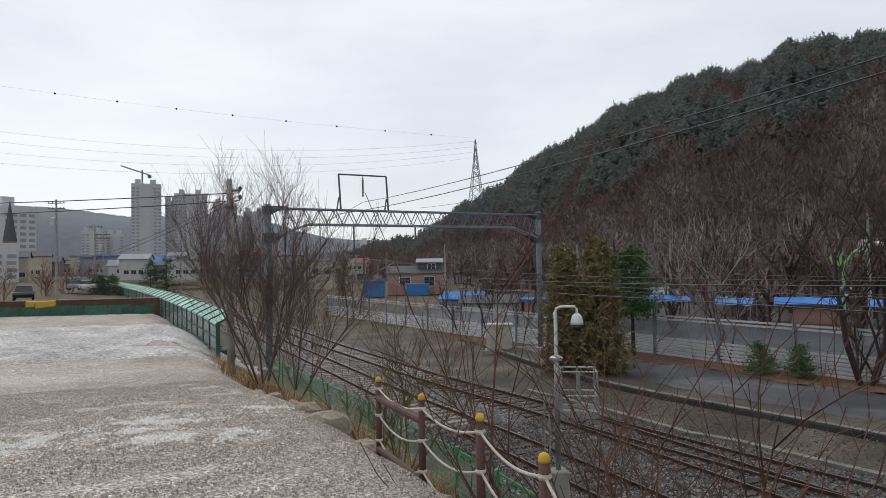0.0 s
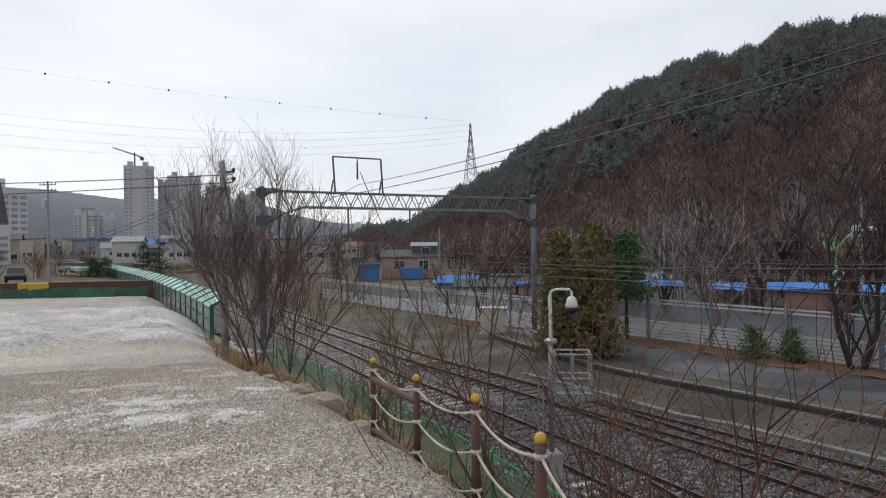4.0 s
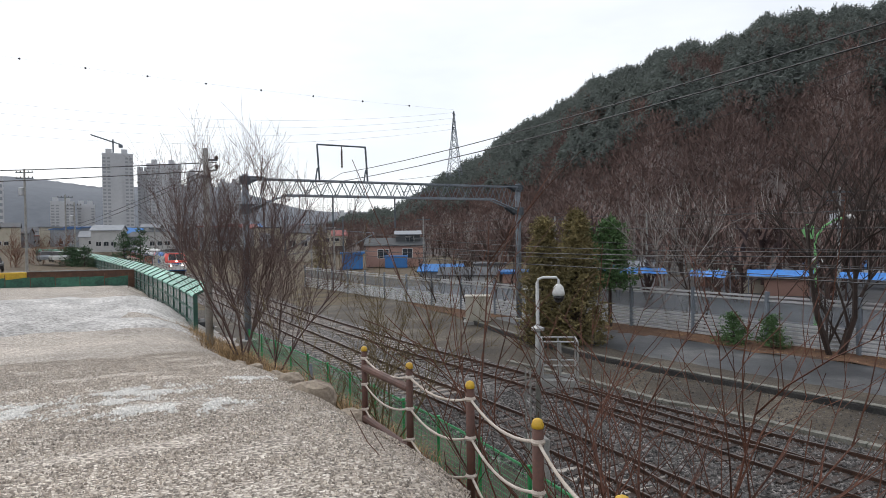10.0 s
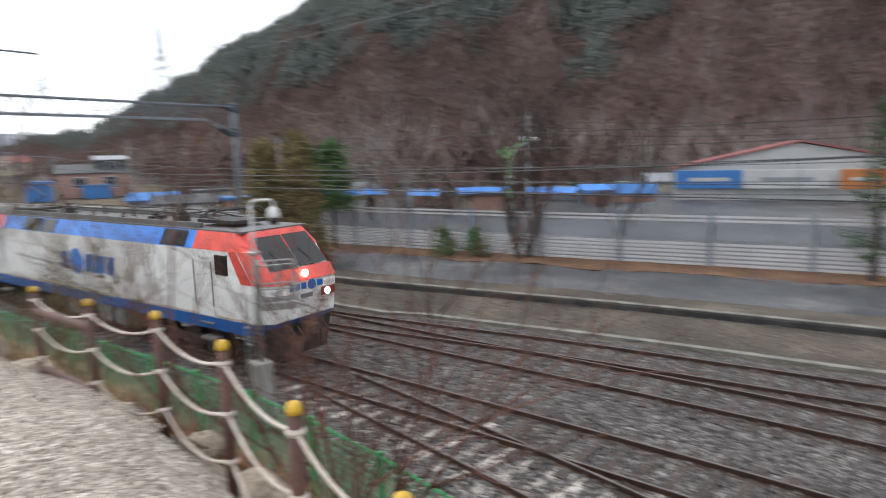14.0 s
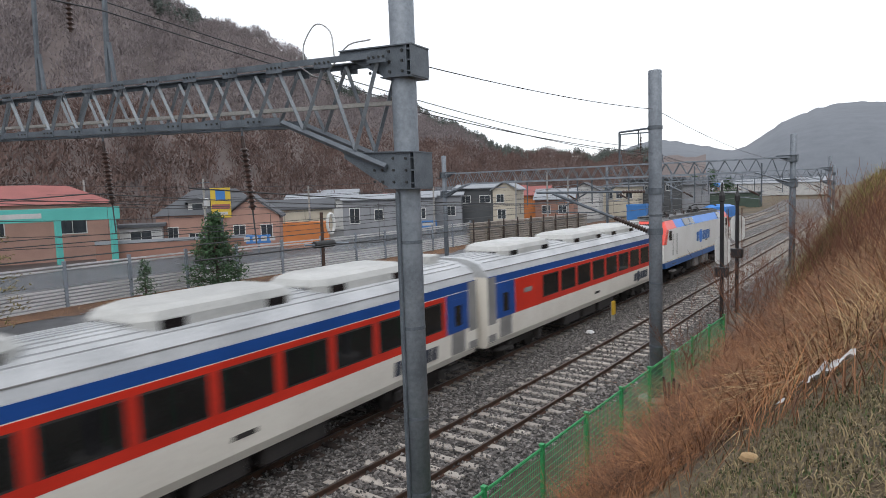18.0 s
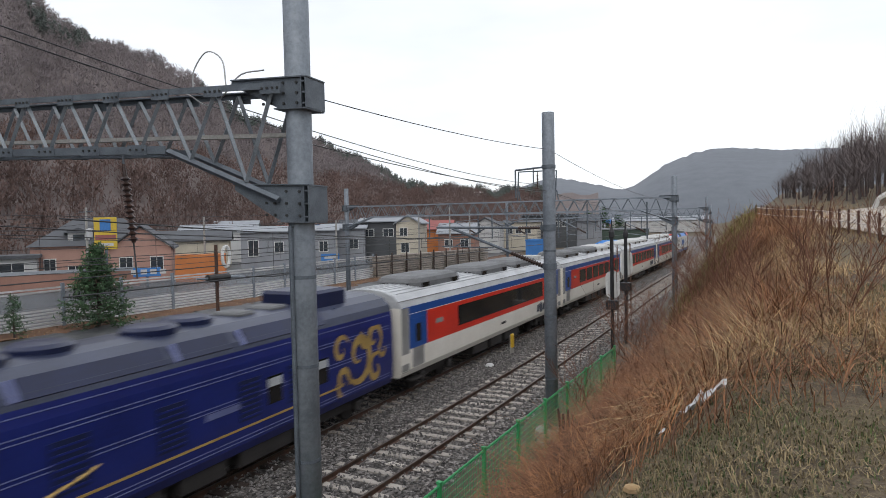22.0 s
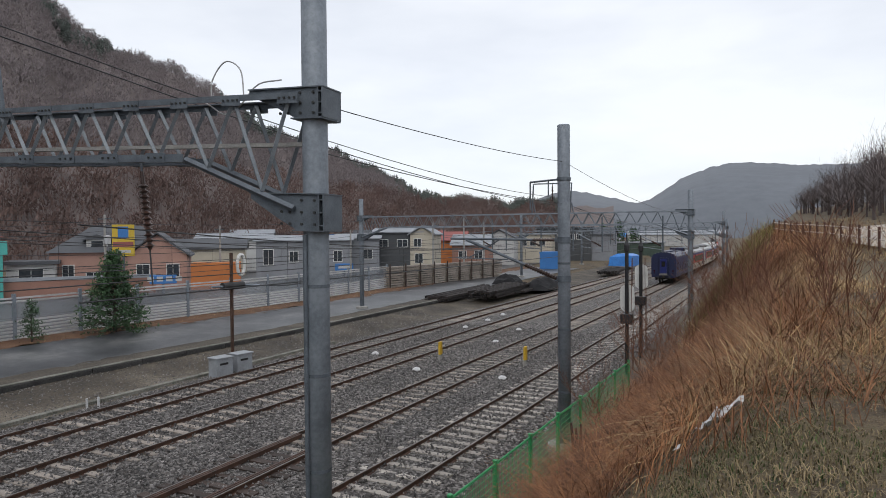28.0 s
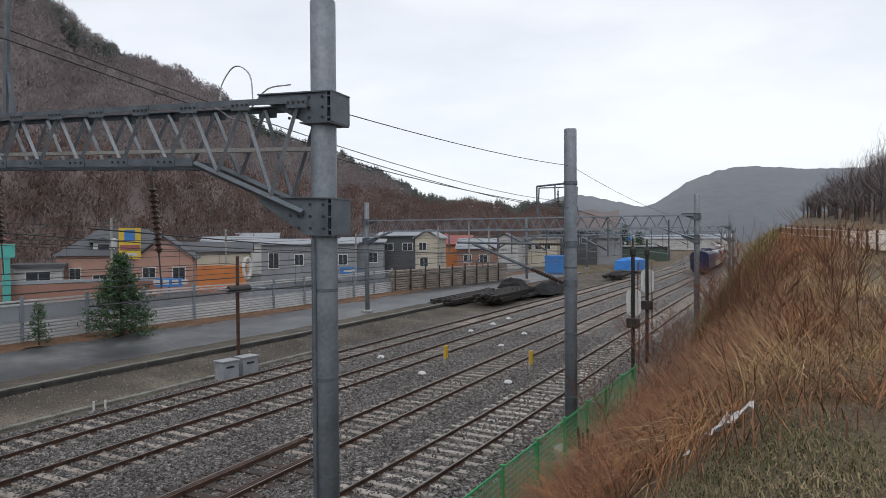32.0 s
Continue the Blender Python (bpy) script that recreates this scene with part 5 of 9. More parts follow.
# ---- hills ----
ridge_el = spline([(18, 3.0), (24.5, 3.2), (30.6, 3.9), (38, 7.3), (45.4, 9.9), (51, 13.6), (56, 14.6), (61, 17.6), (70, 20), (85, 21), (100, 20), (120, 17), (126, 15.8), (130, 15.3), (136.5, 16.2), (141.6, 15.2), (149, 13.9), (157, 10.3), (165, 5.6), (169, 3.2), (174, 1.6), (178, 0.8)])
ridge_r = spline([(18, 620), (40, 520), (60, 430), (90, 400), (120, 380), (140, 390), (160, 470), (178, 600)])
foot_r = spline([(18, 420), (35, 260), (50, 190), (70, 150), (100, 130), (130, 120), (150, 125), (165, 190), (178, 320)])


def hill_place(a, u):
    """Place on the hill at a bearing in degrees and a share u of the way from foot to ridge."""
    r0, r1 = foot_r(a), ridge_r(a)
    r = r0 + (r1 - r0) * u
    top = 6 + r1 * np.tan(np.radians(ridge_el(a)))
    z = -0.4 + (top - 4.5) * (1 - (1 - np.clip(u, 0, 1)) ** 1.25) - np.clip(u - 1, 0, 2) * 60
    z = z + np.sin(a * 0.9 + u * 3) * 3.5 * u * (1 - np.clip(u, 0, 1)) * 4 + np.sin(a * 2.3 - u * 5) * 1.6 * u
    return -np.sin(np.radians(a)) * r, np.cos(np.radians(a)) * r, z


az, uu = np.arange(14, 181, 0.75), np.linspace(-0.02, 1.35, 44)
A, U = np.meshgrid(az, uu, indexing="ij")
hx, hy, hz = hill_place(A, U)
hill_mesh = bpy.data.meshes.new("hill")
ii = np.arange(A.size).reshape(A.shape)
hill_mesh.from_pydata(np.stack([hx, hy, hz], -1).reshape(-1, 3).tolist(), [], np.stack([ii[:-1, :-1], ii[1:, :-1], ii[1:, 1:], ii[:-1, 1:]], -1).reshape(-1, 4).tolist())
hill_mesh.polygons.foreach_set("use_smooth", [True] * len(hill_mesh.polygons))
hill_mesh.materials.append(M["hill"])
tagged(new("hill", hill_mesh), "steep wooded hill with brown and dark green trees", "hill", kind="structure")

# far ranges, pale because the haze of distance is mixed into their colour
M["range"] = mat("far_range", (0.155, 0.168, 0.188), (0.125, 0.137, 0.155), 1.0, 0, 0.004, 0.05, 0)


def far_range(name, nodes, r, depth, label):
    el = spline(nodes)
    a = np.arange(nodes[0][0], nodes[-1][0] + 0.01, 0.25)
    jag = np.array([noise.noise((v * 1.7, r * 0.01, 0)) * 0.12 + noise.noise((v * 6, r * 0.02, 5)) * 0.07 for v in a])
    vs, n = [], len(a)
    for dr, k in ((0, -0.05), (0.15, 0.45), (0.45, 0.82), (1, 1.0), (1.4, 0.5)):
        rr = r + depth * dr
        zz = rr * np.tan(np.radians(np.maximum(el(a) + jag * (k > 0.9), 0.2))) * k + 6 * (k > 0)
        vs += np.stack([-np.sin(np.radians(a)) * rr, np.cos(np.radians(a)) * rr, zz], -1).tolist()
    fs = [(k * n + i, k * n + i + 1, (k + 1) * n + i + 1, (k + 1) * n + i) for k in range(4) for i in range(n - 1)]
    me = bpy.data.meshes.new(name)
    me.from_pydata(vs, [], fs)
    me.polygons.foreach_set("use_smooth", [True] * len(me.polygons))
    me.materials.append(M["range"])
    return tagged(new(name, me), label, "hill", kind="structure")


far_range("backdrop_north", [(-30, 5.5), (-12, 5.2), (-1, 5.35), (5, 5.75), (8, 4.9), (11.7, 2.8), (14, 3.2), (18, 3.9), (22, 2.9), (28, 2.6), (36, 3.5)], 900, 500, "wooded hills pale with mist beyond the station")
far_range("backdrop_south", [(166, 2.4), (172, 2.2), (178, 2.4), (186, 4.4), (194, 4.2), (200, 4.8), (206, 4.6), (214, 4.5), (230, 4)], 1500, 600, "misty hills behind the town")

# ---- woods and plants ----
def leafy(material, share=0.45):
    """Lets part of the light through thin sprays of needles."""
    nt = material.node_tree
    out = next(n for n in nt.nodes if n.type == "OUTPUT_MATERIAL")
    bsdf = next(n for n in nt.nodes if n.type == "BSDF_PRINCIPLED")
    thin, both = nt.nodes.new("ShaderNodeBsdfTranslucent"), nt.nodes.new("ShaderNodeMixShader")
    src = bsdf.inputs["Base Color"]
    if src.is_linked:
        nt.links.new(src.links[0].from_socket, thin.inputs["Color"])
    both.inputs[0].default_value = share
    nt.links.new(bsdf.outputs[0], both.inputs[1])
    nt.links.new(thin.outputs[0], both.inputs[2])
    nt.links.new(both.outputs[0], out.inputs["Surface"])


M["pine_leaf"] = mat("pine_needles", (0.06, 0.12, 0.05), (0.03, 0.06, 0.03), 0.85, 0, 0.3, 3, 0, rand=0.3, island=True)
M["young_pine"] = mat("young_pine_needles", (0.095, 0.18, 0.06), (0.05, 0.10, 0.038), 0.85, 0, 0.3, 3, 0, rand=0.3, island=True)
# hillside needles far paler than the near ones: mist painted into the base colour
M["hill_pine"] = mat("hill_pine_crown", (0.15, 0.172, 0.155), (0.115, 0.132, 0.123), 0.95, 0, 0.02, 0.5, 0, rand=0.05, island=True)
leafy(M["hill_pine"])
M["twig"] = mat("bare_twigs", (0.062, 0.042, 0.034), (0.03, 0.022, 0.019), 0.9, 0, 3, 20, 0.1)
M["hill_twig"] = mat("bare_crowns", (0.165, 0.108, 0.092), (0.105, 0.07, 0.062), 0.95, 0, 0.025, 0.4, 0, rand=0.14, island=True)
M["tree_twig"] = mat("tree_twigs", (0.15, 0.098, 0.085), (0.075, 0.05, 0.046), 0.9, 0, 3, 20, 0.1)
M["foot_twig"] = mat("foot_wood_twigs", (0.15, 0.092, 0.077), (0.085, 0.056, 0.049), 0.9, 0, 0.3, 3, 0, rand=0.25, island=True)
M["red_twig"] = mat("reddish_shrub", (0.19, 0.085, 0.05), (0.10, 0.048, 0.03), 0.9, 0, 3, 20, 0.1)
M["birch"] = mat("birch_bark", (0.36, 0.325, 0.30), (0.20, 0.18, 0.165), 0.85, 0, 1, 8, 0.1)
M["cypress"] = mat("cypress_scale", (0.25, 0.20, 0.085), (0.13, 0.11, 0.05), 0.9, 0, 0.8, 8, 0, rand=0.4, island=True)
M["wood_bark"] = mat("wet_bark_wood", (0.165, 0.135, 0.13), (0.10, 0.082, 0.08), 0.95, 0, 0.3, 3, 0, rand=0.2, island=True)
M["straw"] = mat("dry_grass", (0.42, 0.29, 0.15), (0.20, 0.125, 0.062), 0.9, 0, 0.5, 4, 0, rand=0.5, island=True)
M["russet"] = mat("russet_grass", (0.26, 0.125, 0.06), (0.13, 0.06, 0.032), 0.9, 0, 0.5, 4, 0, rand=0.5, island=True)
M["weed"] = mat("green_weed", (0.085, 0.11, 0.035), (0.04, 0.06, 0.02), 0.9, 0, 0.5, 4, 0, rand=0.4, island=True)


def scatter(name, template, places, sizes, material, label, category, seed=1, lean=0.0):
    """Many copies of a small template (triangles k,3,3) joined into one mesh of kind stuff."""
    r = np.random.default_rng(seed)
    n = len(places)
    pick = r.integers(0, len(template), n)
    ang = r.uniform(0, 2 * np.pi, n)
    allv = []
    for v in range(len(template)):
        sel = pick == v
        t = np.asarray(template[v], float)[None] * np.asarray(sizes)[sel][:, None, None, :]
        t = t * r.uniform(0.85, 1.15, (sel.sum(), t.shape[1], 1, 1))
        c, s = np.cos(ang[sel])[:, None, None], np.sin(ang[sel])[:, None, None]
        out = np.stack([t[..., 0] * c - t[..., 1] * s, t[..., 0] * s + t[..., 1] * c, t[..., 2]], -1)
        allv.append((out + np.asarray(places)[sel][:, None, None, :]).reshape(-1, 3))
    vs = np.concatenate(allv)
    me = bpy.data.meshes.new(name)
    me.vertices.add(len(vs))
    me.vertices.foreach_set("co", vs.ravel())
    me.loops.add(len(vs))
    me.loops.foreach_set("vertex_index", np.arange(len(vs)))
    me.polygons.add(len(vs) // 3)
    me.polygons.foreach_set("loop_start", np.arange(0, len(vs), 3))
    me.update(calc_edges=True)
    me.materials.append(material)
    return tagged(new(name, me), label, category, kind="stuff")


def conifer_template(seed, tiers=7, blades=7):
    """A pine: a clear trunk under an uneven rounded crown of flat sprays."""
    r = np.random.default_rng(seed)
    tris = [[(-0.02, 0, 0), (0.02, 0, 0), (0, 0, 0.6)]]
    for k in range(tiers):
        s = k / (tiers - 1)
        z = 0.28 + 0.66 * s
        rad = 0.25 * (1 - s ** 1.7) ** 0.7 + 0.05
        for j in range(blades):
            a = 2 * np.pi * (j + r.uniform(-0.5, 0.5)) / blades
            rr = rad * r.uniform(0.55, 1.3)
            tip = (rr * np.cos(a), rr * np.sin(a), z + r.uniform(-0.05, 0.05))
            w = rad * r.uniform(0.25, 0.5)
            tris.append([(tip[0] * 0.2, tip[1] * 0.2, z + r.uniform(0.03, 0.13)), (tip[0] - w * np.sin(a), tip[1] + w * np.cos(a), tip[2]), (tip[0] + w * np.sin(a), tip[1] - w * np.cos(a), tip[2] + r.uniform(-0.05, 0.05))])
    return tris


def puff_template(seed, twigs=44):
    """A bare crown: short fine sprays through a loose dome over a thin trunk."""
    r = np.random.default_rng(seed)
    tris = [[(-0.016, 0, 0), (0.016, 0, 0), (0, 0, 0.7)], [(0, -0.016, 0), (0, 0.016, 0), (0, 0, 0.7)]]
    for k in range(twigs):
        d = r.normal(0, 1, 3)
        d /= np.linalg.norm(d)
        q = r.uniform(0.45, 1.0) ** 0.5
        c = np.array((d[0] * 0.3 * q, d[1] * 0.3 * q, 0.62 + d[2] * 0.33 * q))
        u = np.array((d[0], d[1], abs(d[2]) + 0.7)) * r.uniform(0.06, 0.13)
        w = np.cross(u, r.normal(0, 1, 3))
        w = w / (np.linalg.norm(w) + 1e-6) * r.uniform(0.016, 0.034)
        tris.append([c - w, c + w, c + u])
    return tris


def bare_template(seed, limbs=16, wid=0.012):
    r = np.random.default_rng(seed)
    tris = [[(-0.018, 0, 0), (0.018, 0, 0), (0, 0, 0.8)], [(0, -0.018, 0), (0, 0.018, 0), (0, 0, 0.8)]]
    for k in range(limbs):
        z = r.uniform(0.22, 0.65)
        a = r.uniform(0, 2 * np.pi)
        rr, up = r.uniform(0.14, 0.34), r.uniform(0.15, 0.4)
        tip = np.array((rr * np.cos(a), rr * np.sin(a), min(z + up, 1.0)))
        w = np.array((-np.sin(a), np.cos(a), 0)) * wid
        tris.append([np.array((0, 0, z)) - w, np.array((0, 0, z)) + w, tip])
        for _ in range(2):
            s = r.uniform(0.35, 0.8)
            b = np.array((0, 0, z)) * (1 - s) + tip * s
            t2 = b + r.normal(0, 0.09, 3) + (0, 0, 0.12)
            tris.append([b - w * 0.8, b + w * 0.8, t2])
    return tris


PINES = [conifer_template(s) for s in range(4)]
BARES = [bare_template(s, 12, 0.022) for s in range(5)]
PUFFS = [puff_template(s) for s in range(6)]
r5 = np.random.default_rng(9)


def hill_points(n, lo, hi, u0, u1, seed, green=0):
    """Places on the hill; green picks where the pines (1) or bare crowns (-1) prevail."""
    r = np.random.default_rng(seed)
    a, u = r.uniform(lo, hi, n * 3), r.uniform(u0, u1, n * 3)
    patch = np.array([noise.noise((p * 0.16, q * 4.0, 2.2)) + 0.5 * noise.noise((p * 0.5, q * 9, 7)) for p, q in zip(a, u)]) + (u - 0.36 - 0.5 * smooth(95, 70, a)) * 1.7
    ok = patch > 0.02 if green > 0 else (patch < 0.12 if green < 0 else patch > -9)
    a, u = a[ok][:n], u[ok][:n]
    x, y, z = hill_place(a, u)
    return np.stack([x, y, z - 0.3], -1)


p = hill_points(11500, 18, 178, 0.12, 1.03, 3, 1)
h = r5.uniform(5, 9, len(p))
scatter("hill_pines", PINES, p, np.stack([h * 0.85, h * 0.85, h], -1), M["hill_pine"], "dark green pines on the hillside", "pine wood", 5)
p = hill_points(12500, 18, 178, -0.01, 1.02, 4, -1)
h = r5.uniform(5, 8.5, len(p))
# high northern crowns take a greyer copy of hill_twig: mist painted as colour
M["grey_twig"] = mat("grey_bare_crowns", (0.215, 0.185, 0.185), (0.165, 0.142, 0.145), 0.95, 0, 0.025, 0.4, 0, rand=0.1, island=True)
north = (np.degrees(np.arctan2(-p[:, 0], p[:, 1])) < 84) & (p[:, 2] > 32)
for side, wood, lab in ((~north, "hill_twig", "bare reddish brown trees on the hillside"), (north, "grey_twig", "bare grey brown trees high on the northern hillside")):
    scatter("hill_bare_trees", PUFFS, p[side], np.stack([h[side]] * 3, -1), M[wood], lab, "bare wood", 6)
p = hill_points(300, 95, 174, -0.13, 0.02, 8)
h = r5.uniform(8, 13, len(p))
scatter("birch_wood", [bare_template(40 + s, 7, 0.008) for s in range(3)], p, np.stack([h * 0.55, h * 0.55, h], -1), M["birch"], "pale slender birches along the foot of the hill", "birch wood", 7)
p = hill_points(420, 127, 176, -0.2, 0.03, 18)
h = r5.uniform(5, 10, len(p))
scatter("foot_wood", BARES, p, np.stack([h, h, h], -1), M["foot_twig"], "bare brown trees along the foot of the hill", "bare wood", 17)

# ridge of bare wood above the road on the bank
n = 330
wy = r5.uniform(52, 112, n)
wx = (112 - wy) * 0.075 + r5.uniform(0, 1, n) ** 1.2 * 30
wz = ground_z(wx, wy) - 0.2
scatter("bank_wood", [bare_template(70 + s, 46, 0.0036) for s in range(5)], np.stack([wx, wy, wz], -1), np.stack([r5.uniform(5, 7.5, n)] * 2 + [r5.uniform(0.55, 1, n) * np.clip(4.2 + 0.75 * (wx - (112 - wy) * 0.075), 4.2, 10.5)], -1), M["wood_bark"], "bare dark wood on the bank above the road", "bare wood", 11)


def grow(g, p, d, length, r, level, rs, spread=0.5, up=0.25, kids=3, minr=0.004):
    """A branch of two bends with side branches."""
    a = p
    for k in range(3):
        d = (d + Vector((rs.gauss(0, 0.12), rs.gauss(0, 0.12), rs.gauss(0.02, 0.06)))).normalized()
        b = a + d * (length / 3)
        g.tube(a, b, max(r * (1 - k * 0.22), minr), max(r * (1 - (k + 1) * 0.22), minr * 0.8), n=5 if level > 1 else 3, cap=False)
        if level > 0:
            for _ in range(kids if k else max(1, kids - 1)):
                side = Vector((rs.gauss(0, 1), rs.gauss(0, 1), rs.gauss(0.1, 0.5))).normalized()
                nd = (d * (1 - spread) + side * spread + Vector((0, 0, up))).normalized()
                grow(g, a.lerp(b, rs.uniform(0.2, 1)), nd, length * rs.uniform(0.4, 0.68), r * 0.5, level - 1, rs, spread, up, kids, minr)
        a = b


def bare_tree(name, at, height, stems, level, label, material=None, seed=1, fan=0.5, trunk=0.06, spread=0.5, kids=3, category="tree", minr=0.004, up=0.25):
    rs = random.Random(seed)
    th = thing(name, at, label, category)
    for k in range(stems):
        a = 2 * math.pi * k / stems + rs.uniform(-0.4, 0.4)
        f = fan * rs.uniform(0.5, 1.1) if stems > 1 else 0.05
        g = Geo()
        grow(g, Vector((math.cos(a) * 0.25 * (stems > 1), math.sin(a) * 0.25 * (stems > 1), -0.15)), Vector((math.cos(a) * f, math.sin(a) * f, 1)).normalized(), height * rs.uniform(0.62, 0.8), trunk * rs.uniform(0.7, 1.1), level, rs, spread, up, kids, minr)
        part("stem" if stems > 1 else "trunk", g, material or M["twig"], th)
    return th


bare_tree("bare_tree", (1.7, -24.6, 2.0), 7.2, 6, 3, "leafless many-stemmed tree beside the gravel lot", M["tree_twig"], seed=4, fan=0.7, trunk=0.042, spread=0.42, kids=3, minr=0.0042, up=0.2)
bare_tree("bare_tree", (0.5, -23.4, 1.5), 6.0, 4, 3, "leafless many-stemmed tree on the bank by the tracks", M["tree_twig"], seed=5, fan=0.6, trunk=0.036, spread=0.42, kids=3, minr=0.0042, up=0.2)
M["bush_twig"] = mat("bush_twigs", (0.15, 0.062, 0.038), (0.06, 0.03, 0.022), 0.9, 0, 2, 20, 0.1)
M["olive_twig"] = mat("olive_shrub", (0.17, 0.125, 0.055), (0.075, 0.055, 0.03), 0.9, 0, 3, 20, 0.1)
bare_tree("bare_shrub", (-1.75, -12.9, float(ground_z(-1.75, -12.9))), 3.3, 8, 3, "leafless olive brown shrub behind the rope fence", M["olive_twig"], seed=8, fan=0.42, trunk=0.022, kids=2, minr=0.004, spread=0.5, category="shrub")
bare_tree("bare_shrub", (-3.6, -5.9, float(ground_z(-3.6, -5.9))), 4.4, 13, 2, "leafless reddish shrub on the bank by the fence", M["bush_twig"], seed=12, fan=0.62, trunk=0.03, kids=2, minr=0.005, spread=0.45, up=0.1, category="shrub")
bare_tree("verge_tree", (-25.1, -24.5, 0.3), 9.0, 4, 3, "dark leafless tree on the brown verge", seed=21, fan=0.5, trunk=0.16, spread=0.5, kids=2, minr=0.014)
for k, (x, y, hh, sd) in enumerate(((-24.0, -33.0, 7.5, 31), (-19.6, -42.0, 6.0, 32), (-16.5, -48.0, 5.5, 33), (-15.0, -51.5, 5.0, 34), (-28.2, -20.5, 7.0, 35), (-13.2, -55.0, 5.0, 36))):
    bare_tree("verge_tree", (x, y, 0.3), hh, 2, 2, "slender leafless tree beside the slatted fence", seed=sd, fan=0.25, trunk=0.07, spread=0.45, kids=3, minr=0.012)
bare_tree("birch_tree", (-22.9, -34.5, 0.3), 8.5, 1, 2, "pale birch on the brown verge", M["birch"], seed=41, trunk=0.09, kids=3, minr=0.012)
bare_tree("birch_tree", (-23.6, -33.2, 0.3), 7.0, 2, 2, "pale birch on the brown verge", M["birch"], seed=43, fan=0.2, trunk=0.07, kids=3, minr=0.012)
for x, y, z, hh, sd in ((-1.6, 22, 4.0, 3.2, 51), (-2.5, 26, 3.6, 2.6, 52), (-0.6, 17, 4.4, 2.6, 53), (0.9, 13, 4.5, 2.4, 54), (-3.6, 20, 2.0, 2.6, 55), (-4.2, 25, 1.8, 2.8, 56), (-4.4, 30, 1.8, 3.0, 57), (-4.2, 16.5, 1.2, 2.2, 58), (-3.2, 33, 3.6, 2.8, 59)):
    bare_tree("bare_shrub", (x, y, float(ground_z(x, y)) - 0.05), hh, 6, 2, "leafless reddish shrub on the dry grass bank", M["red_twig"], seed=sd, fan=0.7, trunk=0.018, kids=3, category="shrub")


def conifer(name, at, height, width, label, material, seed=1, start=0.06, clumps=900, clump=0.16, power=0.9, category="tree"):
    """A trunk, limbs and a crown of many small needle sprays."""
    rs = random.Random(seed)
    th = thing(name, at, label, category)
    part("trunk", Geo().tube((0, 0, -0.2), (0, 0, height * 0.95), 0.02 * height + 0.02, 0.01, 8), M["twig"], th, "dark trunk")
    g, limbs = Geo(), Geo()
    for k in range(int(clumps / 12)):
        t = start + (1 - start) * rs.random() ** 1.1
        a = rs.uniform(0, 2 * math.pi)
        reach = width / 2 * (1 - (t - start) / (1 - start)) ** power * rs.uniform(0.6, 1.12) + 0.06
        base = Vector((0, 0, height * t))
        tip = base + Vector((math.cos(a) * reach, math.sin(a) * reach, reach * rs.uniform(-0.15, 0.4)))
        limbs.tube(base, tip, 0.018, 0.006, 3, False)
        for j in range(12):
            c = base.lerp(tip, rs.uniform(0.35, 1.05)) + Vector((rs.gauss(0, clump * 0.7), rs.gauss(0, clump * 0.7), rs.gauss(0, clump * 0.5)))
            for _ in range(2):
                d1 = Vector((rs.gauss(0, 1), rs.gauss(0, 1), rs.gauss(0.3, 0.8))).normalized() * clump * rs.uniform(0.7, 1.3)
                d2 = Vector((rs.gauss(0, 1), rs.gauss(0, 1), rs.gauss(0, 0.7))).normalized() * clump * 0.45
                g.add([c - d2 * 0.5, c + d2 * 0.5, c + d1], [(0, 1, 2)])
    tagged(part("branch_frame", limbs, M["twig"], th), "dark limbs", kind="stuff")
    part("crown", g, material, th, "crown of small needle sprays")
    return th


conifer("cypress_tree", (-13.7, -32.4, 0.2), 6.7, 3.2, "olive brown cypress beside the kerb", M["cypress"], 61, 0.0, 7500, 0.22, 0.5)
conifer("cypress_tree", (-15.0, -31.0, 0.2), 7.0, 3.3, "olive brown cypress beside the kerb", M["cypress"], 62, 0.0, 7500, 0.22, 0.5)
conifer("pine_tree", (-19.7, -36.0, 0.3), 6.6, 3.4, "green pine with a clear trunk", M["young_pine"], 63, 0.38, 3200, 0.26, 0.5)
conifer("pine_tree", (-18.3, -37.0, 0.3), 6.4, 3.2, "green pine with a clear trunk", M["young_pine"], 64, 0.38, 3000, 0.26, 0.5)
conifer("pine_tree", (-37.3, 24.6, 0.3), 4.9, 4.7, "green bushy pine by the slatted fence", M["pine_leaf"], 65, 0.03, 3400, 0.24, 0.85)
conifer("pine_sapling", (-38.0, 20.0, 0.3), 2.3, 1.5, "small green pine by the slatted fence", M["pine_leaf"], 66, 0.05, 500, 0.16, 0.8)
conifer("pine_sapling", (-22.7, -28.5, 0.3), 1.5, 2.0, "low bushy green pine on the brown verge", M["young_pine"], 67, 0.0, 800, 0.18, 0.6)
conifer("pine_sapling", (-23.6, -26.8, 0.3), 1.5, 1.8, "low bushy green pine on the brown verge", M["young_pine"], 68, 0.0, 700, 0.18, 0.6)
conifer("larch_tree", (-34.0, 10.5, 0.3), 7.5, 3.4, "thin brownish green larch on the verge", M["cypress"], 69, 0.1, 700, 0.2, 0.9)
conifer("larch_tree", (-33.2, 1.0, 0.3), 7.0, 3.0, "thin brownish green larch on the verge", M["pine_leaf"], 70, 0.1, 800, 0.2, 0.9)
conifer("larch_tree", (-31.0, -9.5, 0.3), 7.5, 3.0, "dark green conifer on the verge", M["pine_leaf"], 71, 0.1, 900, 0.2, 0.9)
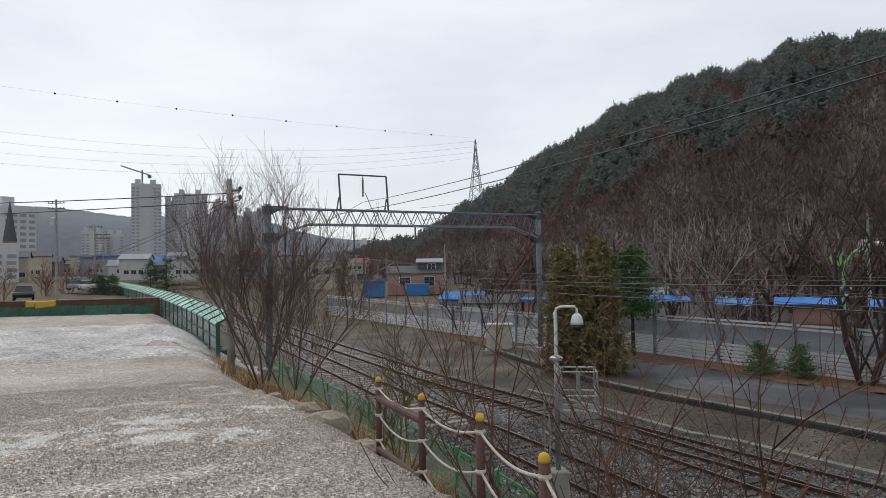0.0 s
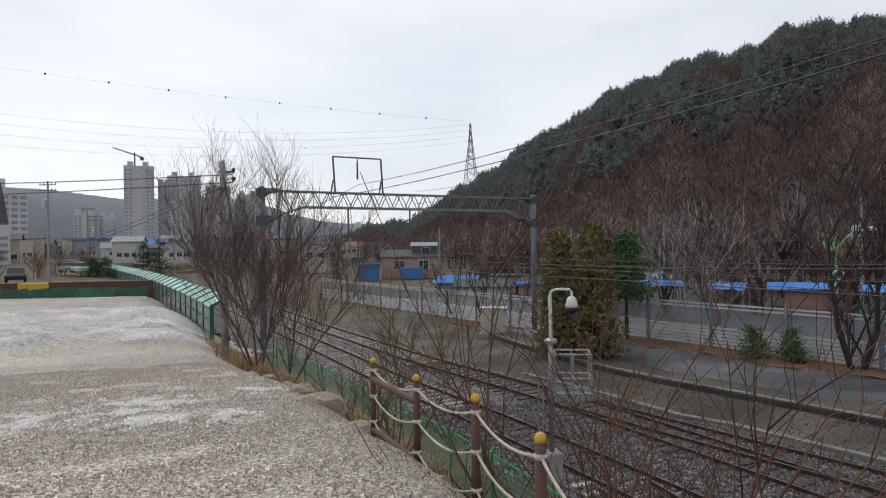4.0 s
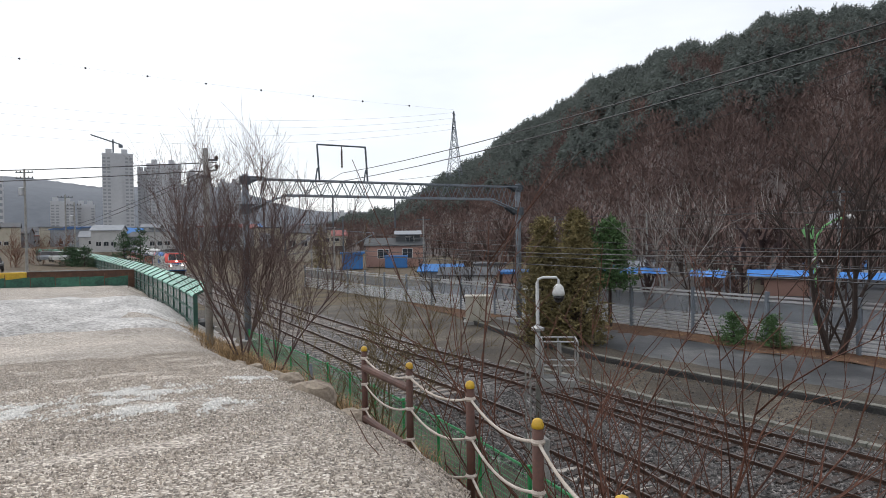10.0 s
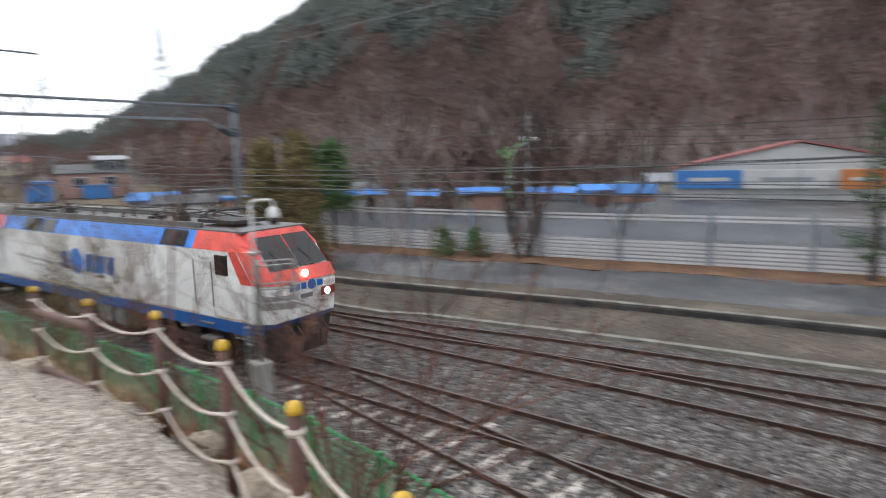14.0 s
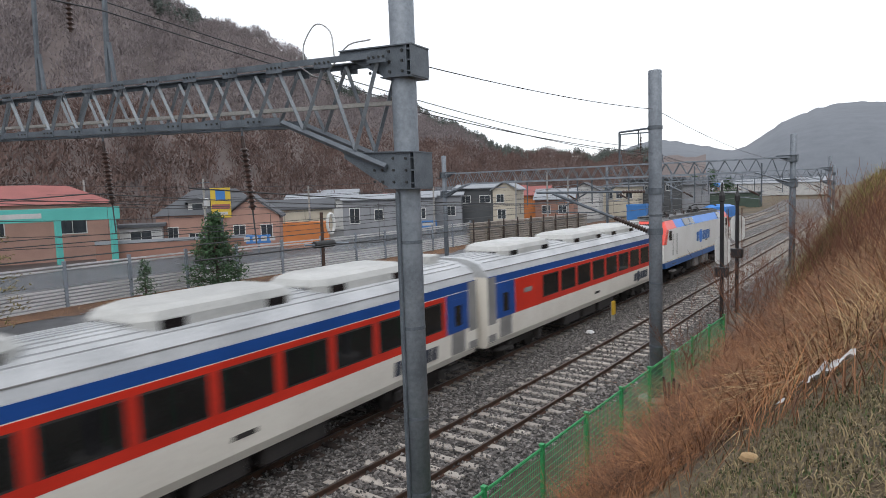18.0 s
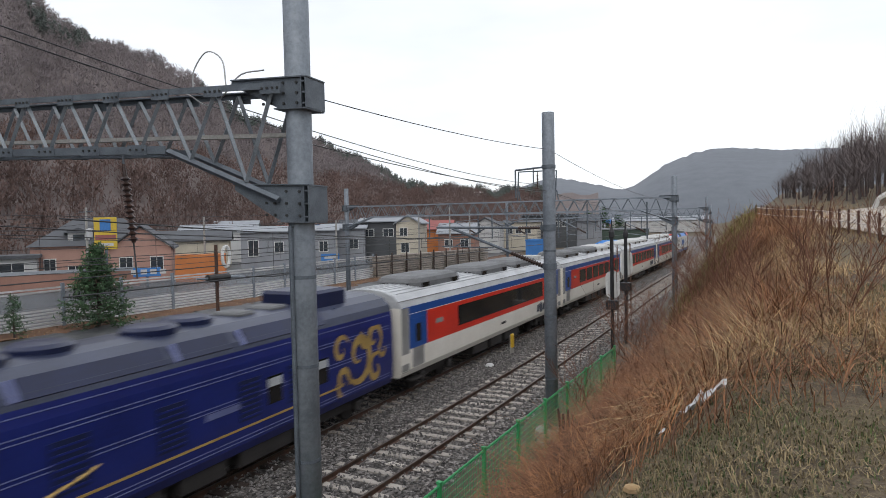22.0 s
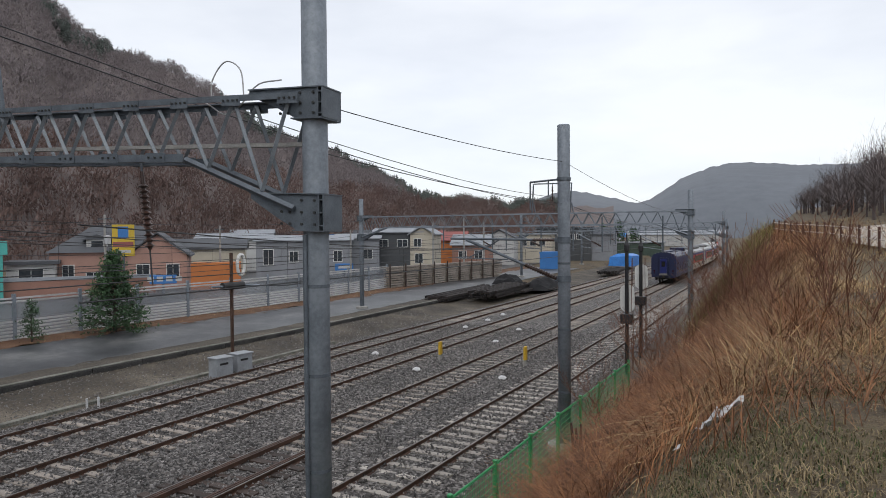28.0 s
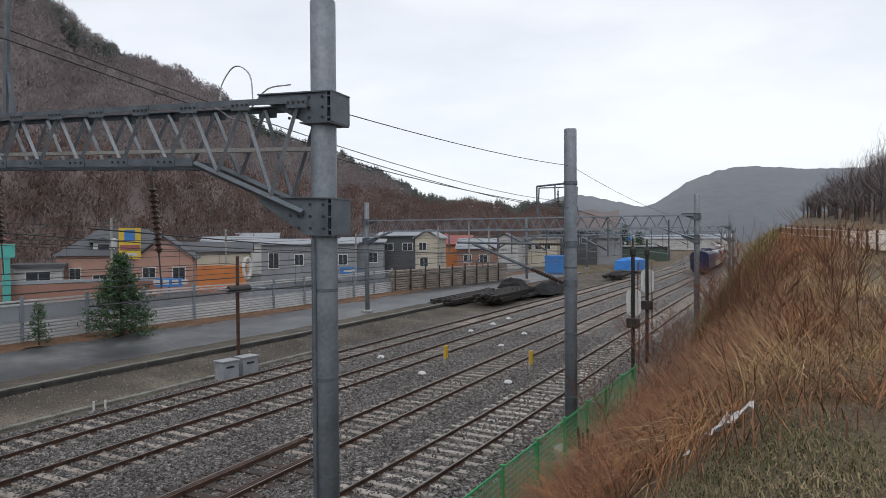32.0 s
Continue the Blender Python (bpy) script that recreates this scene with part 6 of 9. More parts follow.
for k, (x, y) in enumerate(((-36.5, 3.5), (-36.2, -1.0), (-35.5, -3.5), (-37.6, 7.5))):
    conifer("pine_sapling", (x, y, 0.3), 2.4 + 0.3 * (k % 3), 1.8, "small green pine by the slatted fence", M["pine_leaf"], 80 + k, 0.05, 500, 0.17, 0.8)


def blades(name, n, place, lo, hi, material, label, seed, wid=0.012, droop=0.55, category="grass"):
    """Long grass: bent blades joined into one mesh."""
    r = np.random.default_rng(seed)
    x, y = place(r, n)
    ok = np.isfinite(x)
    x, y = x[ok], y[ok]
    n = len(x)
    z = ground_z(x, y)
    ln, a = r.uniform(lo, hi, n), r.uniform(0, 2 * np.pi, n)
    dr = r.uniform(0.15, droop * 2, n)
    d = np.stack([np.cos(a), np.sin(a)], -1)
    w = np.stack([-d[:, 1], d[:, 0]], -1) * wid
    base = np.stack([x, y, z - 0.04], -1)
    mid = base + np.concatenate([d * (ln * dr * 0.35)[:, None], (ln * 0.55)[:, None]], 1)
    tip = base + np.concatenate([d * (ln * dr)[:, None], (ln * (0.95 - 0.45 * dr))[:, None]], 1)
    w3 = np.concatenate([w, np.zeros((n, 1))], 1)
    vs = np.stack([base - w3, base + w3, mid - w3 * 0.7, mid + w3 * 0.7, tip], 1).reshape(-1, 3)
    f = np.array([(0, 1, 3), (0, 3, 2), (2, 3, 4)])[None] + 5 * np.arange(n)[:, None, None]
    me = bpy.data.meshes.new(name)
    me.from_pydata(vs.tolist(), [], f.reshape(-1, 3).tolist())
    me.materials.append(material)
    return tagged(new(name, me), label, category, kind="stuff")


def bank_place(y0, y1, x0, x1, tuft=0.25, share=0.65):
    def f(r, n):
        k = max(1, n // 18)
        cy, cu = r.uniform(y0, y1, k), r.uniform(0, 1, k)
        i = r.integers(0, k, n)
        loose = r.uniform(0, 1, n) > share
        y = np.where(loose, r.uniform(y0, y1, n), cy[i] + r.normal(0, tuft, n))
        u = np.where(loose, r.uniform(0, 1, n), cu[i])
        x = toe_x(y) + x0 + (x1 - x0) * u + r.normal(0, tuft, n)
        return np.where(x > toe_x(y) + 0.15, x, np.nan), y
    return f


M["turf"] = mat("brown_turf", (0.25, 0.19, 0.105), (0.11, 0.09, 0.046), 0.9, 0, 0.8, 6, 0, rand=0.55, island=True)
M["scrub"] = mat("yellow_green_scrub", (0.25, 0.21, 0.07), (0.12, 0.105, 0.035), 0.9, 0, 0.5, 4, 0, rand=0.4, island=True)
blades("bank_russet_grass", 12000, bank_place(6, 58, 0.8, 7.0, 0.3, 0.75), 0.18, 0.6, M["russet"], "russet brown dead grass and stems on the bank", 21, 0.006, 0.8)
blades("bank_straw", 9000, bank_place(8, 62, 3.0, 10.0, 0.5, 0.8), 0.15, 0.5, M["straw"], "straw coloured dry grass on the bank", 22, 0.006, 0.9)
blades("bank_weeds", 46000, bank_place(1, 20, 3.4, 11.0, 0.4, 0.4), 0.02, 0.08, M["weed"], "short green weeds on the bank", 23, 0.006)
blades("bank_dead_grass", 80000, bank_place(1, 16, 2.8, 9.0, 0.35, 0.4), 0.03, 0.1, M["turf"], "flattened short straw on the bank", 29, 0.005, 0.9)
blades("bank_stalks", 2500, bank_place(8, 32, 1.2, 5.6, 0.4, 0.8), 0.35, 0.85, M["russet"], "matted russet stalks leaning on the bank", 30, 0.0045, 1.1)
blades("lot_edge_grass", 9000, bank_place(-36, -14, 0.3, 3.4), 0.4, 1.2, M["straw"], "tall straw coloured grass along the lot", 24, 0.009)
blades("fence_grass", 3200, bank_place(-14, 6, 0.3, 2.6), 0.25, 0.8, M["russet"], "brown dead grass below the rope fence", 25, 0.008)
blades("shrub_green", 9000, bank_place(32, 42, 0.9, 3.4, 0.35, 0.85), 0.8, 1.8, M["scrub"], "greenish leafy scrub at the edge of the bank", 26, 0.014)


def tangle(name, clumps, per, place, lo, hi, material, label, seed, wid=0.006, size=0.28, sweep=1.0):
    """Dead brush: clumps of long thin stalks that lean one way and arch back to the ground."""
    r = np.random.default_rng(seed)
    cx, cy = place(r, clumps)
    ok = np.isfinite(cx)
    cx, cy = cx[ok], cy[ok]
    i = np.repeat(np.arange(len(cx)), per)
    n = len(i)
    scale = r.uniform(0.55, 1.25, len(cx))[i]
    az = (np.pi + r.normal(0, sweep, len(cx)))[i] + r.normal(0, 0.55, n)
    ln = r.uniform(lo, hi, n) * scale / 4
    el = r.uniform(-0.1, 1.1, n)
    fall = r.uniform(0.1, 0.6, n)
    p = np.stack([cx[i] + r.normal(0, size, n), cy[i] + r.normal(0, size, n), np.zeros(n)], -1)
    p[:, 2] = ground_z(p[:, 0], p[:, 1]) - 0.02
    side = np.stack([-np.sin(az), np.cos(az), np.zeros(n)], -1) * wid
    rows = []
    for k in range(5):
        rows += [p - side * (1 - k * 0.2), p + side * (1 - k * 0.2)]
        p = p + np.stack([np.cos(az) * np.cos(el) * ln, np.sin(az) * np.cos(el) * ln, np.sin(el) * ln], -1)
        p[:, 2] = np.maximum(p[:, 2], ground_z(p[:, 0], p[:, 1]) + 0.03)
        el, az = el - fall, az + r.normal(0, 0.18, n)
    vs = np.stack(rows, 1).reshape(-1, 3)
    f = np.array([(2 * k, 2 * k + 1, 2 * k + 3, 2 * k + 2) for k in range(4)])[None] + 10 * np.arange(n)[:, None, None]
    me = bpy.data.meshes.new(name)
    me.from_pydata(vs.tolist(), [], f.reshape(-1, 4).tolist())
    me.materials.append(material)
    return tagged(new(name, me), label, "brush", kind="stuff")


M["rust_brush"] = mat("rust_brush", (0.34, 0.155, 0.065), (0.10, 0.045, 0.025), 0.9, 0, 0.5, 3, 0, rand=0.7, island=True)
M["pale_straw"] = mat("pale_straw", (0.52, 0.37, 0.19), (0.26, 0.17, 0.085), 0.9, 0, 0.4, 4, 0, rand=0.5, island=True)
tangle("bank_brush", 1400, 36, bank_place(7, 46, 1.1, 5.6, 0.6, 0.75), 0.6, 1.45, M["rust_brush"], "tangled rust brown dead brush on the bank", 41, sweep=2.2)
tangle("bank_brush", 420, 38, bank_place(9, 24, 0.8, 3.0, 0.4, 0.6), 0.6, 1.5, M["rust_brush"], "matted orange brown brush by the green fence", 42, sweep=1.6)
tangle("bank_straw_tufts", 380, 38, bank_place(9, 44, 4.0, 7.5, 0.6, 0.75), 0.5, 1.3, M["pale_straw"], "pale straw tufts lying over the bank", 43, 0.0055, sweep=1.8)


def verge_place(r, n):
    y = r.uniform(-58, 60, n)
    return fence_x(y) + r.uniform(0.1, 2.8, n), y


blades("verge_grass", 7000, verge_place, 0.08, 0.3, M["straw"], "short dry grass on the brown verge", 27, 0.012)


def yard_place(r, n):
    y = r.uniform(-40, 40, n)
    k = kerb_x(y)
    return np.where(r.uniform(0, 1, n) < 0.35, k - r.uniform(0.3, 1.8, n), k + r.uniform(0.2, 3.0, n)), y


blades("yard_weeds", 6000, yard_place, 0.05, 0.16, M["weed"], "sparse green weeds in the damp dirt", 28, 0.012)

# ---- fences, lot and yard things ----
M["brown_post"] = mat("brown_painted_post", (0.11, 0.045, 0.03), (0.06, 0.028, 0.02), 0.6, 0, 4, 30, 0.15)
M["yellow"] = mat("yellow_paint", (0.62, 0.40, 0.03), (0.48, 0.28, 0.025), 0.5, 0, 4, 30, 0.1)
M["rope"] = mat("white_rope", (0.58, 0.52, 0.46), (0.42, 0.35, 0.29), 0.9, 0, 6, 120, 0.3)
M["rock"] = mat("pale_rock", (0.36, 0.30, 0.23), (0.15, 0.115, 0.085), 0.85, 0, 3, 14, 0.6)
M["barrier_green"] = mat("barrier_green", (0.045, 0.17, 0.125), (0.025, 0.095, 0.075), 0.5, 0, 1, 10, 0.05, rand=0.2)
M["post_green"] = mat("post_dark_green", (0.03, 0.10, 0.075), (0.02, 0.07, 0.05), 0.5, 0, 1, 10, 0.05)
M["hood_green"] = mat("hood_pale_green", (0.27, 0.54, 0.41), (0.15, 0.36, 0.27), 0.35, 0, 0.8, 6, 0.05, rand=0.3)
M["barrier_pane"] = mat("barrier_pane", (0.30, 0.34, 0.33), (0.18, 0.21, 0.21), 0.2, 0, 1, 8, 0.02)
M["beige"] = mat("beige_cabinet", (0.50, 0.47, 0.40), (0.36, 0.33, 0.27), 0.6, 0, 2, 18, 0.08)
M["grey_cab"] = mat("grey_cabinet", (0.33, 0.35, 0.37), (0.23, 0.245, 0.26), 0.5, 0.1, 2, 18, 0.06)
M["alu"] = mat("aluminium_rail", (0.42, 0.42, 0.41), (0.28, 0.28, 0.27), 0.4, 0.5, 3, 30, 0.05)
M["white_paint"] = mat("white_paint", (0.66, 0.66, 0.64), (0.50, 0.50, 0.48), 0.5, 0, 2, 18, 0.05)
M["black"] = mat("black_paint", (0.02, 0.02, 0.022), (0.012, 0.012, 0.013), 0.45, 0, 3, 20, 0.05)
M["rusty"] = mat("rusty_steel", (0.15, 0.075, 0.045), (0.07, 0.04, 0.03), 0.8, 0.1, 2, 16, 0.3)
M["litter"] = mat("white_litter", (0.62, 0.62, 0.62), (0.45, 0.45, 0.45), 0.6, 0, 3, 20, 0.2)
M["panel"] = mat("smoky_panel", (0.36, 0.39, 0.42), (0.22, 0.245, 0.27), 0.15, 0, 0.15, 3, 0.03)
M["net"] = mat("green_net", (0.045, 0.15, 0.10), (0.02, 0.06, 0.045), 0.8, 0, 1, 6, 0.1, rand=0.3)

M["panel"].node_tree.nodes["Principled BSDF"].inputs["Alpha"].default_value = 0.36

# slatted noise fence along the road
sf = thing("slatted_fence", (0, 0, 0), "white slatted fence with smoky panels and steel posts", "fence", kind="structure")
fy = list(np.arange(-84, 64, 4.0))
for y in fy:
    x = float(fence_x(y))
    z = float(ground_z(x + 0.4, y))
    part("post", Geo().box(x - 0.09, x + 0.09, y - 0.09, y + 0.09, z - 0.3, z + 2.75), M["steel"], sf, "grey steel post")
for y in fy[:-1]:
    a, b = Vector((float(fence_x(y)), y, 0)), Vector((float(fence_x(y + 4)), y + 4, 0))
    z = float(ground_z(a.x + 0.4, y + 2))
    m = Matrix.Translation((a.x, a.y, z)) @ Euler((0, 0, math.atan2(b.y - a.y, b.x - a.x))).to_matrix().to_4x4()
    l = (b - a).length
    for k in range(6):
        part("slat", Geo().box(0.1, l - 0.1, -0.03, 0.03, 0.08 + k * 0.2, 0.19 + k * 0.2, m), M["slat"], sf)
    part("panel", Geo().box(0.1, l - 0.1, -0.012, 0.012, 1.3, 2.2, m), M["panel"], sf, "smoky translucent panel")
    for k in range(2):
        part("slat", Geo().box(0.1, l - 0.1, -0.03, 0.03, 2.24 + k * 0.2, 2.34 + k * 0.2, m), M["slat"], sf)

# green mesh fence at the foot of the bank
gf = thing("green_mesh_fence", (0, 0, 0), "bright green welded mesh fence along the siding", "fence", kind="structure")


def green_at(y):
    x = float(toe_x(y)) - 0.05
    return Vector((x, y, -0.25))


gy = list(np.arange(-34, 25, 2.0))
for y in gy:
    p = green_at(y)
    part("post", Geo().box(p.x - 0.035, p.x + 0.035, y - 0.035, y + 0.035, -0.4, 1.42).box(p.x - 0.045, p.x + 0.045, y - 0.045, y + 0.045, 1.42, 1.45), M["green_wire"], gf, "green square post")
for y in gy[:-1]:
    a, b = green_at(y), green_at(y + 2)
    g = Geo()
    for k in range(11):
        z = 0.05 + k * 0.135
        g.tube(a + Vector((0, 0, z + 0.18)), b + Vector((0, 0, z + 0.18)), 0.011 if k in (0, 10) else 0.006, n=3, cap=False)
    for k in range(1, 26):
        c = a.lerp(b, k / 26)
        g.tube(c + Vector((0, 0, 0.2)), c + Vector((0, 0, 1.6)), 0.0045, n=3, cap=False)
    part("mesh_panel", g, M["green_wire"], gf, "green welded wire panel")
    part("top_rail", Geo().tube(a + Vector((0, 0, 1.62)), b + Vector((0, 0, 1.62)), 0.02, n=5), M["green_wire"], gf)


# gravel lot
def lot_left(y):
    y = np.asarray(y, float)
    return np.interp(y, [-60, -36, -28, -20, -14, -9, -4, 0, 3], [9.0, 4.6, 2.6, 0.9, -0.3, -1.2, -1.9, -1.9, -1.7])


def pile(x, y):
    d = np.hypot(x, y)
    m = smooth(26.5, 31, d) * smooth(58, 48, d)
    return m * (0.28 + 0.35 * np.abs(rough_z(x, y, 2.6, 1.0)) + 0.16 * np.abs(rough_z(x, y, 0.7, 1.0)))


lot_ys = np.r_[np.arange(-62, -26, 0.7), np.arange(-26, -0.2, 0.35)]
strip("gravel_lot", lot_left, lambda y: 34 + 0 * np.asarray(y, float), lot_ys, 90, lambda x, y: ground_z(x, y) + 0.1 + pile(x, y) * 0.7 - 0.12 * smooth(0.5, 0, x - lot_left(y)), M["gravel"], "grey gravel lot sloping down from the camera", "gravel lot", 0.05, 0.7)


def patch(name, cx, cy, rx, ry, lift, label, seed, rz=0.0, high=0.06):
    """A ragged spread of white gravel."""
    n, rings = 48, 7
    vs, fs = [], []
    for i in range(rings + 1):
        for k in range(n):
            a = 2 * math.pi * k / n
            q = i / rings * (1 + 0.45 * noise.noise((math.cos(a) * 1.6 + seed, math.sin(a) * 1.6, 0.5)) + 0.2 * noise.noise((math.cos(a) * 5, math.sin(a) * 5, seed)))
            u, v = rx * q * math.cos(a), ry * q * math.sin(a)
            c, s = math.cos(radians(rz)), math.sin(radians(rz))
            x, y = cx + u * c - v * s, cy + u * s + v * c
            z = float(ground_z(x, y)) + lift + float(pile(np.array(x), np.array(y))) * 0.7 + high * (1 - i / rings) + (noise.noise((x * 3, y * 3, seed)) * 0.03 if i < rings else -0.08)
            vs.append((x, y, z))
    for i in range(rings):
        for k in range(n):
            a, b = i * n + k, i * n + (k + 1) % n
            fs.append((a, b, b + n, a + n))
    return tagged(part(name, Geo().add(vs, fs), M["white_gravel"], None, smooth=True), label, "gravel", kind="structure")


patch("white_gravel_spread", 9.5, -32, 6.4, 3.0, 0.16, "white crushed stone spread over the lot", 1.0, 8, 0.25)
patch("white_gravel_spread", 17.0, -40, 9.0, 8.0, 0.2, "white crushed stone heap at the end of the lot", 2.0, 10, 0.5)
patch("white_gravel_spread", 8.5, -42, 6.0, 6.0, 0.2, "white crushed stone heap by the green barrier", 3.0, 0, 0.5)

M["edge_earth"] = gravelly("edge_earth", 0.06, [(0.15, (0.06, 0.05, 0.038)), (0.4, (0.17, 0.14, 0.105)), (0.62, (0.28, 0.235, 0.18)), (0.88, (0.50, 0.45, 0.37))], 0.9, (0.6, 1.2), 0.85, 0.9, 0.04)
strip("earth_edge", lambda y: lot_left(y) - 1.7, lambda y: lot_left(y) + 0.25, np.arange(-17, 0.6, 0.3), 14, lambda x, y: ground_z(x, y) + 0.06, M["edge_earth"], "stony pale earth falling from the lot to the fence", "earth", 0.08, 0.35)

# loose pebbles of the lot, white ones in drifts
r6 = np.random.default_rng(31)


def pebbles(name, xy, lo, hi, material, label, seed):
    r = np.random.default_rng(seed)
    n = len(xy)
    t = base_dirs[None] * r.uniform(lo, hi, n)[:, None, None] * r.uniform(0.7, 1.35, (n, 5, 1))
    a = r.uniform(0, 2 * np.pi, n)
    c, s = np.cos(a)[:, None], np.sin(a)[:, None]
    z = ground_z(xy[:, 0], xy[:, 1]) + 0.115 + pile(xy[:, 0], xy[:, 1]) * 0.7
    v = np.stack([t[..., 0] * c - t[..., 1] * s, t[..., 0] * s + t[..., 1] * c, t[..., 2]], -1) + np.stack([xy[:, 0], xy[:, 1], z], -1)[:, None]
    f = (tri[None] + 5 * np.arange(n)[:, None, None]).reshape(-1, 3)
    me = bpy.data.meshes.new(name)
    me.from_pydata(v.reshape(-1, 3).tolist(), [], f.tolist())
    me.materials.append(material)
    return tagged(new(name, me), label, "gravel", kind="stuff")


def lot_xy(n, d0, d1, seed, a0=164, a1=208):
    r = np.random.default_rng(seed)
    d, a = np.sqrt(r.uniform(d0**2, d1**2, n)), np.radians(r.uniform(a0, a1, n))
    xy = np.stack([-np.sin(a) * d, np.cos(a) * d], -1)
    return xy[xy[:, 0] > lot_left(xy[:, 1]) + 0.1]


M["pebble"] = mat("lot_pebble", (0.60, 0.53, 0.45), (0.30, 0.26, 0.22), 0.75, 0, 6, 40, 0.1, rand=0.45, island=True)
M["white_pebble"] = mat("white_pebble", (0.86, 0.84, 0.80), (0.66, 0.64, 0.60), 0.75, 0, 6, 40, 0.1, rand=0.25, island=True)
pebbles("lot_pebbles", lot_xy(90000, 3.2, 20, 33), 0.006, 0.017, M["pebble"], "small grey pebbles on the gravel lot", 34)
drift = []
for cx, cy, sx_, sy_, k in ((3.9, -9.8, 0.33, 0.3, 700), (4.6, -9.2, 0.35, 0.3, 500), (2.3, -11.2, 0.32, 0.22, 650), (1.55, -9.3, 0.4, 0.22, 750), (0.8, -12.0, 0.2, 0.2, 300), (2.5, -10.2, 0.3, 0.12, 160)):
    q = np.stack([cx + r6.normal(0, sx_ * 1.3, k * 5), cy + r6.normal(0, sy_ * 1.3, k * 5)], -1)
    drift.append(q[[noise.noise((u * 2.6, v * 2.6, 4.0)) > r6.uniform(-0.15, 0.25) for u, v in q]])
pebbles("white_pebbles", np.concatenate(drift), 0.012, 0.03, M["white_pebble"], "drifts of white pebbles on the gravel lot", 35)

# rope fence at the edge of the lot
rope = thing("rope_fence", (0, 0, 0), "brown posts with yellow caps joined by white ropes", "fence")
posts = [(-0.99, -8.54, 4.68), (-1.29, -6.88, 4.76), (-1.56, -5.42, 4.86), (-1.64, -4.05, 4.9), (-1.56, -2.79, 4.88), (-1.5, -1.75, 4.86)]
for x, y, z in posts:
    part("post", Geo().lathe([(0.04, -1.35), (0.04, -0.06)], (x, y, z), 12), M["brown_post"], rope, "brown painted post", True)
    part("cap", Geo().lathe([(0.043, -0.075), (0.043, -0.05), (0.032, -0.02), (0.008, -0.008)], (x, y, z), 12), M["yellow"], rope, "yellow dome cap", True)
for (x0, y0, z0), (x1, y1, z1) in zip(posts[:-1], posts[1:]):
    for drop, sag in ((0.17, 0.1), (0.52, 0.13), (0.86, 0.16)):
        pts = [Vector((x0 + (x1 - x0) * k / 10, y0 + (y1 - y0) * k / 10, z0 + (z1 - z0) * k / 10 - drop - sag * 4 * (k / 10) * (1 - k / 10))) for k in range(11)]
        part("rope", Geo().line(pts, 0.0125, 6), M["rope"], rope, "white twisted rope", True)
for x, y, z in posts:
    for dz in (0.17, 0.52, 0.86):
        part("rope_knot", Geo().lathe([(0.041, -dz - 0.02), (0.053, -dz), (0.041, -dz + 0.02)], (x, y, z), 10), M["rope"], rope)
for dz in (0.3, 0.98):
    a, b = Vector(posts[0]), Vector(posts[1])
    part("cross_log", Geo().tube(a - Vector((0, 0, dz)), b - Vector((0, 0, dz)), 0.05, n=10), M["brown_post"], rope, "brown cross log")


def rock(at, sx_, sy_, sz_, seed, label="pale boulder at the edge of the lot"):
    g = Geo()
    n, m_ = 10, 6
    vs = []
    for i in range(m_ + 1):
        for k in range(n):
            a, b = 2 * math.pi * k / n, math.pi * i / m_
            q = 1 + 0.35 * noise.noise((math.cos(a) * 1.4 * math.sin(b) + seed, math.sin(a) * 1.4 * math.sin(b), math.cos(b) * 1.4))
            vs.append((sx_ * q * math.cos(a) * math.sin(b), sy_ * q * math.sin(a) * math.sin(b), sz_ * q * math.cos(b)))
    g.add(vs, [(i * n + k, i * n + (k + 1) % n, (i + 1) * n + (k + 1) % n, (i + 1) * n + k) for i in range(m_) for k in range(n)])
    ob = part("boulder", g, M["rock"])
    ob.matrix_basis = pose(*at, random.uniform(-15, 15), random.uniform(-15, 15), random.uniform(0, 360))
    return tagged(ob, label, "rock", "boulders along the lot")


for k, (x, y, s) in enumerate(((-0.7, -10.6, 0.55), (-0.3, -12.0, 0.45), (-1.2, -9.6, 0.4), (-0.1, -13.4, 0.35), (-1.9, -7.4, 0.45), (-2.2, -5.9, 0.5), (-2.3, -4.6, 0.55), (-1.7, -8.3, 0.4), (0.5, -15.2, 0.3), (-2.35, -3.4, 0.5), (-0.9, -11.6, 0.3), (-2.6, -5.2, 0.35), (-2.4, -6.7, 0.3), (-2.7, -4.0, 0.4), (-2.5, -2.4, 0.4), (-0.2, -14.4, 0.3), (0.9, -16.5, 0.3))):
    s *= 0.8 if y > -8 else 1.15
    x += 0.3
    rock((x, y, float(ground_z(x, y)) + s * 0.12), s * 0.72, s * 0.55, s * 0.42, k * 3.1)
post_g = thing("thin_stake", (-0.55, -15.5, 1.4), "thin grey steel stake by the tracks", "stake")
part("shaft", Geo().tube((0, 0, -0.2), (0.03, 0, 1.7), 0.04, n=8), M["steel"], post_g)

# pole at the corner of the lot
lp = thing("utility_pole", (3.35, -29.6, 1.7), "grey concrete utility pole with cable bracket", "utility pole", "utility poles")
part("shaft", Geo().tube((0, 0, -0.3), (0, 0, 8.4), 0.17, 0.12, 14), M["concrete"], lp, "", True)
part("bracket", Geo().box(-0.5, 0.15, -0.04, 0.04, 7.85, 7.95), M["steel_dark"], lp)
part("collar", Geo().box(-0.2, 0.2, -0.2, 0.2, 7.1, 7.2), M["steel_dark"], lp)
for z in (7.9, 7.5):
    part("insulator", Geo().lathe([(0.03, 0), (0.08, 0.05), (0.08, 0.15), (0.03, 0.2)], (-0.45, 0, z), 8), M["insulator"], lp)
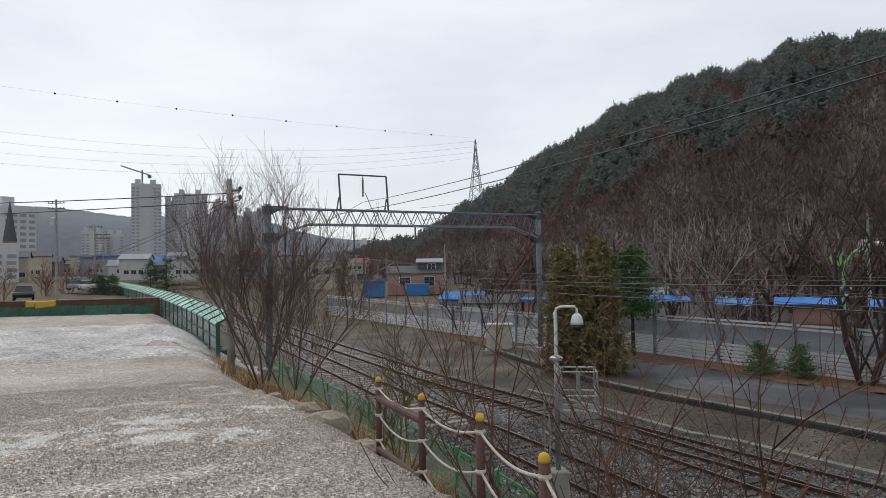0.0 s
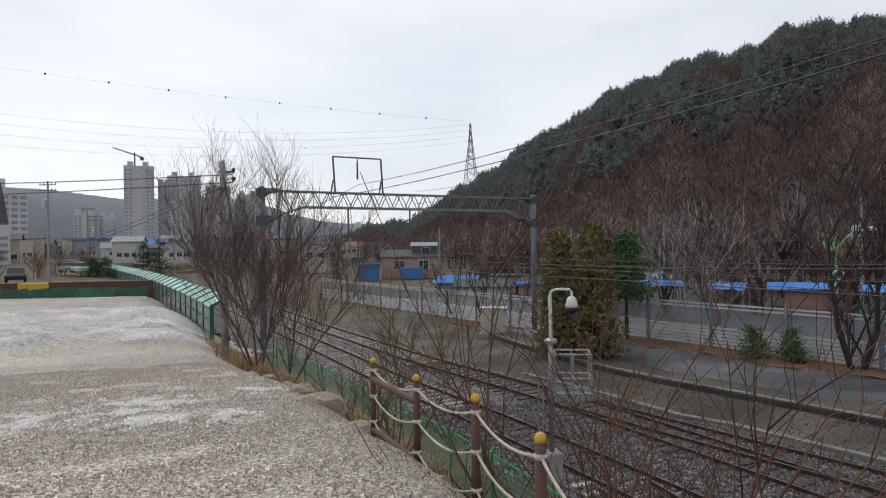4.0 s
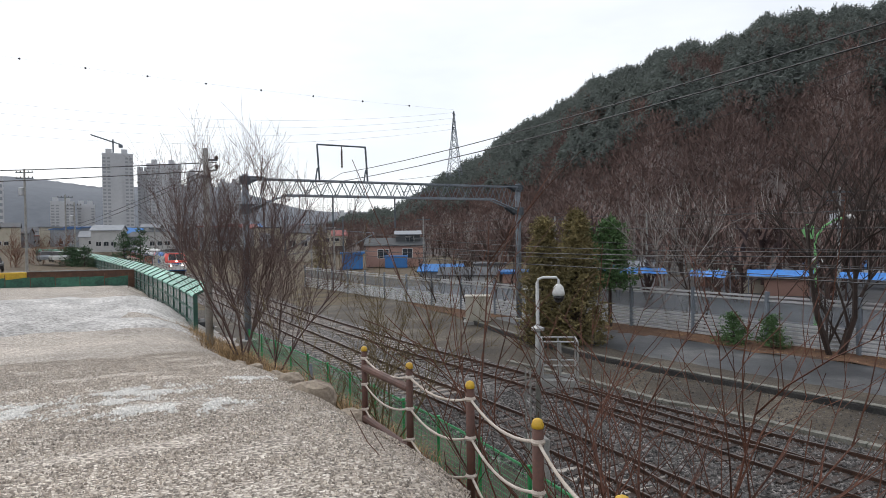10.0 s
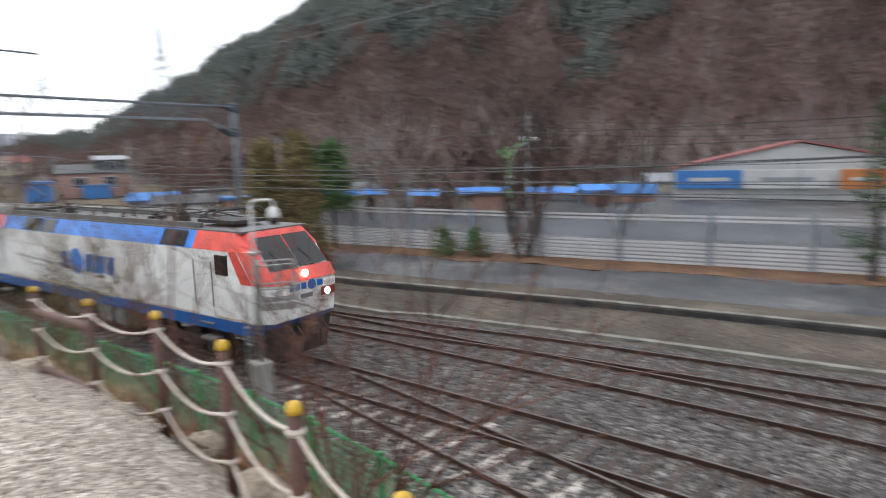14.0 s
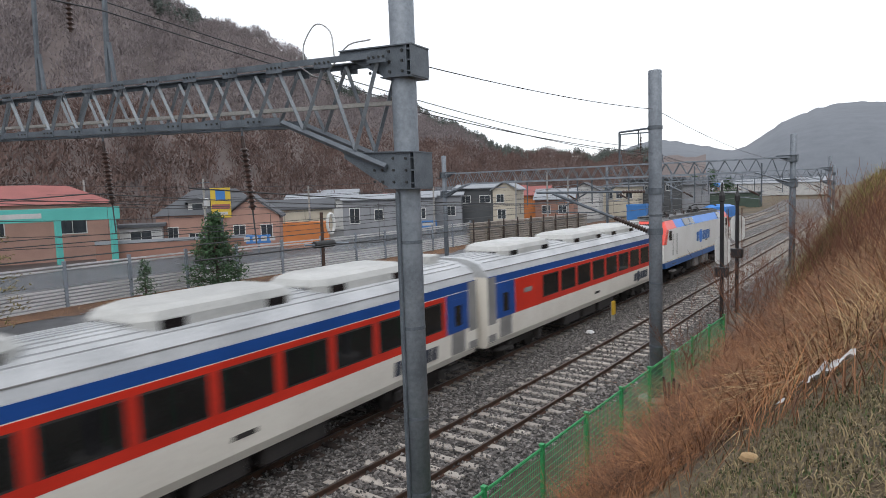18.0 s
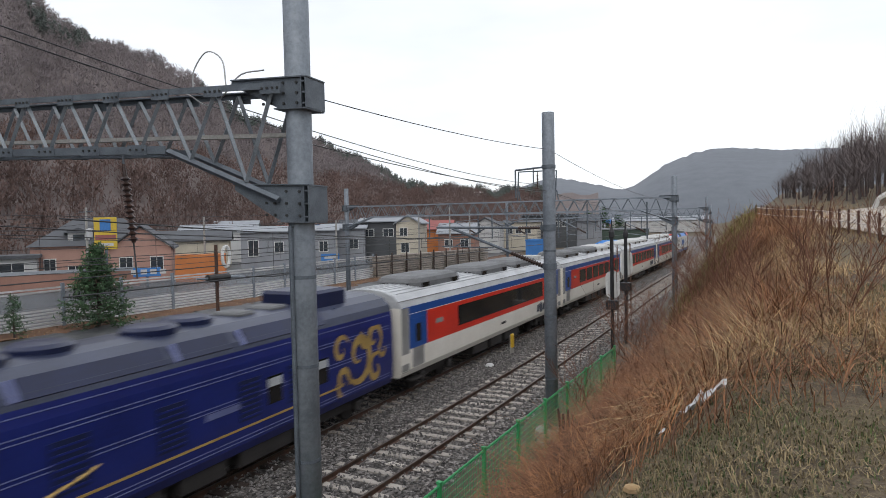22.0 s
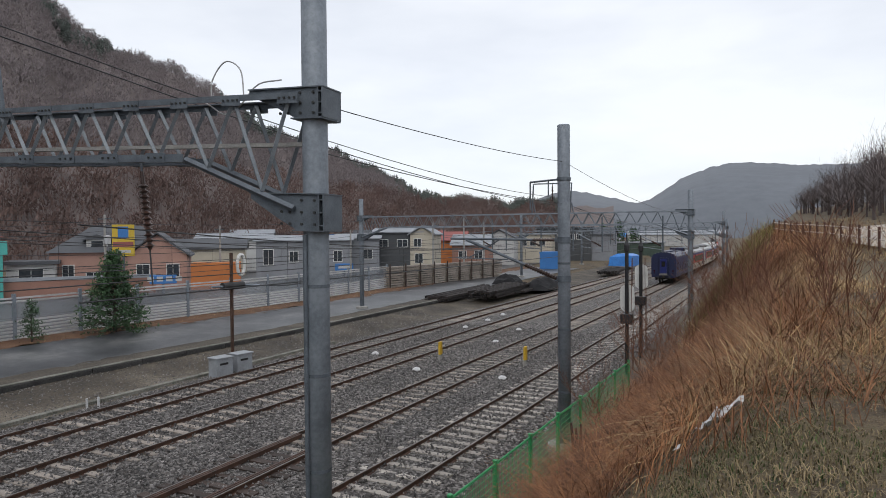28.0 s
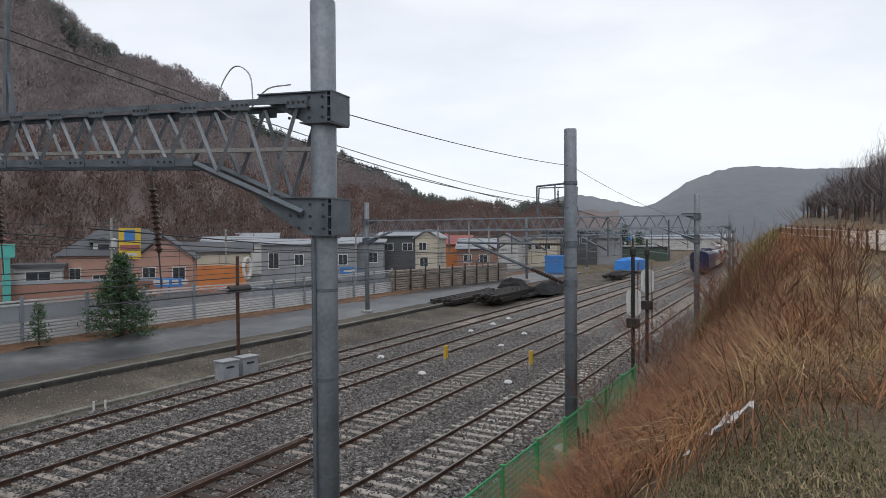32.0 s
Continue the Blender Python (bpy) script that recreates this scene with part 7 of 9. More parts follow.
for z in (2.0, 3.6, 4.1, 5.6):
    part("strap", Geo().lathe([(0.175 - z * 0.006, z), (0.175 - z * 0.006, z + 0.05)], (0, 0, 0), 12), M["steel_dark"], lp)

# green noise barrier beside the running track
nb = thing("noise_barrier", (0, 0, 0), "green noise barrier with window panes and pale hood", "noise barrier", kind="structure")


def barrier_at(y):
    return 4.75 + 0.283 * (-36.0 - y) + 0.0009 * (y + 36.0) ** 2


by = list(np.arange(-36, -122, -2.6))
for i, y in enumerate(by[:-1]):
    a, b = Vector((barrier_at(y), y, 0)), Vector((barrier_at(y - 2.6), y - 2.6, 0))
    z = 1.75 + (36 + y) * -0.006
    m = Matrix.Translation((a.x, a.y, z)) @ Euler((0, 0, math.atan2(b.y - a.y, b.x - a.x))).to_matrix().to_4x4()
    l = (b - a).length
    part("post", Geo().box(-0.09, 0.09, -0.1, 0.12, -1.4, 1.35, m), M["post_green"], nb, "dark green steel post")
    part("wall_panel", Geo().box(0.1, l - 0.1, -0.05, 0.05, -1.4, 1.3, m), M["barrier_green"], nb, "green barrier panel")
    for zz in (-0.75, -0.05, 0.65):
        part("pane", Geo().box(0.35, l - 0.35, 0.05, 0.075, zz, zz + 0.56, m), M["barrier_pane"], nb, "grey pane")
        part("pane", Geo().box(l / 2 - 0.04, l / 2 + 0.04, 0.075, 0.085, zz, zz + 0.56, m), M["barrier_green"], nb)
    hood = Geo()
    prof = [(0.1, 1.3), (0.06, 1.38), (-0.9, 1.83), (-0.92, 1.79), (0.03, 1.32)]
    hood.poly([(u, v) for u, v in prof], 0.12, l - 0.12, "x")
    part("hood", Geo().add([m @ Vector((p[0], p[1], p[2])) for p in hood.v], hood.f), M["hood_green"], nb, "pale green curved hood")
    part("hood_rib", Geo().add([m @ Vector(p) for p in Geo().poly([(0.14, 1.24), (0.1, 1.41), (-0.92, 1.89), (-0.95, 1.79), (0.02, 1.3)], -0.06, 0.06, "x").v], Geo().poly([(0, 0)] * 5, 0, 1, "x").f), M["post_green"], nb, "dark green hood rib")
    part("waler", Geo().box(0.1, l - 0.1, 0.05, 0.11, -0.16, -0.08, m).box(0.1, l - 0.1, 0.05, 0.11, 0.54, 0.62, m), M["post_green"], nb)
for i in range(9):
    y = -118 - i * 3
    x = barrier_at(y) + 1.0 + i * 0.3
    part("far_panel", Geo().box(x - 0.1, x + 0.1, y - 3, y, -0.5, 4.2), M["barrier_green"], nb)
    part("hood", Geo().box(x - 0.4, x + 0.3, y - 2.9, y - 0.1, 4.2, 4.5), M["hood_green"], nb, "pale green curved hood")

# rubble and pallets by the barrier
for k, (x, y) in enumerate(((8.0, -49.5), (8.6, -51.0), (7.2, -46.6))):
    pl = thing("pallet_stack", (x, y, float(ground_z(x, y)) + 0.1), "stack of weathered brown pallets by the barrier", "pallets", "pallet stacks", 12 * k)
    for j in range(8):
        part("pallet", Geo().box(-0.6, 0.6, -0.55, 0.55, j * 0.16, j * 0.16 + 0.03).box(-0.6, -0.5, -0.55, 0.55, j * 0.16 + 0.03, j * 0.16 + 0.14).box(0.5, 0.6, -0.55, 0.55, j * 0.16 + 0.03, j * 0.16 + 0.14), M["rusty"], pl, m=pose(0, 0, 0, 0, 0, random.uniform(-6, 6)))
tp = thing("tarpaulin_bundle", (5.1, -41.0, float(ground_z(5.1, -41.0)) + 0.25), "dark tarpaulin bundle on the rubble by the barrier", "tarpaulin")
part("sheet", Geo().lathe([(0.75, 0), (0.8, 0.25), (0.55, 0.6), (0.2, 0.75)], (0, 0, 0), 9), M["black"], tp)
for k in range(14):
    x, y = barrier_at(-38 - k * 0.9) - 0.9 - random.uniform(-0.3, 0.5), -38 - k * 0.9
    tb = thing("timber_scrap", (x, y, float(ground_z(x, y)) + 0.3), "scrap timber plank by the green barrier", "timber", "timber scraps", random.uniform(0, 180))
    part("plank", Geo().box(-0.8, 0.8, -0.08, 0.08, 0, 0.06), M["rusty"], tb)

# green netting and earth bank at the far end of the lot
nf = thing("green_net_fence", (0, 0, 0), "low green netting fence at the end of the lot", "fence")
for k in range(16):
    a, b = Vector((13 + k * 1.9, -58.5 - k * 0.15, 2.25)), Vector((13 + (k + 1) * 1.9, -58.65 - k * 0.15, 2.25))
    sag = random.uniform(0.0, 0.25)
    part("net", Geo().add([a, b, b + Vector((0, 0, 0.85 - sag)), a + Vector((0, 0, 0.9 - random.uniform(0, 0.2))), a + Vector((0, -0.03, 0)), b + Vector((0, -0.03, 0)), b + Vector((0, -0.03, 0.85 - sag)), a + Vector((0, -0.03, 0.85))], [(0, 1, 2, 3), (7, 6, 5, 4), (3, 2, 6, 7)]), M["net"], nf, "sagging green net")
    part("stake", Geo().tube(a - Vector((0, 0, 0.2)), a + Vector((0, 0, 1.1)), 0.03, n=6), M["rusty"], nf)
eb = thing("earth_wall", (0, 0, 0), "rusty sheet wall behind the green net", "wall")
part("sheet", Geo().box(14, 40, -66.2, -66, 1.6, 3.25), M["rusty"], eb)
part("cap", Geo().box(14, 40, -66.25, -65.95, 3.25, 3.33), M["concrete"], eb)
yb = thing("yellow_barrier", (22.5, -60.5, 1.6), "yellow plastic road barrier at the end of the lot", "barrier", rz=8)
part("body", Geo().bevel_box(-1.1, 1.1, -0.25, 0.25, 0.9, 1.9, 0.06), M["yellow"], yb)

# dome lamp and caged platform by the running track
sl = thing("camera_mast", (-5.75, -14.0, 0.6), "grey mast with white dome camera and railed platform", "mast")
part("base", Geo().bevel_box(-0.2, 0.24, -0.2, 0.2, -0.9, 0.72, 0.03), M["concrete"], sl, "concrete base")
part("mast", Geo().lathe([(0.066, 0.7), (0.062, 3.3), (0.046, 3.32), (0.042, 4.4)], (0, 0, 0), 12), M["alu"], sl, "grey round mast", True)
part("collar", Geo().lathe([(0.09, 3.25), (0.16, 3.27), (0.16, 3.33), (0.07, 3.38)], (0, 0, 0), 12), M["alu"], sl)
part("arm", Geo().line([Vector((0, 0, 4.4)), Vector((-0.02, 0.02, 4.48)), Vector((-0.12, 0.05, 4.52)), Vector((-0.42, 0.16, 4.52)), Vector((-0.46, 0.18, 4.46)), Vector((-0.46, 0.18, 4.36))], 0.03, 8), M["white_paint"], sl, "curved white arm")
part("hood", Geo().lathe([(0.05, 4.36), (0.11, 4.3), (0.145, 4.16), (0.145, 4.1)], (-0.46, 0.18, 0), 14), M["white_paint"], sl, "white dome hood", True)
part("dome", Geo().lathe([(0.13, 4.1), (0.12, 4.02), (0.08, 3.95), (0.02, 3.93)], (-0.46, 0.18, 0), 14), M["glass_dark"], sl, "dark glass dome", True)
cage = pose(-0.46, 0.18, 0, 0, 0, -20) @ Matrix.Diagonal((0.84, 0.84, 1.0, 1.0))
part("platform", Geo().box(-0.5, 0.5, -0.42, 0.42, 2.0, 2.06, cage).box(-0.5, 0.5, -0.42, -0.39, 2.06, 2.16, cage).box(-0.5, 0.5, 0.39, 0.42, 2.06, 2.16, cage), M["alu"], sl, "pale platform")
for x, y in ((-0.48, -0.4), (0.48, -0.4), (-0.48, 0.4), (0.48, 0.4), (0.0, -0.4), (0, 0.4)):
    part("rail_post", Geo().tube(cage @ Vector((x, y, 2.06)), cage @ Vector((x, y, 3.05)), 0.025, n=6), M["alu"], sl)
for z in (2.5, 3.05):
    pts = [cage @ Vector(p) for p in ((-0.48, -0.4, z), (0.48, -0.4, z), (0.48, 0.4, z), (-0.48, 0.4, z), (-0.48, -0.4, z))]
    part("hand_rail", Geo().line(pts, 0.025, 6), M["alu"], sl)
part("ladder", Geo().tube((0.28, -0.1, 0.3), (0.28, -0.1, 2.4), 0.02, n=6).tube((0.28, 0.2, 0.3), (0.28, 0.2, 2.4), 0.02, n=6).tube((0.28, -0.1, 0.8), (0.28, 0.2, 0.8), 0.015, n=5).tube((0.28, -0.1, 1.2), (0.28, 0.2, 1.2), 0.015, n=5).tube((0.28, -0.1, 1.6), (0.28, 0.2, 1.6), 0.015, n=5), M["alu"], sl)

# beige cabinet on the platform end
cb = thing("signal_cabinet", (-12.7, -41.4, 0.15), "beige metal signal cabinet on a concrete plinth", "cabinet", rz=-18)
part("plinth", Geo().box(-1.0, 1.0, -0.7, 0.7, -0.3, 0.12), M["concrete"], cb)
part("body", Geo().bevel_box(-0.85, 0.85, -0.55, 0.55, 0.12, 1.75, 0.02), M["beige"], cb, "beige body")
part("lid", Geo().bevel_box(-0.92, 0.92, -0.62, 0.62, 1.75, 1.86, 0.02), M["beige"], cb, "overhanging lid")
for x in (-0.42, 0.42):
    part("door", Geo().box(x - 0.4, x + 0.4, 0.55, 0.57, 0.2, 1.68), M["beige"], cb)
for x, y in ((-22.9, 20.2), (-22.9, 21.4)):
    gb = thing("lineside_box", (x, y, -0.2), "grey metal lineside box beside the track", "box", "lineside boxes", -6)
    gb.scale = (0.85, 0.85, 0.82)
    part("body", Geo().bevel_box(-0.38, 0.38, -0.5, 0.5, 0.0, 1.05, 0.02), M["grey_cab"], gb)
    part("lid", Geo().bevel_box(-0.43, 0.43, -0.55, 0.55, 1.05, 1.12, 0.015), M["grey_cab"], gb)
    part("bars", Geo().box(0.382, 0.388, -0.3, 0.2, 0.7, 0.82), M["black"], gb, "dark bars of lettering")

# anchor post with insulator and oval board
ap = thing("anchor_post", (-26.3, 24.0, -0.27), "rusty anchor post with a dark insulator and white oval board", "post")
part("shaft", Geo().box(-0.055, 0.055, -0.07, 0.07, 0, 5.6), M["rail"], ap)
part("insulator", Geo().tube((0.1, -0.7, 3.85), (0.1, 0.7, 3.85), 0.2, n=12), M["bolt"], ap, "thick dark horizontal insulator")
part("insulator_end", Geo().tube((0.1, 0.7, 3.85), (0.1, 1.9, 3.75), 0.06, n=8), M["steel"], ap)
part("insulator_end", Geo().tube((0.1, -0.7, 3.85), (0.1, -1.4, 3.9), 0.06, n=8), M["steel"], ap)
oval = Geo()
for k in range(20):
    a, b = 2 * math.pi * k / 20, 2 * math.pi * (k + 1) / 20
    oval.tube((0.14, 0.55 + 0.26 * math.cos(a), 4.95 + 0.55 * math.sin(a)), (0.14, 0.55 + 0.26 * math.cos(b), 4.95 + 0.55 * math.sin(b)), 0.09, n=6)
part("oval_board", oval, M["white_paint"], ap, "white oval ring board")
part("feed_cable", Geo().line([Vector((0.1, 1.9, 3.75)), Vector((0.3, 4, 3.6)), Vector((0.5, 8, 3.8))], 0.03, 5), M["wire"], ap)

# signal posts seen from behind
for x, y, h, zo, zb in ((-6.75, 29.5, 6.1, 3.45, 2.55), (-6.95, 33.5, 6.0, 4.2, 3.0)):
    sg = thing("signal_post", (x, y, -0.25), "dark signal post with white oval board seen from behind", "signal", "signal posts by the siding")
    part("shaft", Geo().lathe([(0.09, 0), (0.085, h - 0.5), (0.13, h - 0.45), (0.13, h - 0.2), (0.05, h), (0.03, h + 0.35)], (0, 0, 0), 10), M["black"], sg, "dark round post")
    part("oval_board", Geo().poly([(0.33 * math.cos(a), zo + (0.35 if math.sin(a) > 0 else -0.35) + 0.3 * math.sin(a)) for a in [2 * math.pi * k / 20 for k in range(20)]], 0.1, 0.13, "y"), M["white_paint"], sg, "white oval board")
    part("equipment_box", Geo().bevel_box(-0.27, 0.27, -0.2, 0.2, zb - 0.25, zb + 0.2, 0.03), M["black"], sg, "black box")
    part("ladder", Geo().tube((0.25, 0, 0.2), (0.2, 0, h - 0.8), 0.015, n=5).tube((0.25, 0.25, 0.2), (0.2, 0.25, h - 0.8), 0.015, n=5), M["rusty"], sg)

# small lineside markers
for x, y in ((-15.7, 27.8), (-11.35, 28.4)):
    mk = thing("marker_post", (x, y, -0.2), "yellow and grey marker post between the tracks", "marker", "marker posts")
    part("shaft", Geo().box(-0.06, 0.06, -0.1, 0.1, 0, 0.95), M["concrete"], mk)
    part("yellow_face", Geo().bevel_box(-0.02, 0.1, -0.13, 0.13, 0.35, 1.0, 0.02), M["yellow"], mk, "yellow face")
for x, y in ((-19.6, 27.7), (-15.5, 25.2), (-11.2, 25.4), (-19.9, 42.5), (-19.7, 38.5), (-16.0, 39.0), (-15.4, 34.0), (-20.2, 46)):
    st = thing("fouling_stone", (x, y, -0.16), "small whitewashed marker stone in the ballast", "marker stone", "marker stones")
    part("dome", Geo().lathe([(0.2, -0.05), (0.2, 0.06), (0.12, 0.14), (0.03, 0.16)], (0, 0, 0), 10), M["litter"], st)
km = thing("kilometre_post", (-15.9, -4.0, -0.2), "blue and white kilometre post with bars of lettering", "sign post")
part("post", Geo().box(-0.04, 0.04, -0.04, 0.04, 0, 1.15), M["white_paint"], km)
part("plate", Geo().box(0.045, 0.06, -0.13, 0.13, 0.75, 1.15), M["loco_blue"], km, "blue plate")
part("yellow_plate", Geo().box(0.045, 0.06, -0.13, 0.13, 1.17, 1.4), M["yellow"], km, "yellow plate")
part("bars", Geo().box(0.061, 0.066, -0.08, 0.08, 0.9, 0.94).box(0.061, 0.066, -0.08, 0.08, 1.0, 1.04), M["white_paint"], km)

# pile of old rails and sleepers on the road
M["old_timber"] = mat("tarred_old_timber", (0.034, 0.026, 0.023), (0.012, 0.01, 0.01), 0.95, 0, 3, 30, 0.4, rand=0.5)
for k, (x, y, l, rz, n) in enumerate(((-29.0, 56.5, 12, 4, 7), (-26.6, 60, 12, 6, 8), (-25.5, 66, 10, 8, 5), (-30.5, 64, 9, 12, 4), (-25.6, 101, 12, 8, 8))):
    rp = thing("rail_pile", (x, y, 0.2), "pile of dark old rails beside the track", "rail pile", "rail piles", rz)
    for j in range(n):
        for i in range((2, 3, 1, 1, 2)[k]):
            part("old_rail", Geo().box(-1.3 + j * 0.37, -1.08 + j * 0.37, -l / 2 + random.uniform(-1, 1), l / 2 + random.uniform(-1, 1), i * 0.25, i * 0.25 + 0.2), M["old_timber"], rp, m=pose(0, 0, 0, 0, 0, random.uniform(-2, 2)))
M["black_cover"] = mat("black_sheet", (0.014, 0.014, 0.016), (0.007, 0.007, 0.008), 0.95, 0, 1.5, 12, 0.1)
for x, y, rz, w, l, h, lab in ((-30.9, 71.8, 10, 1.7, 2.3, 1.25, "low heap under a black sheet beside the timber pile"), (-25.3, 69.0, 8, 1.5, 4.2, 1.3, "long heap under a creased black sheet by the loop track")):
    hp = thing("covered_heap", (x, y, 0.2), lab, "covered heap", "covered heaps", rz)
    n = 14
    vs = []
    for j in range(n):
        for i in range(n):
            u, v = i / (n - 1) * 2 - 1, j / (n - 1) * 2 - 1
            up = (1 - abs(u) ** 3.5) * (1 - abs(v) ** 5)
            vs.append((u * w, v * l, h * up * (0.8 + 0.45 * noise.noise((u * 1.6 + x, v * 2.1, 0.3))) + 0.1 * noise.noise((u * 5, v * 7, x)) * up - 0.06))
    part("sheet", Geo().add(vs, [(j * n + i, j * n + i + 1, (j + 1) * n + i + 1, (j + 1) * n + i) for j in range(n - 1) for i in range(n - 1)]), M["black_cover"], hp)
    for k in range(5):
        v = -0.8 + 0.4 * k
        part("weight_timber", Geo().bevel_box(-0.7, 0.7, -0.07, 0.07, 0, 0.12, 0.01), M["old_timber"], hp, m=pose(w + 0.15, v * l, 0.0, 0, 0, 80 + 9 * k))
for k in range(9):
    ss = thing("sleeper_stack", (-40.5 + k * 0.35, 61 + k * 2.75, 0.3), "tall stack of pale concrete sleepers with dark posts", "sleeper stack", "sleeper stacks", -6)
    for j in range(9):
        part("stacked_sleeper", Geo().box(-0.5, 0.5, -1.2, 1.2, j * 0.27, j * 0.27 + 0.19), M["sleeper"], ss)
    part("stack_post", Geo().box(0.5, 0.62, -1.35, -1.22, -0.1, 2.7), M["timber"], ss, "dark post")
tarp = thing("tarpaulin_stack", (-28.2, 122, 0.3), "blue tarpaulin over a stack beside the far track", "tarpaulin")
M["tarp"] = mat("blue_tarp", (0.035, 0.22, 0.62), (0.025, 0.15, 0.46), 0.45, 0, 0.8, 4, 0.3)
part("sheet", loft([[(-2.2, -4, 0), (2.2, -4, 0), (2.2, 4, 0), (-2.2, 4, 0)], [(-2, -3.8, 1.7), (2, -3.8, 1.9), (2, 3.8, 1.8), (-2, 3.8, 1.6)], [(-0.8, -3, 2.3), (0.8, -3, 2.3), (0.9, 3, 2.2), (-0.9, 3, 2.2)]]), M["tarp"], tarp)

# litter on the bank
for k, (x, y, s) in enumerate(((-0.8, 7.7, 0.17), (-0.6, 7.45, 0.2), (-0.95, 7.6, 0.1), (-1.65, 16.3, 0.14), (-1.15, 7.4, 0.07), (-4.7, 13.4, 0.22), (-4.75, 12.0, 0.16), (-2.6, 8.4, 0.08))):
    g = Geo()
    n = 7
    vs = []
    for i in range(n):
        for j in range(n):
            u, v = (i / (n - 1) - 0.5) * s * 1.3, (j / (n - 1) - 0.5) * s
            px, py = x + u, y + v
            vs.append((u, v, float(ground_z(px, py)) - float(ground_z(x, y)) + 0.1 + 0.6 * s * noise.noise((u * 14, v * 14, k)) + 0.12 * s * math.sin(u * 22 + v * 9 + k)))
    g.add(vs, [(i * n + j, i * n + j + 1, (i + 1) * n + j + 1, (i + 1) * n + j) for i in range(n - 1) for j in range(n - 1)])
    ob = part("plastic_litter", g, M["litter"])
    ob.matrix_basis = pose(x, y, float(ground_z(x, y)))
    tagged(ob, "crumpled white plastic litter on the dry bank", "litter", "litter on the bank")
yl = part("plastic_litter", Geo().lathe([(0.09, 0), (0.075, 0.03), (0.03, 0.05)], (0, 0, 0), 7), M["straw"])
yl.matrix_basis = pose(-1.12, 5.65, float(ground_z(-1.12, 5.65)) + 0.03)
tagged(yl, "crumpled yellowish litter on the dry bank", "litter", "litter on the bank")
glove = thing("dark_stump", (-4.75, 15.6, float(ground_z(-4.75, 15.6))), "charred dark stump behind the green fence", "stump")
for k in range(4):
    part("prong", Geo().tube((k * 0.06 - 0.1, 0, 0), (k * 0.13 - 0.22, 0, 1.05 - 0.12 * (k % 2)), 0.07, 0.03, 6), M["black"], glove)

# path with rope posts on top of the bank
rf = thing("path_fence", (0, 0, 0), "small brown posts and rails along the path", "fence")
ends = []
for k in range(20):
    s = (k / 19) ** 1.15
    x, y = 3.9 - 5.0 * s, 25.5 + 17.5 * s
    z = float(ground_z(x, y))
    ends.append(Vector((x, y, z)))
    part("post", Geo().tube((x, y, z - 0.2), (x, y, z + 0.95), 0.05, n=7), M["brown_post"], rf, "small brown post")
for h in (0.45, 0.8):
    part("rail", Geo().line([p + Vector((0, 0, h)) for p in ends], 0.022, 5), M["rope"] if "rope" in M else M["brown_post"], rf, "thin rail")
strip("bank_path", lambda y: 4.4 - 0.286 * (np.asarray(y, float) - 25.5), lambda y: 12 - 0.25 * (np.asarray(y, float) - 25.5), np.arange(25, 46, 1.0), 8, lambda x, y: ground_z(x, y) + 0.06, M["gravel"], "pale gravel path on top of the bank", "path", 0.03, 0.8)
gr = thing("guard_rail", (6.2, 43.0, float(ground_z(6.2, 43.0))), "white curved guard rail of the road on the bank", "guard rail")
part("rail", Geo().line([Vector((-1.3, 0.5, -0.2)), Vector((-1.1, 0.3, 0.5)), Vector((-0.4, 0, 1.0)), Vector((1.2, -0.5, 1.5)), Vector((4.5, -1.5, 2.3)), Vector((8, -2, 2.6))], 0.14, 8), M["white_paint"], gr)
part("post", Geo().tube((-0.2, 0, -0.2), (-0.2, 0, 1.05), 0.07, n=8), M["steel"], gr)
part("post", Geo().tube((2, -0.75, -0.2), (2, -0.75, 1.7), 0.07, n=8), M["steel"], gr)

# ---- houses and town ----
def place(bearing, dist):
    return -math.sin(radians(bearing)) * dist, math.cos(radians(bearing)) * dist


def paint(name, c, rough=0.75):
    key = "wall_" + name
    if key not in M:
        M[key] = mat(key, c, tuple(v * 0.78 for v in c), rough, 0, 0.5, 10, 0.1)
    return M[key]


PAL = {"brick": (0.30, 0.16, 0.12), "pink": (0.42, 0.25, 0.20), "white": (0.50, 0.50, 0.49), "grey": (0.25, 0.26, 0.28), "dark": (0.07, 0.075, 0.08), "cream": (0.50, 0.45, 0.36), "orange": (0.50, 0.17, 0.05), "teal": (0.10, 0.45, 0.40), "blue": (0.05, 0.19, 0.48), "red_roof": (0.30, 0.10, 0.09), "slate": (0.085, 0.09, 0.10), "tin": (0.30, 0.32, 0.345), "green": (0.16, 0.32, 0.24), "yellow": (0.60, 0.42, 0.05), "moss": (0.06, 0.09, 0.07)}


def c_(name):
    return paint(name, PAL[name])


M["house_pane"] = mat("house_pane", (0.05, 0.06, 0.07), (0.03, 0.035, 0.04), 0.1, 0, bump=0)


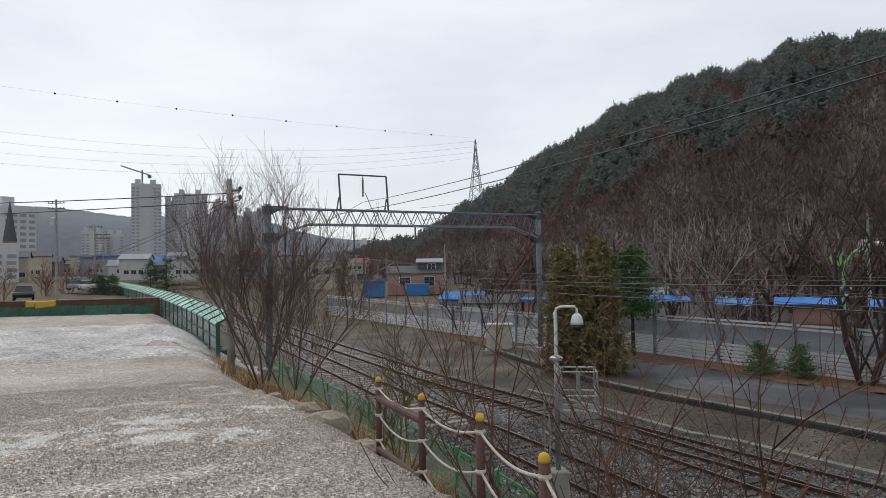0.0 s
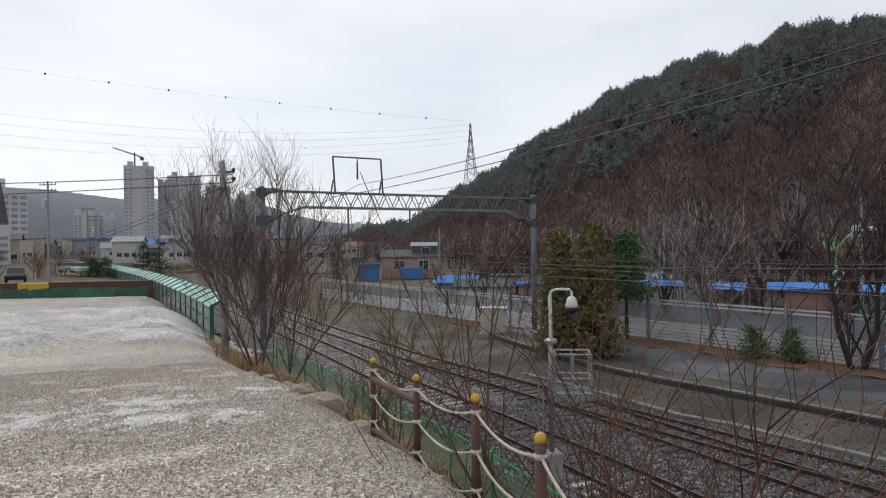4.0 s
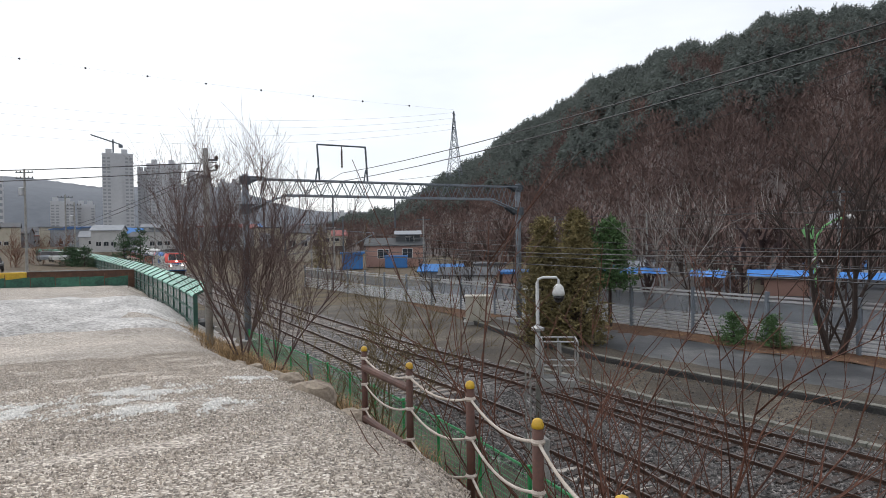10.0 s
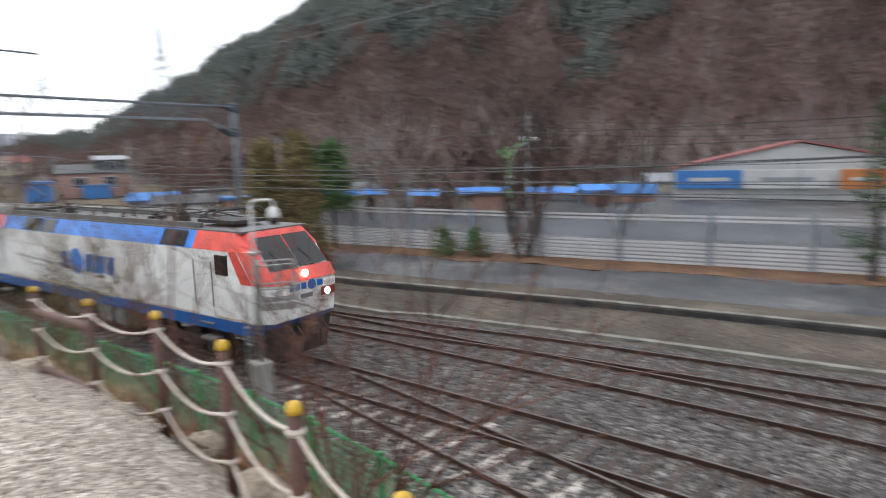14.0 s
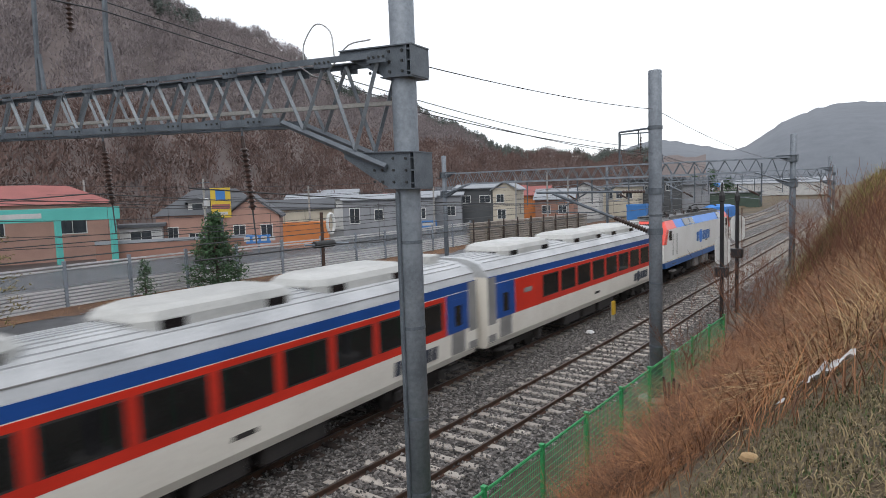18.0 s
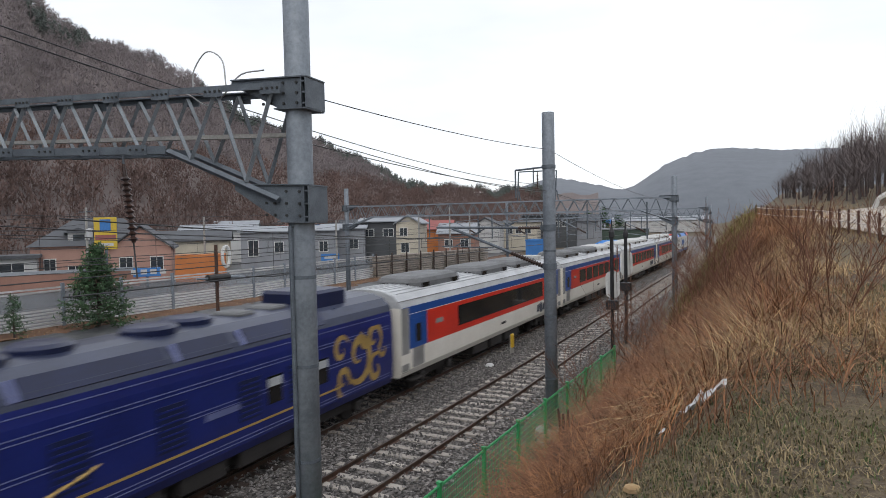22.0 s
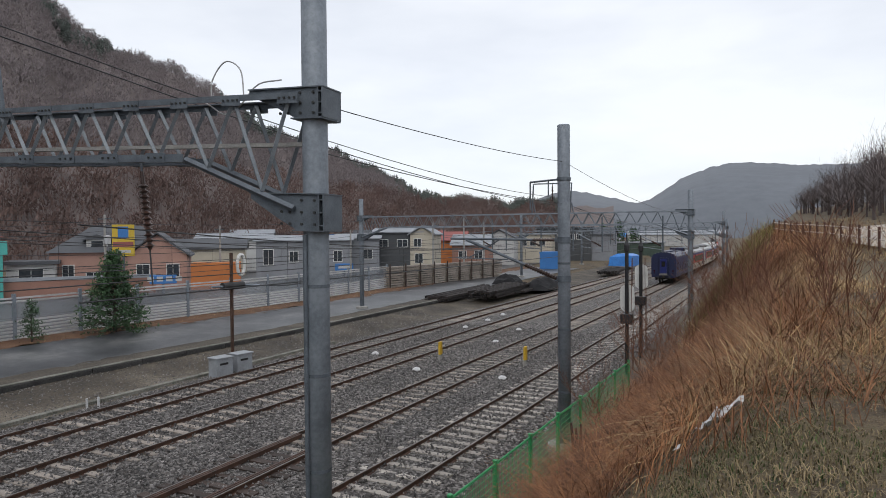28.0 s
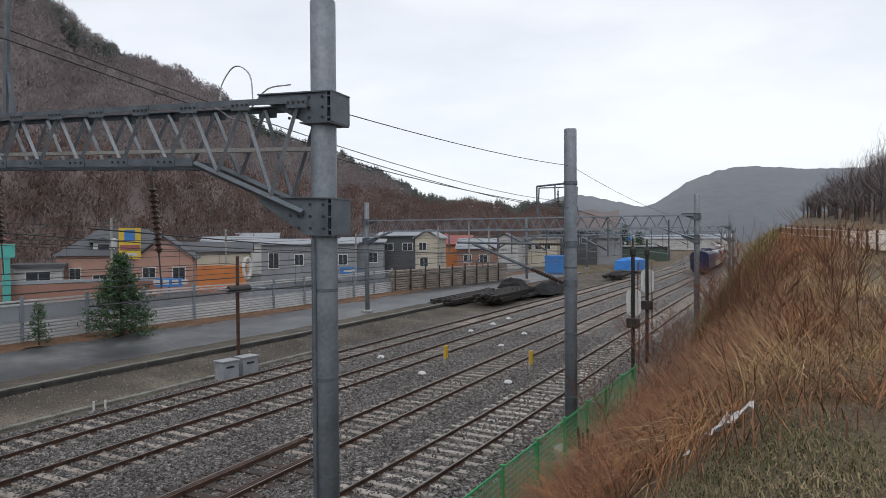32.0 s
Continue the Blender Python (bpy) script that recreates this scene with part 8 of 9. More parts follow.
def house(bearing, dist, z, w, h, rise, depth, wall, roof, label, turn=0.0, hip=False, gable_front=False, windows=(), name="house", over=0.4, dormer=False, group="houses across the road"):
    """A house that faces the yard; windows: (x, z, width, height) on its front."""
    x, y = place(bearing, dist)
    th = thing(name, (x, y, z), label, name.replace("_", " "), group, bearing + turn)
    part("wall", Geo().box(-w / 2, w / 2, 0, depth, -0.6, h), c_(wall), th)
    if rise > 0:
        o = over
        if gable_front:
            prof = [(-w / 2 - o, h - 0.1), (w / 2 + o, h - 0.1), (0, h + rise)]
            part("gable", Geo().poly([(-w / 2, h - 0.02), (w / 2, h - 0.02), (0, h + rise - 0.15)], 0.0, 0.1, "y"), c_(wall), th)
            part("roof", Geo().poly([(-w / 2 - o, h - 0.2), (-w / 2 - o, h), (0, h + rise + 0.18), (w / 2 + o, h), (w / 2 + o, h - 0.2), (0, h + rise)], -o, depth + o, "y"), c_(roof), th)
        elif hip:
            k = min(w, depth) * 0.45
            vs = [(-w / 2 - o, -o, h), (w / 2 + o, -o, h), (w / 2 + o, depth + o, h), (-w / 2 - o, depth + o, h), (-w / 2 + k, depth / 2, h + rise), (w / 2 - k, depth / 2, h + rise)]
            part("roof", Geo().add(vs, [(3, 2, 1, 0), (0, 1, 5, 4), (2, 3, 4, 5), (1, 2, 5), (3, 0, 4)]), c_(roof), th)
        else:
            part("roof", Geo().poly([(-o, h - 0.15), (-o, h), (depth / 2, h + rise + 0.15), (depth + o, h), (depth + o, h - 0.15), (depth / 2, h + rise)], -w / 2 - o, w / 2 + o, "x"), c_(roof), th)
            part("gable", Geo().poly([(0, h - 0.02), (depth, h - 0.02), (depth / 2, h + rise - 0.02)], -w / 2, w / 2, "x"), c_(wall), th)
    else:
        part("roof", Geo().box(-w / 2 - over, w / 2 + over, -over, depth + over, h, h + 0.35), c_(roof), th)
    if dormer:
        part("dormer", Geo().box(-w * 0.22, -w * 0.05, 0.6, 3, h + 0.2, h + 1.6), c_("white"), th, "white dormer")
        part("dormer_roof", Geo().poly([(-w * 0.26, h + 1.55), (-w * 0.01, h + 1.55), (-w * 0.135, h + 2.2)], 0.4, 3.2, "y"), c_(roof), th)
        part("window", Geo().box(-w * 0.18, -w * 0.09, 0.55, 0.6, h + 0.5, h + 1.35), M["house_pane"], th)
    for wx, wz, ww, wh in windows:
        win = part("window", Geo().box(wx - ww / 2 - 0.1, wx + ww / 2 + 0.1, -0.06, 0.02, wz - 0.1, wz + wh + 0.1), M["white_paint"], th, "white framed window")
        part("pane", Geo().box(wx - ww / 2, wx - 0.03, -0.075, -0.055, wz, wz + wh), M["house_pane"], win)
        part("pane", Geo().box(wx + 0.03, wx + ww / 2, -0.075, -0.055, wz, wz + wh), M["house_pane"], win)
    return th


def board(bearing, dist, z, w, h, cols, label, turn=0.0, legs=True, name="sign_board"):
    x, y = place(bearing, dist)
    th = thing(name, (x, y, 0.3), label, "sign", "", bearing + turn)
    part("board", Geo().bevel_box(-w / 2, w / 2, 0, 0.3, z - 0.3, z - 0.3 + h, 0.03), c_(cols[0]), th)
    for k, (bx, bz, bw, bh, col) in enumerate(cols[1:]):
        part("bar", Geo().box(bx - bw / 2, bx + bw / 2, -0.02, 0.0, z - 0.3 + bz, z - 0.3 + bz + bh), c_(col), th)
    if legs:
        part("leg", Geo().box(-0.12, 0.12, 0.1, 0.25, -0.4, z - 0.3), M["steel_dark"], th)
    return th


# the row across the road, seen past the gantry
house(56.6, 86, 0.2, 13.5, 4.3, 3.3, 9, "pink", "slate", "pink rendered house with grey hipped roof", -6, hip=True, dormer=True, windows=((-4.8, 1.2, 1.1, 1.6), (-2.2, 1.0, 1.4, 0.9), (3.2, 1.0, 1.1, 1.7)))
house(53.4, 83, 0.2, 6.6, 3.9, 2.6, 8, "pink", "slate", "pink rendered gabled wing of the house", -6, gable_front=True, windows=((-1.6, 1.0, 1.3, 1.8), (1.7, 1.0, 1.3, 1.8)))
house(62.2, 82, 0.2, 4.5, 3.2, 0, 5, "white", "slate", "small white annex with wide window", -4, windows=((0, 1.0, 2.2, 1.7),))
house(59.6, 76, 0.2, 16, 1.7, 0, 0.4, "brick", "tin", "low brick garden wall with pale coping", -4, name="garden_wall", over=0.05)
board(55.9, 74, 4.3, 2.1, 3.3, ["yellow", (0, 1.9, 1.0, 1.2, "blue"), (0, 1.0, 1.9, 0.5, "red_roof"), (0, 0.35, 1.4, 0.3, "white")], "yellow shop sign with blue figure and red bars", -6)
board(69.0, 77, 4.6, 14.5, 1.35, ["teal", (-3, 0.4, 6, 0.5, "white")], "long teal shop canopy sign", 2, legs=False)
house(69.5, 80, 0.2, 15, 6.2, 2.2, 9, "pink", "red_roof", "orange brick shop with pinkish hipped roof", 2, hip=True, windows=((-4, 3.0, 2.6, 1.5), (3.5, 3.0, 2.6, 1.5)))
for b in (64.2, 68.0, 72.5):
    x, y = place(b, 76)
    cl = thing("canopy_post", (x, y, 0.2), "teal canopy post of the shop", "post", "canopy posts")
    part("shaft", Geo().box(-0.25, 0.25, -0.25, 0.25, -0.4, 4.6), c_("teal"), cl)
board(53.0, 72, 1.4, 2.6, 0.9, ["blue", (-1.2, 0.25, 0.6, 0.5, "white"), (-0.3, 0.25, 0.6, 0.5, "white"), (0.6, 0.25, 0.6, 0.5, "white"), (1.5, 0.25, 0.6, 0.5, "white")], "blue banner with white bars of lettering", -5)
house(48.9, 78, 0.2, 5.4, 2.7, 0, 3, "orange", "orange", "rusty orange shipping container", -5, name="container", over=0.0)
house(47.6, 120, 0.3, 12, 5.6, 1.0, 8, "white", "tin", "white low building with bluish roof", -5)
house(49.5, 105, 0.3, 11, 4.2, 1.4, 8, "cream", "slate", "low cream house with grey roof", -5)
house(41.5, 97, 0.3, 14, 5.4, 0.6, 9, "grey", "tin", "grey clad building with flat roof", -6, windows=((-5.2, 1.8, 1.4, 2.2), (-1.5, 2.2, 1.2, 1.5), (2.0, 2.2, 1.4, 1.5), (5, 2.2, 1.2, 1.5)))
house(36.9, 100, 0.3, 7, 5.6, 0.6, 9, "grey", "tin", "grey clad building with bands of windows", -6, windows=((-1.5, 2.4, 1.3, 1.4), (1.8, 2.4, 1.3, 1.4)))
board(38.0, 92, 1.3, 2.6, 1.0, ["blue", (0, 0.3, 1.6, 0.4, "white")], "blue and white signboard by the road", -6)
house(33.2, 102, 0.3, 8.2, 6.6, 0.5, 8, "dark", "tin", "black clad house with pale roof edge", -10, windows=((-2.4, 4.2, 1.6, 1.1), (0.8, 4.2, 1.6, 1.1)))
house(31.0, 101, 0.3, 3.8, 6.2, 1.2, 8, "cream", "tin", "pale narrow gabled house", -10, gable_front=True, windows=((-0.7, 4.2, 1.1, 1.2), (-0.5, 1.6, 1.2, 1.4)))
house(28.6, 125, 0.3, 6.5, 5.0, 1.6, 7, "orange", "red_roof", "small house with orange tiled roof", -8)
house(26.6, 118, 0.3, 7, 4.2, 1.8, 7, "brick", "tin", "brick house with pale roof", -8, windows=((-1.5, 1.6, 1.4, 1.4), (1.5, 1.6, 1.4, 1.4)))
house(24.0, 130, 0.3, 6, 5.4, 1.6, 7, "white", "slate", "white gabled house with slate roof", -8, gable_front=True)
house(21.4, 140, 0.3, 10, 6.0, 0, 8, "cream", "tin", "cream two-storey building with small windows", -8, windows=((-3, 3.6, 1.2, 1.4), (-1, 3.6, 1.2, 1.4), (1, 3.6, 1.2, 1.4), (3, 3.6, 1.2, 1.4)))
house(18.3, 150, 0.3, 12.5, 7.4, 0, 9, "dark", "slate", "dark building with white bars of lettering", -8, windows=((-4, 4.9, 0.9, 1.1), (-2.5, 4.9, 0.9, 1.1), (-1, 4.9, 0.9, 1.1), (0.5, 4.9, 0.9, 1.1), (2, 4.9, 0.9, 1.1), (3.5, 4.9, 0.9, 1.1)))
house(15.2, 150, 0.3, 6, 6.0, 1.5, 8, "grey", "slate", "grey house by the far yard", -8)
house(19.6, 112, 0.3, 3.2, 2.6, 0, 3, "blue", "blue", "bright blue site hut", -8, name="site_hut", over=0.05)
house(12.0, 190, 0.3, 13, 3.4, 0, 8, "moss", "tin", "low dark green building beyond the tracks", -8)
for b, d, h_, w_ in ((14.9, 206, 8.5, 6.5), (13.6, 210, 9.5, 7.0), (12.3, 207, 7.5, 6.0)):
    x, y = place(b, d)
    conifer("pine_tree", (x, y, 0.2), h_, w_, "dark broad pine beyond the far yard", M["pine_leaf"], int(b * 10), 0.05, 900, 0.7, 0.6)
house(9.0, 320, 1, 44, 5, 2, 16, "white", "tin", "long pale industrial hall in the distance", -4, name="hall")
r7 = random.Random(77)
for k in range(26):
    b, d = r7.uniform(13, 47), r7.uniform(172, 290)
    house(b, d, 0.4, r7.uniform(7, 13), r7.uniform(3.2, 6.5), r7.choice((0, 1.5, 2)), 7, r7.choice(("white", "cream", "grey", "pink", "brick")), r7.choice(("tin", "slate", "red_roof", "tin", "blue")), "small house in the valley beyond the yard", r7.uniform(-15, 15), windows=((-1.5, 1.2, 1.2, 1.2), (1.5, 1.2, 1.2, 1.2)))

# red-roofed hall and stalls behind the fence
house(112.5, 78, 0.2, 25, 3.6, 2.6, 14, "white", "red_roof", "white hall with dull red gabled roof", 6, gable_front=True)
for b, w, col, lab in ((119.0, 7, "blue", "blue banner"), (113.3, 8.5, "white", "white banner"), (108.0, 4.6, "red_roof", "red banner")):
    board(b, 76.6, 1.5, w, 2.0, [col if col != "red_roof" else "orange", (0, 0.8, w * 0.6, 0.4, "white" if col != "white" else "grey")], lab + " with bars on the hall front", 6, legs=False)
for k in range(34):
    b, d = 76 + k * 2.75 + r7.uniform(-1, 1), r7.uniform(70, 105)
    if 104 < b < 121:
        d += 40
    house(b, d, 0.2, r7.uniform(4, 8), r7.uniform(0.6, 1.2), r7.choice((0, 0.8, 1.0)), 4, r7.choice(("white", "cream", "brick", "grey", "pink")), r7.choice(("blue", "tin", "red_roof", "green", "slate", "blue", "slate")), "market stall with a low coloured roof", r7.uniform(-12, 12), name="market_stall", group="market stalls behind the fence")

# blue sheets over the market, seen past the fence
for b, d, w in ((148.5, 62, 4.5), (143.5, 58, 3), (138, 60, 5), (132, 58, 4.5), (152, 66, 3), (128, 62, 3.5)):
    x, y = place(b, d)
    ts = thing("tarpaulin_roof", (x, y, 0.2), "bright blue tarpaulin roof of a market stall", "tarpaulin", "tarpaulin roofs", b + r7.uniform(-15, 15))
    g = Geo()
    n = 8
    vs = [(-w / 2 + w * i / (n - 1), j * 3.0 / 3, 2.35 + 0.25 * math.sin(j * 1.1) + 0.12 * noise.noise((i * 0.9, j, b)) - 0.25 * (j == 0)) for j in range(4) for i in range(n)]
    g.add(vs, [(j * n + i, j * n + i + 1, (j + 1) * n + i + 1, (j + 1) * n + i) for j in range(3) for i in range(n - 1)])
    part("sheet", g, M["tarp"], ts)
    for sx_ in (-w / 2 + 0.1, w / 2 - 0.1):
        for sy_ in (0.1, 2.9):
            part("leg", Geo().tube((sx_, sy_, -0.4), (sx_, sy_, 2.3), 0.04, n=6), M["steel"], ts)

# tan house with a dark roof
house(170.4, 132, 0.3, 12, 3.9, 1.4, 9, "pink", "dark", "tan house with dark roof and blue awning", 0, windows=((-2.4, 1.3, 2.2, 1.7), (2.6, 1.2, 2.0, 1.9)))
house(169.2, 134, 0.3, 5, 6.2, 0.6, 8, "dark", "tin", "dark upper part of the tan house", 0, windows=((0.4, 4.3, 1.6, 1.4),))
house(170.3, 128, 0.3, 4.5, 1.5, 0, 2, "blue", "blue", "blue awning before the tan house", 0, name="awning", over=0.1)
house(174.2, 125, 0.3, 4, 2.4, 0, 4, "blue", "blue", "small blue sheeted shed by the houses", 0, name="shed")
house(178.4, 170, 0.3, 11, 7.0, 2.0, 8, "cream", "slate", "cream house behind the bare trees", 4, windows=((-3, 3.5, 1.5, 1.5), (0, 3.5, 1.5, 1.5), (3, 3.5, 1.5, 1.5)))
conifer("yard_conifer", (*place(177.0, 112), 0.3), 7.5, 4.2, "rounded olive conifer by the houses", M["cypress"], 91, 0.0, 1400, 0.3, 0.7)

# ---- the town ----
# mist over the towers is put into the colours: lightened walls and panes
M["tower"] = mat("tower_render", (0.50, 0.51, 0.53), (0.43, 0.44, 0.46), 0.85, 0, 0.05, 0.6, 0.05)
M["tower_white"] = mat("tower_white", (0.60, 0.61, 0.62), (0.50, 0.51, 0.52), 0.85, 0, 0.05, 0.6, 0.05)
M["tower_pane"] = mat("tower_pane", (0.30, 0.315, 0.335), (0.25, 0.26, 0.28), 0.5, 0, 0.05, 0.6, 0)


def tower(bearing, dist, z, w, h, depth, label, material, floors, cols, turn=0.0, crown=True):
    x, y = place(bearing, dist)
    th = thing("apartment_block", (x, y, z), label, "apartment block", "apartment blocks of the town", bearing + turn)
    part("wall", Geo().box(-w / 2, w / 2, 0, depth, -4, h).box(-w / 2 + w * 0.36, w / 2 - w * 0.36, -1.2, 0, -4, h - 1), material, th)
    g = Geo()
    for f in range(floors):
        zz = 2 + (h - 4) * f / floors
        for c in range(cols):
            cx = -w / 2 + w * (c + 0.5) / cols
            if abs(cx) < w * 0.15:
                continue
            g.box(cx - w / cols * 0.34, cx + w / cols * 0.34, -0.12, 0.0, zz, zz + (h - 4) / floors * 0.52)
        g.box(w / 2, w / 2 + 0.1, depth * 0.3, depth * 0.6, zz, zz + (h - 4) / floors * 0.5)
    tagged(part("window_grid", g, M["tower_pane"], th, "rows of dark windows"), kind="stuff")
    if crown:
        for sx_ in (-0.28, 0.22):
            part("roof_house", Geo().box(w * sx_ - 2.2, w * sx_ + 2.2, 2, 7, h, h + 3.5), material, th)
    return th


tower(193.1, 560, 4, 22, 70, 16, "tall grey apartment block under construction", M["tower"], 24, 7)
tower(191.2, 575, 4, 10, 58, 14, "tall grey apartment block in the mist", M["tower"], 20, 4)
tower(189.7, 570, 4, 26, 64, 16, "tall grey apartment block in the mist", M["tower"], 22, 8)
tower(187.0, 585, 4, 20, 58, 16, "tall grey apartment block in the mist", M["tower"], 20, 6)
tower(184.6, 600, 4, 20, 52, 16, "tall grey apartment block in the mist", M["tower"], 18, 6)
tower(197.0, 640, 4, 18, 36, 14, "grey apartment block in the mist", M["tower"], 13, 5)
tower(195.4, 650, 4, 14, 34, 14, "grey apartment block in the mist", M["tower"], 12, 4)
tower(203.6, 300, 3, 34, 29, 14, "long white apartment block in the town", M["tower_white"], 10, 10, 25)
tower(204.5, 190, 2, 18, 11, 10, "white low apartment block by the road", M["tower_white"], 4, 6, 10, False)
tower(174.6, 520, 4, 16, 20, 12, "white apartment block behind the houses", M["tower_white"], 7, 5)
tower(172.9, 540, 4, 12, 17, 12, "white apartment block behind the houses", M["tower_white"], 6, 4)
for k in range(84):
    b, d = r7.uniform(176, 206), r7.uniform(190, 430)
    if 197 < b < 202 and d < 260:
        continue
    house(b, d, 1.5 + d * 0.008, r7.uniform(6, 12), r7.uniform(3, 7.5), r7.choice((0, 0, 1.5, 2)), 8, r7.choice(("white", "cream", "grey", "grey", "pink", "tin")), r7.choice(("tin", "slate", "slate", "red_roof", "blue", "grey")), "small building of the town", r7.uniform(-20, 20), windows=((-2, 1.2, 1.3, 1.2), (0, 1.2, 1.3, 1.2), (2, 1.2, 1.3, 1.2)), name="town_building", group="buildings of the town")
# crane over the towers
x, y = place(193.4, 584)
cr = thing("tower_crane", (x, y, 4), "tower crane above the apartment blocks", "crane", rz=193)
part("mast", Geo().box(-0.6, 0.6, -0.6, 0.6, 0, 84), M["steel_dark"], cr)
part("jib", Geo().tube((6, 0, 80), (-16, 0, 87), 0.5, n=4), M["steel_dark"], cr)
part("counterweight", Geo().box(4, 7, -1, 1, 77.5, 80), M["steel_dark"], cr)

# pylon on the ridge
x, y = place(164.9, 395)
pz = 48
py = thing("power_pylon", (x, y, pz - 8), "steel lattice power pylon on the ridge", "pylon", rz=60)
g = Geo()
for k in range(9):
    z0, z1 = k * 4.8, (k + 1) * 4.8
    w0, w1 = 4.4 * (1 - k / 9.6) ** 1.25, 4.4 * (1 - (k + 1) / 9.6) ** 1.25
    c0, c1 = [(-w0, -w0), (w0, -w0), (w0, w0), (-w0, w0)], [(-w1, -w1), (w1, -w1), (w1, w1), (-w1, w1)]
    for j in range(4):
        g.tube((*c0[j], z0), (*c1[j], z1), 0.2, n=4)
        g.tube((*c0[j], z0), (*c1[(j + 1) % 4], z1), 0.11, n=4)
        g.tube((*c0[(j + 1) % 4], z0), (*c1[j], z1), 0.11, n=4)
# the lattice gets the lighter steel, standing in for mist before the ridge
part("lattice", g, M["steel"], py)
for k, (z, l) in enumerate(((21, 5.6), (25, 5.6), (29, 5.2), (33, 4.8), (37, 4.4), (41, 3.6))):
    part("cross_arm", Geo().tube((-l, 0, z), (l, 0, z), 0.22, n=4).tube((-l, 0, z), (0, 0, z + 1.6), 0.12, n=4).tube((l, 0, z), (0, 0, z + 1.6), 0.12, n=4), M["steel_dark"], py)

# church spire
x, y = place(202.4, 260)
ch = thing("church", (x, y, 3), "church with a dark pointed spire", "church", rz=202)
part("tower", Geo().box(-2, 2, 0, 4, -2, 13), c_("brick"), ch)
part("spire", Geo().tube((0, 2, 13), (0, 2, 27), 2.4, 0.1, 6), c_("slate"), ch)

# road into the town and parked cars
grid_sheet("town_road", np.linspace(0, 1, 6), np.arange(-400, -66, 4.0), lambda x, y: 2.0 + (-y - 66) * 0.008 + 0 * x, M["asphalt"], lambda y, u: 0.36 * -y + 2 + u * 7.5, label="wet grey road into the town", category="road")


def car(x, y, z, rz, label, paint_mat):
    th = thing("parked_car", (x, y, z), label, "car", "parked cars", rz)
    part("body", loft([[(-0.85, -2.2, 0.3), (0.85, -2.2, 0.3), (0.85, 2.2, 0.3), (-0.85, 2.2, 0.3)], [(-0.9, -2.25, 0.7), (0.9, -2.25, 0.7), (0.9, 2.25, 0.65), (-0.9, 2.25, 0.65)], [(-0.86, -2.1, 0.95), (0.86, -2.1, 0.95), (0.84, 2.05, 0.85), (-0.84, 2.05, 0.85)]]), paint_mat, th)
    part("cabin", loft([[(-0.8, -1.7, 0.93), (0.8, -1.7, 0.93), (0.8, 0.9, 0.9), (-0.8, 0.9, 0.9)], [(-0.66, -1.1, 1.42), (0.66, -1.1, 1.42), (0.66, 0.25, 1.42), (-0.66, 0.25, 1.42)]]), M["glass_dark"], th, "dark windows")
    part("roof", Geo().bevel_box(-0.64, 0.64, -1.1, 0.25, 1.42, 1.47, 0.02), paint_mat, th)
    for sx_ in (-0.8, 0.8):
        for sy_ in (-1.35, 1.35):
            part("wheel", Geo().tube((sx_ - 0.1, sy_, 0.32), (sx_ + 0.1, sy_, 0.32), 0.32, n=12), M["black"], th, "black wheel")
    return th


for k, (b, d, rz, pm, col) in enumerate(((197.4, 106, 205, "white_paint", "white"), (196.5, 108, 205, "white_paint", "white"), (195.8, 112, 205, "slat", "silver grey"), (198.2, 110, 205, "grey_cab", "grey"), (201.5, 78, 20, "black", "dark"))):
    x, y = place(b, d)
    car(x, y, 3.1, rz, col + " car parked beyond the lot", M[pm])
for b, d, s in ((198.6, 112, 71), (200.2, 105, 72), (203, 95, 73), (197.0, 118, 74), (205, 120, 75)):
    x, y = place(b, d)
    bare_tree("street_tree", (x, y, 1.6), 5.5, 3, 2, "small brown street tree", M["red_twig"], seed=s, fan=0.4, trunk=0.07, kids=3, minr=0.02)
for b, d, hh, w in ((192.8, 118, 6, 4.5), (191.6, 116, 6.5, 4.5), (196.6, 105, 3.6, 5.5), (195.6, 103, 3.6, 5)):
    x, y = place(b, d)
    conifer("round_conifer", (x, y, 1.4), hh, w, "dark green bushy conifer by the barrier", M["pine_leaf"], int(b * 10), 0.0, 900, 0.34, 0.5)

# ---- wires and utility poles ----
def sagged(a, b, sag, n=10):
    a, b = Vector(a), Vector(b)
    return [a.lerp(b, k / n) - Vector((0, 0, sag * 4 * (k / n) * (1 - k / n))) for k in range(n + 1)]


def wire(name, pts, r, label, n=4):
    ob = part(name, Geo().line(pts, r, n), M["wire"])
    return tagged(ob, label, "wire", "overhead wires")


SUPPORTS = (-118, -78, -39, 5.5, 44.5, 86, 125.5, 165)
for fx, lo in ((t1_x, 5.5), (t2_x, -118), (t3_x, -118), (t4_x, 5.5)):
    at = [y for y in SUPPORTS if y >= lo]
    pts, mess = [], []
    for y0, y1 in zip(at[:-1], at[1:]):
        mess += sagged((float(fx(y0)), y0, 6.35), (float(fx(y1)), y1, 6.35), 0.75, 12)
        for k in range(13):
            y = y0 + (y1 - y0) * k / 12
            pts.append(Vector((float(fx(y)), y, 5.2)))
    cat = wire("contact_wire", pts, 0.012, "thin dark contact wire above the track")
    wire("messenger_wire", mess, 0.011, "thin dark sagging messenger wire above the track")
    for y0, y1 in zip(at[:-1], at[1:]):
        for k in range(1, 9):
            y = y0 + (y1 - y0) * k / 9
            part("dropper", Geo().tube((float(fx(y)), y, 5.2), (float(fx(y)), y, 6.35 - 0.75 * 4 * (k / 9) * (1 - k / 9)), 0.006, n=3, cap=False), M["wire"], cat)

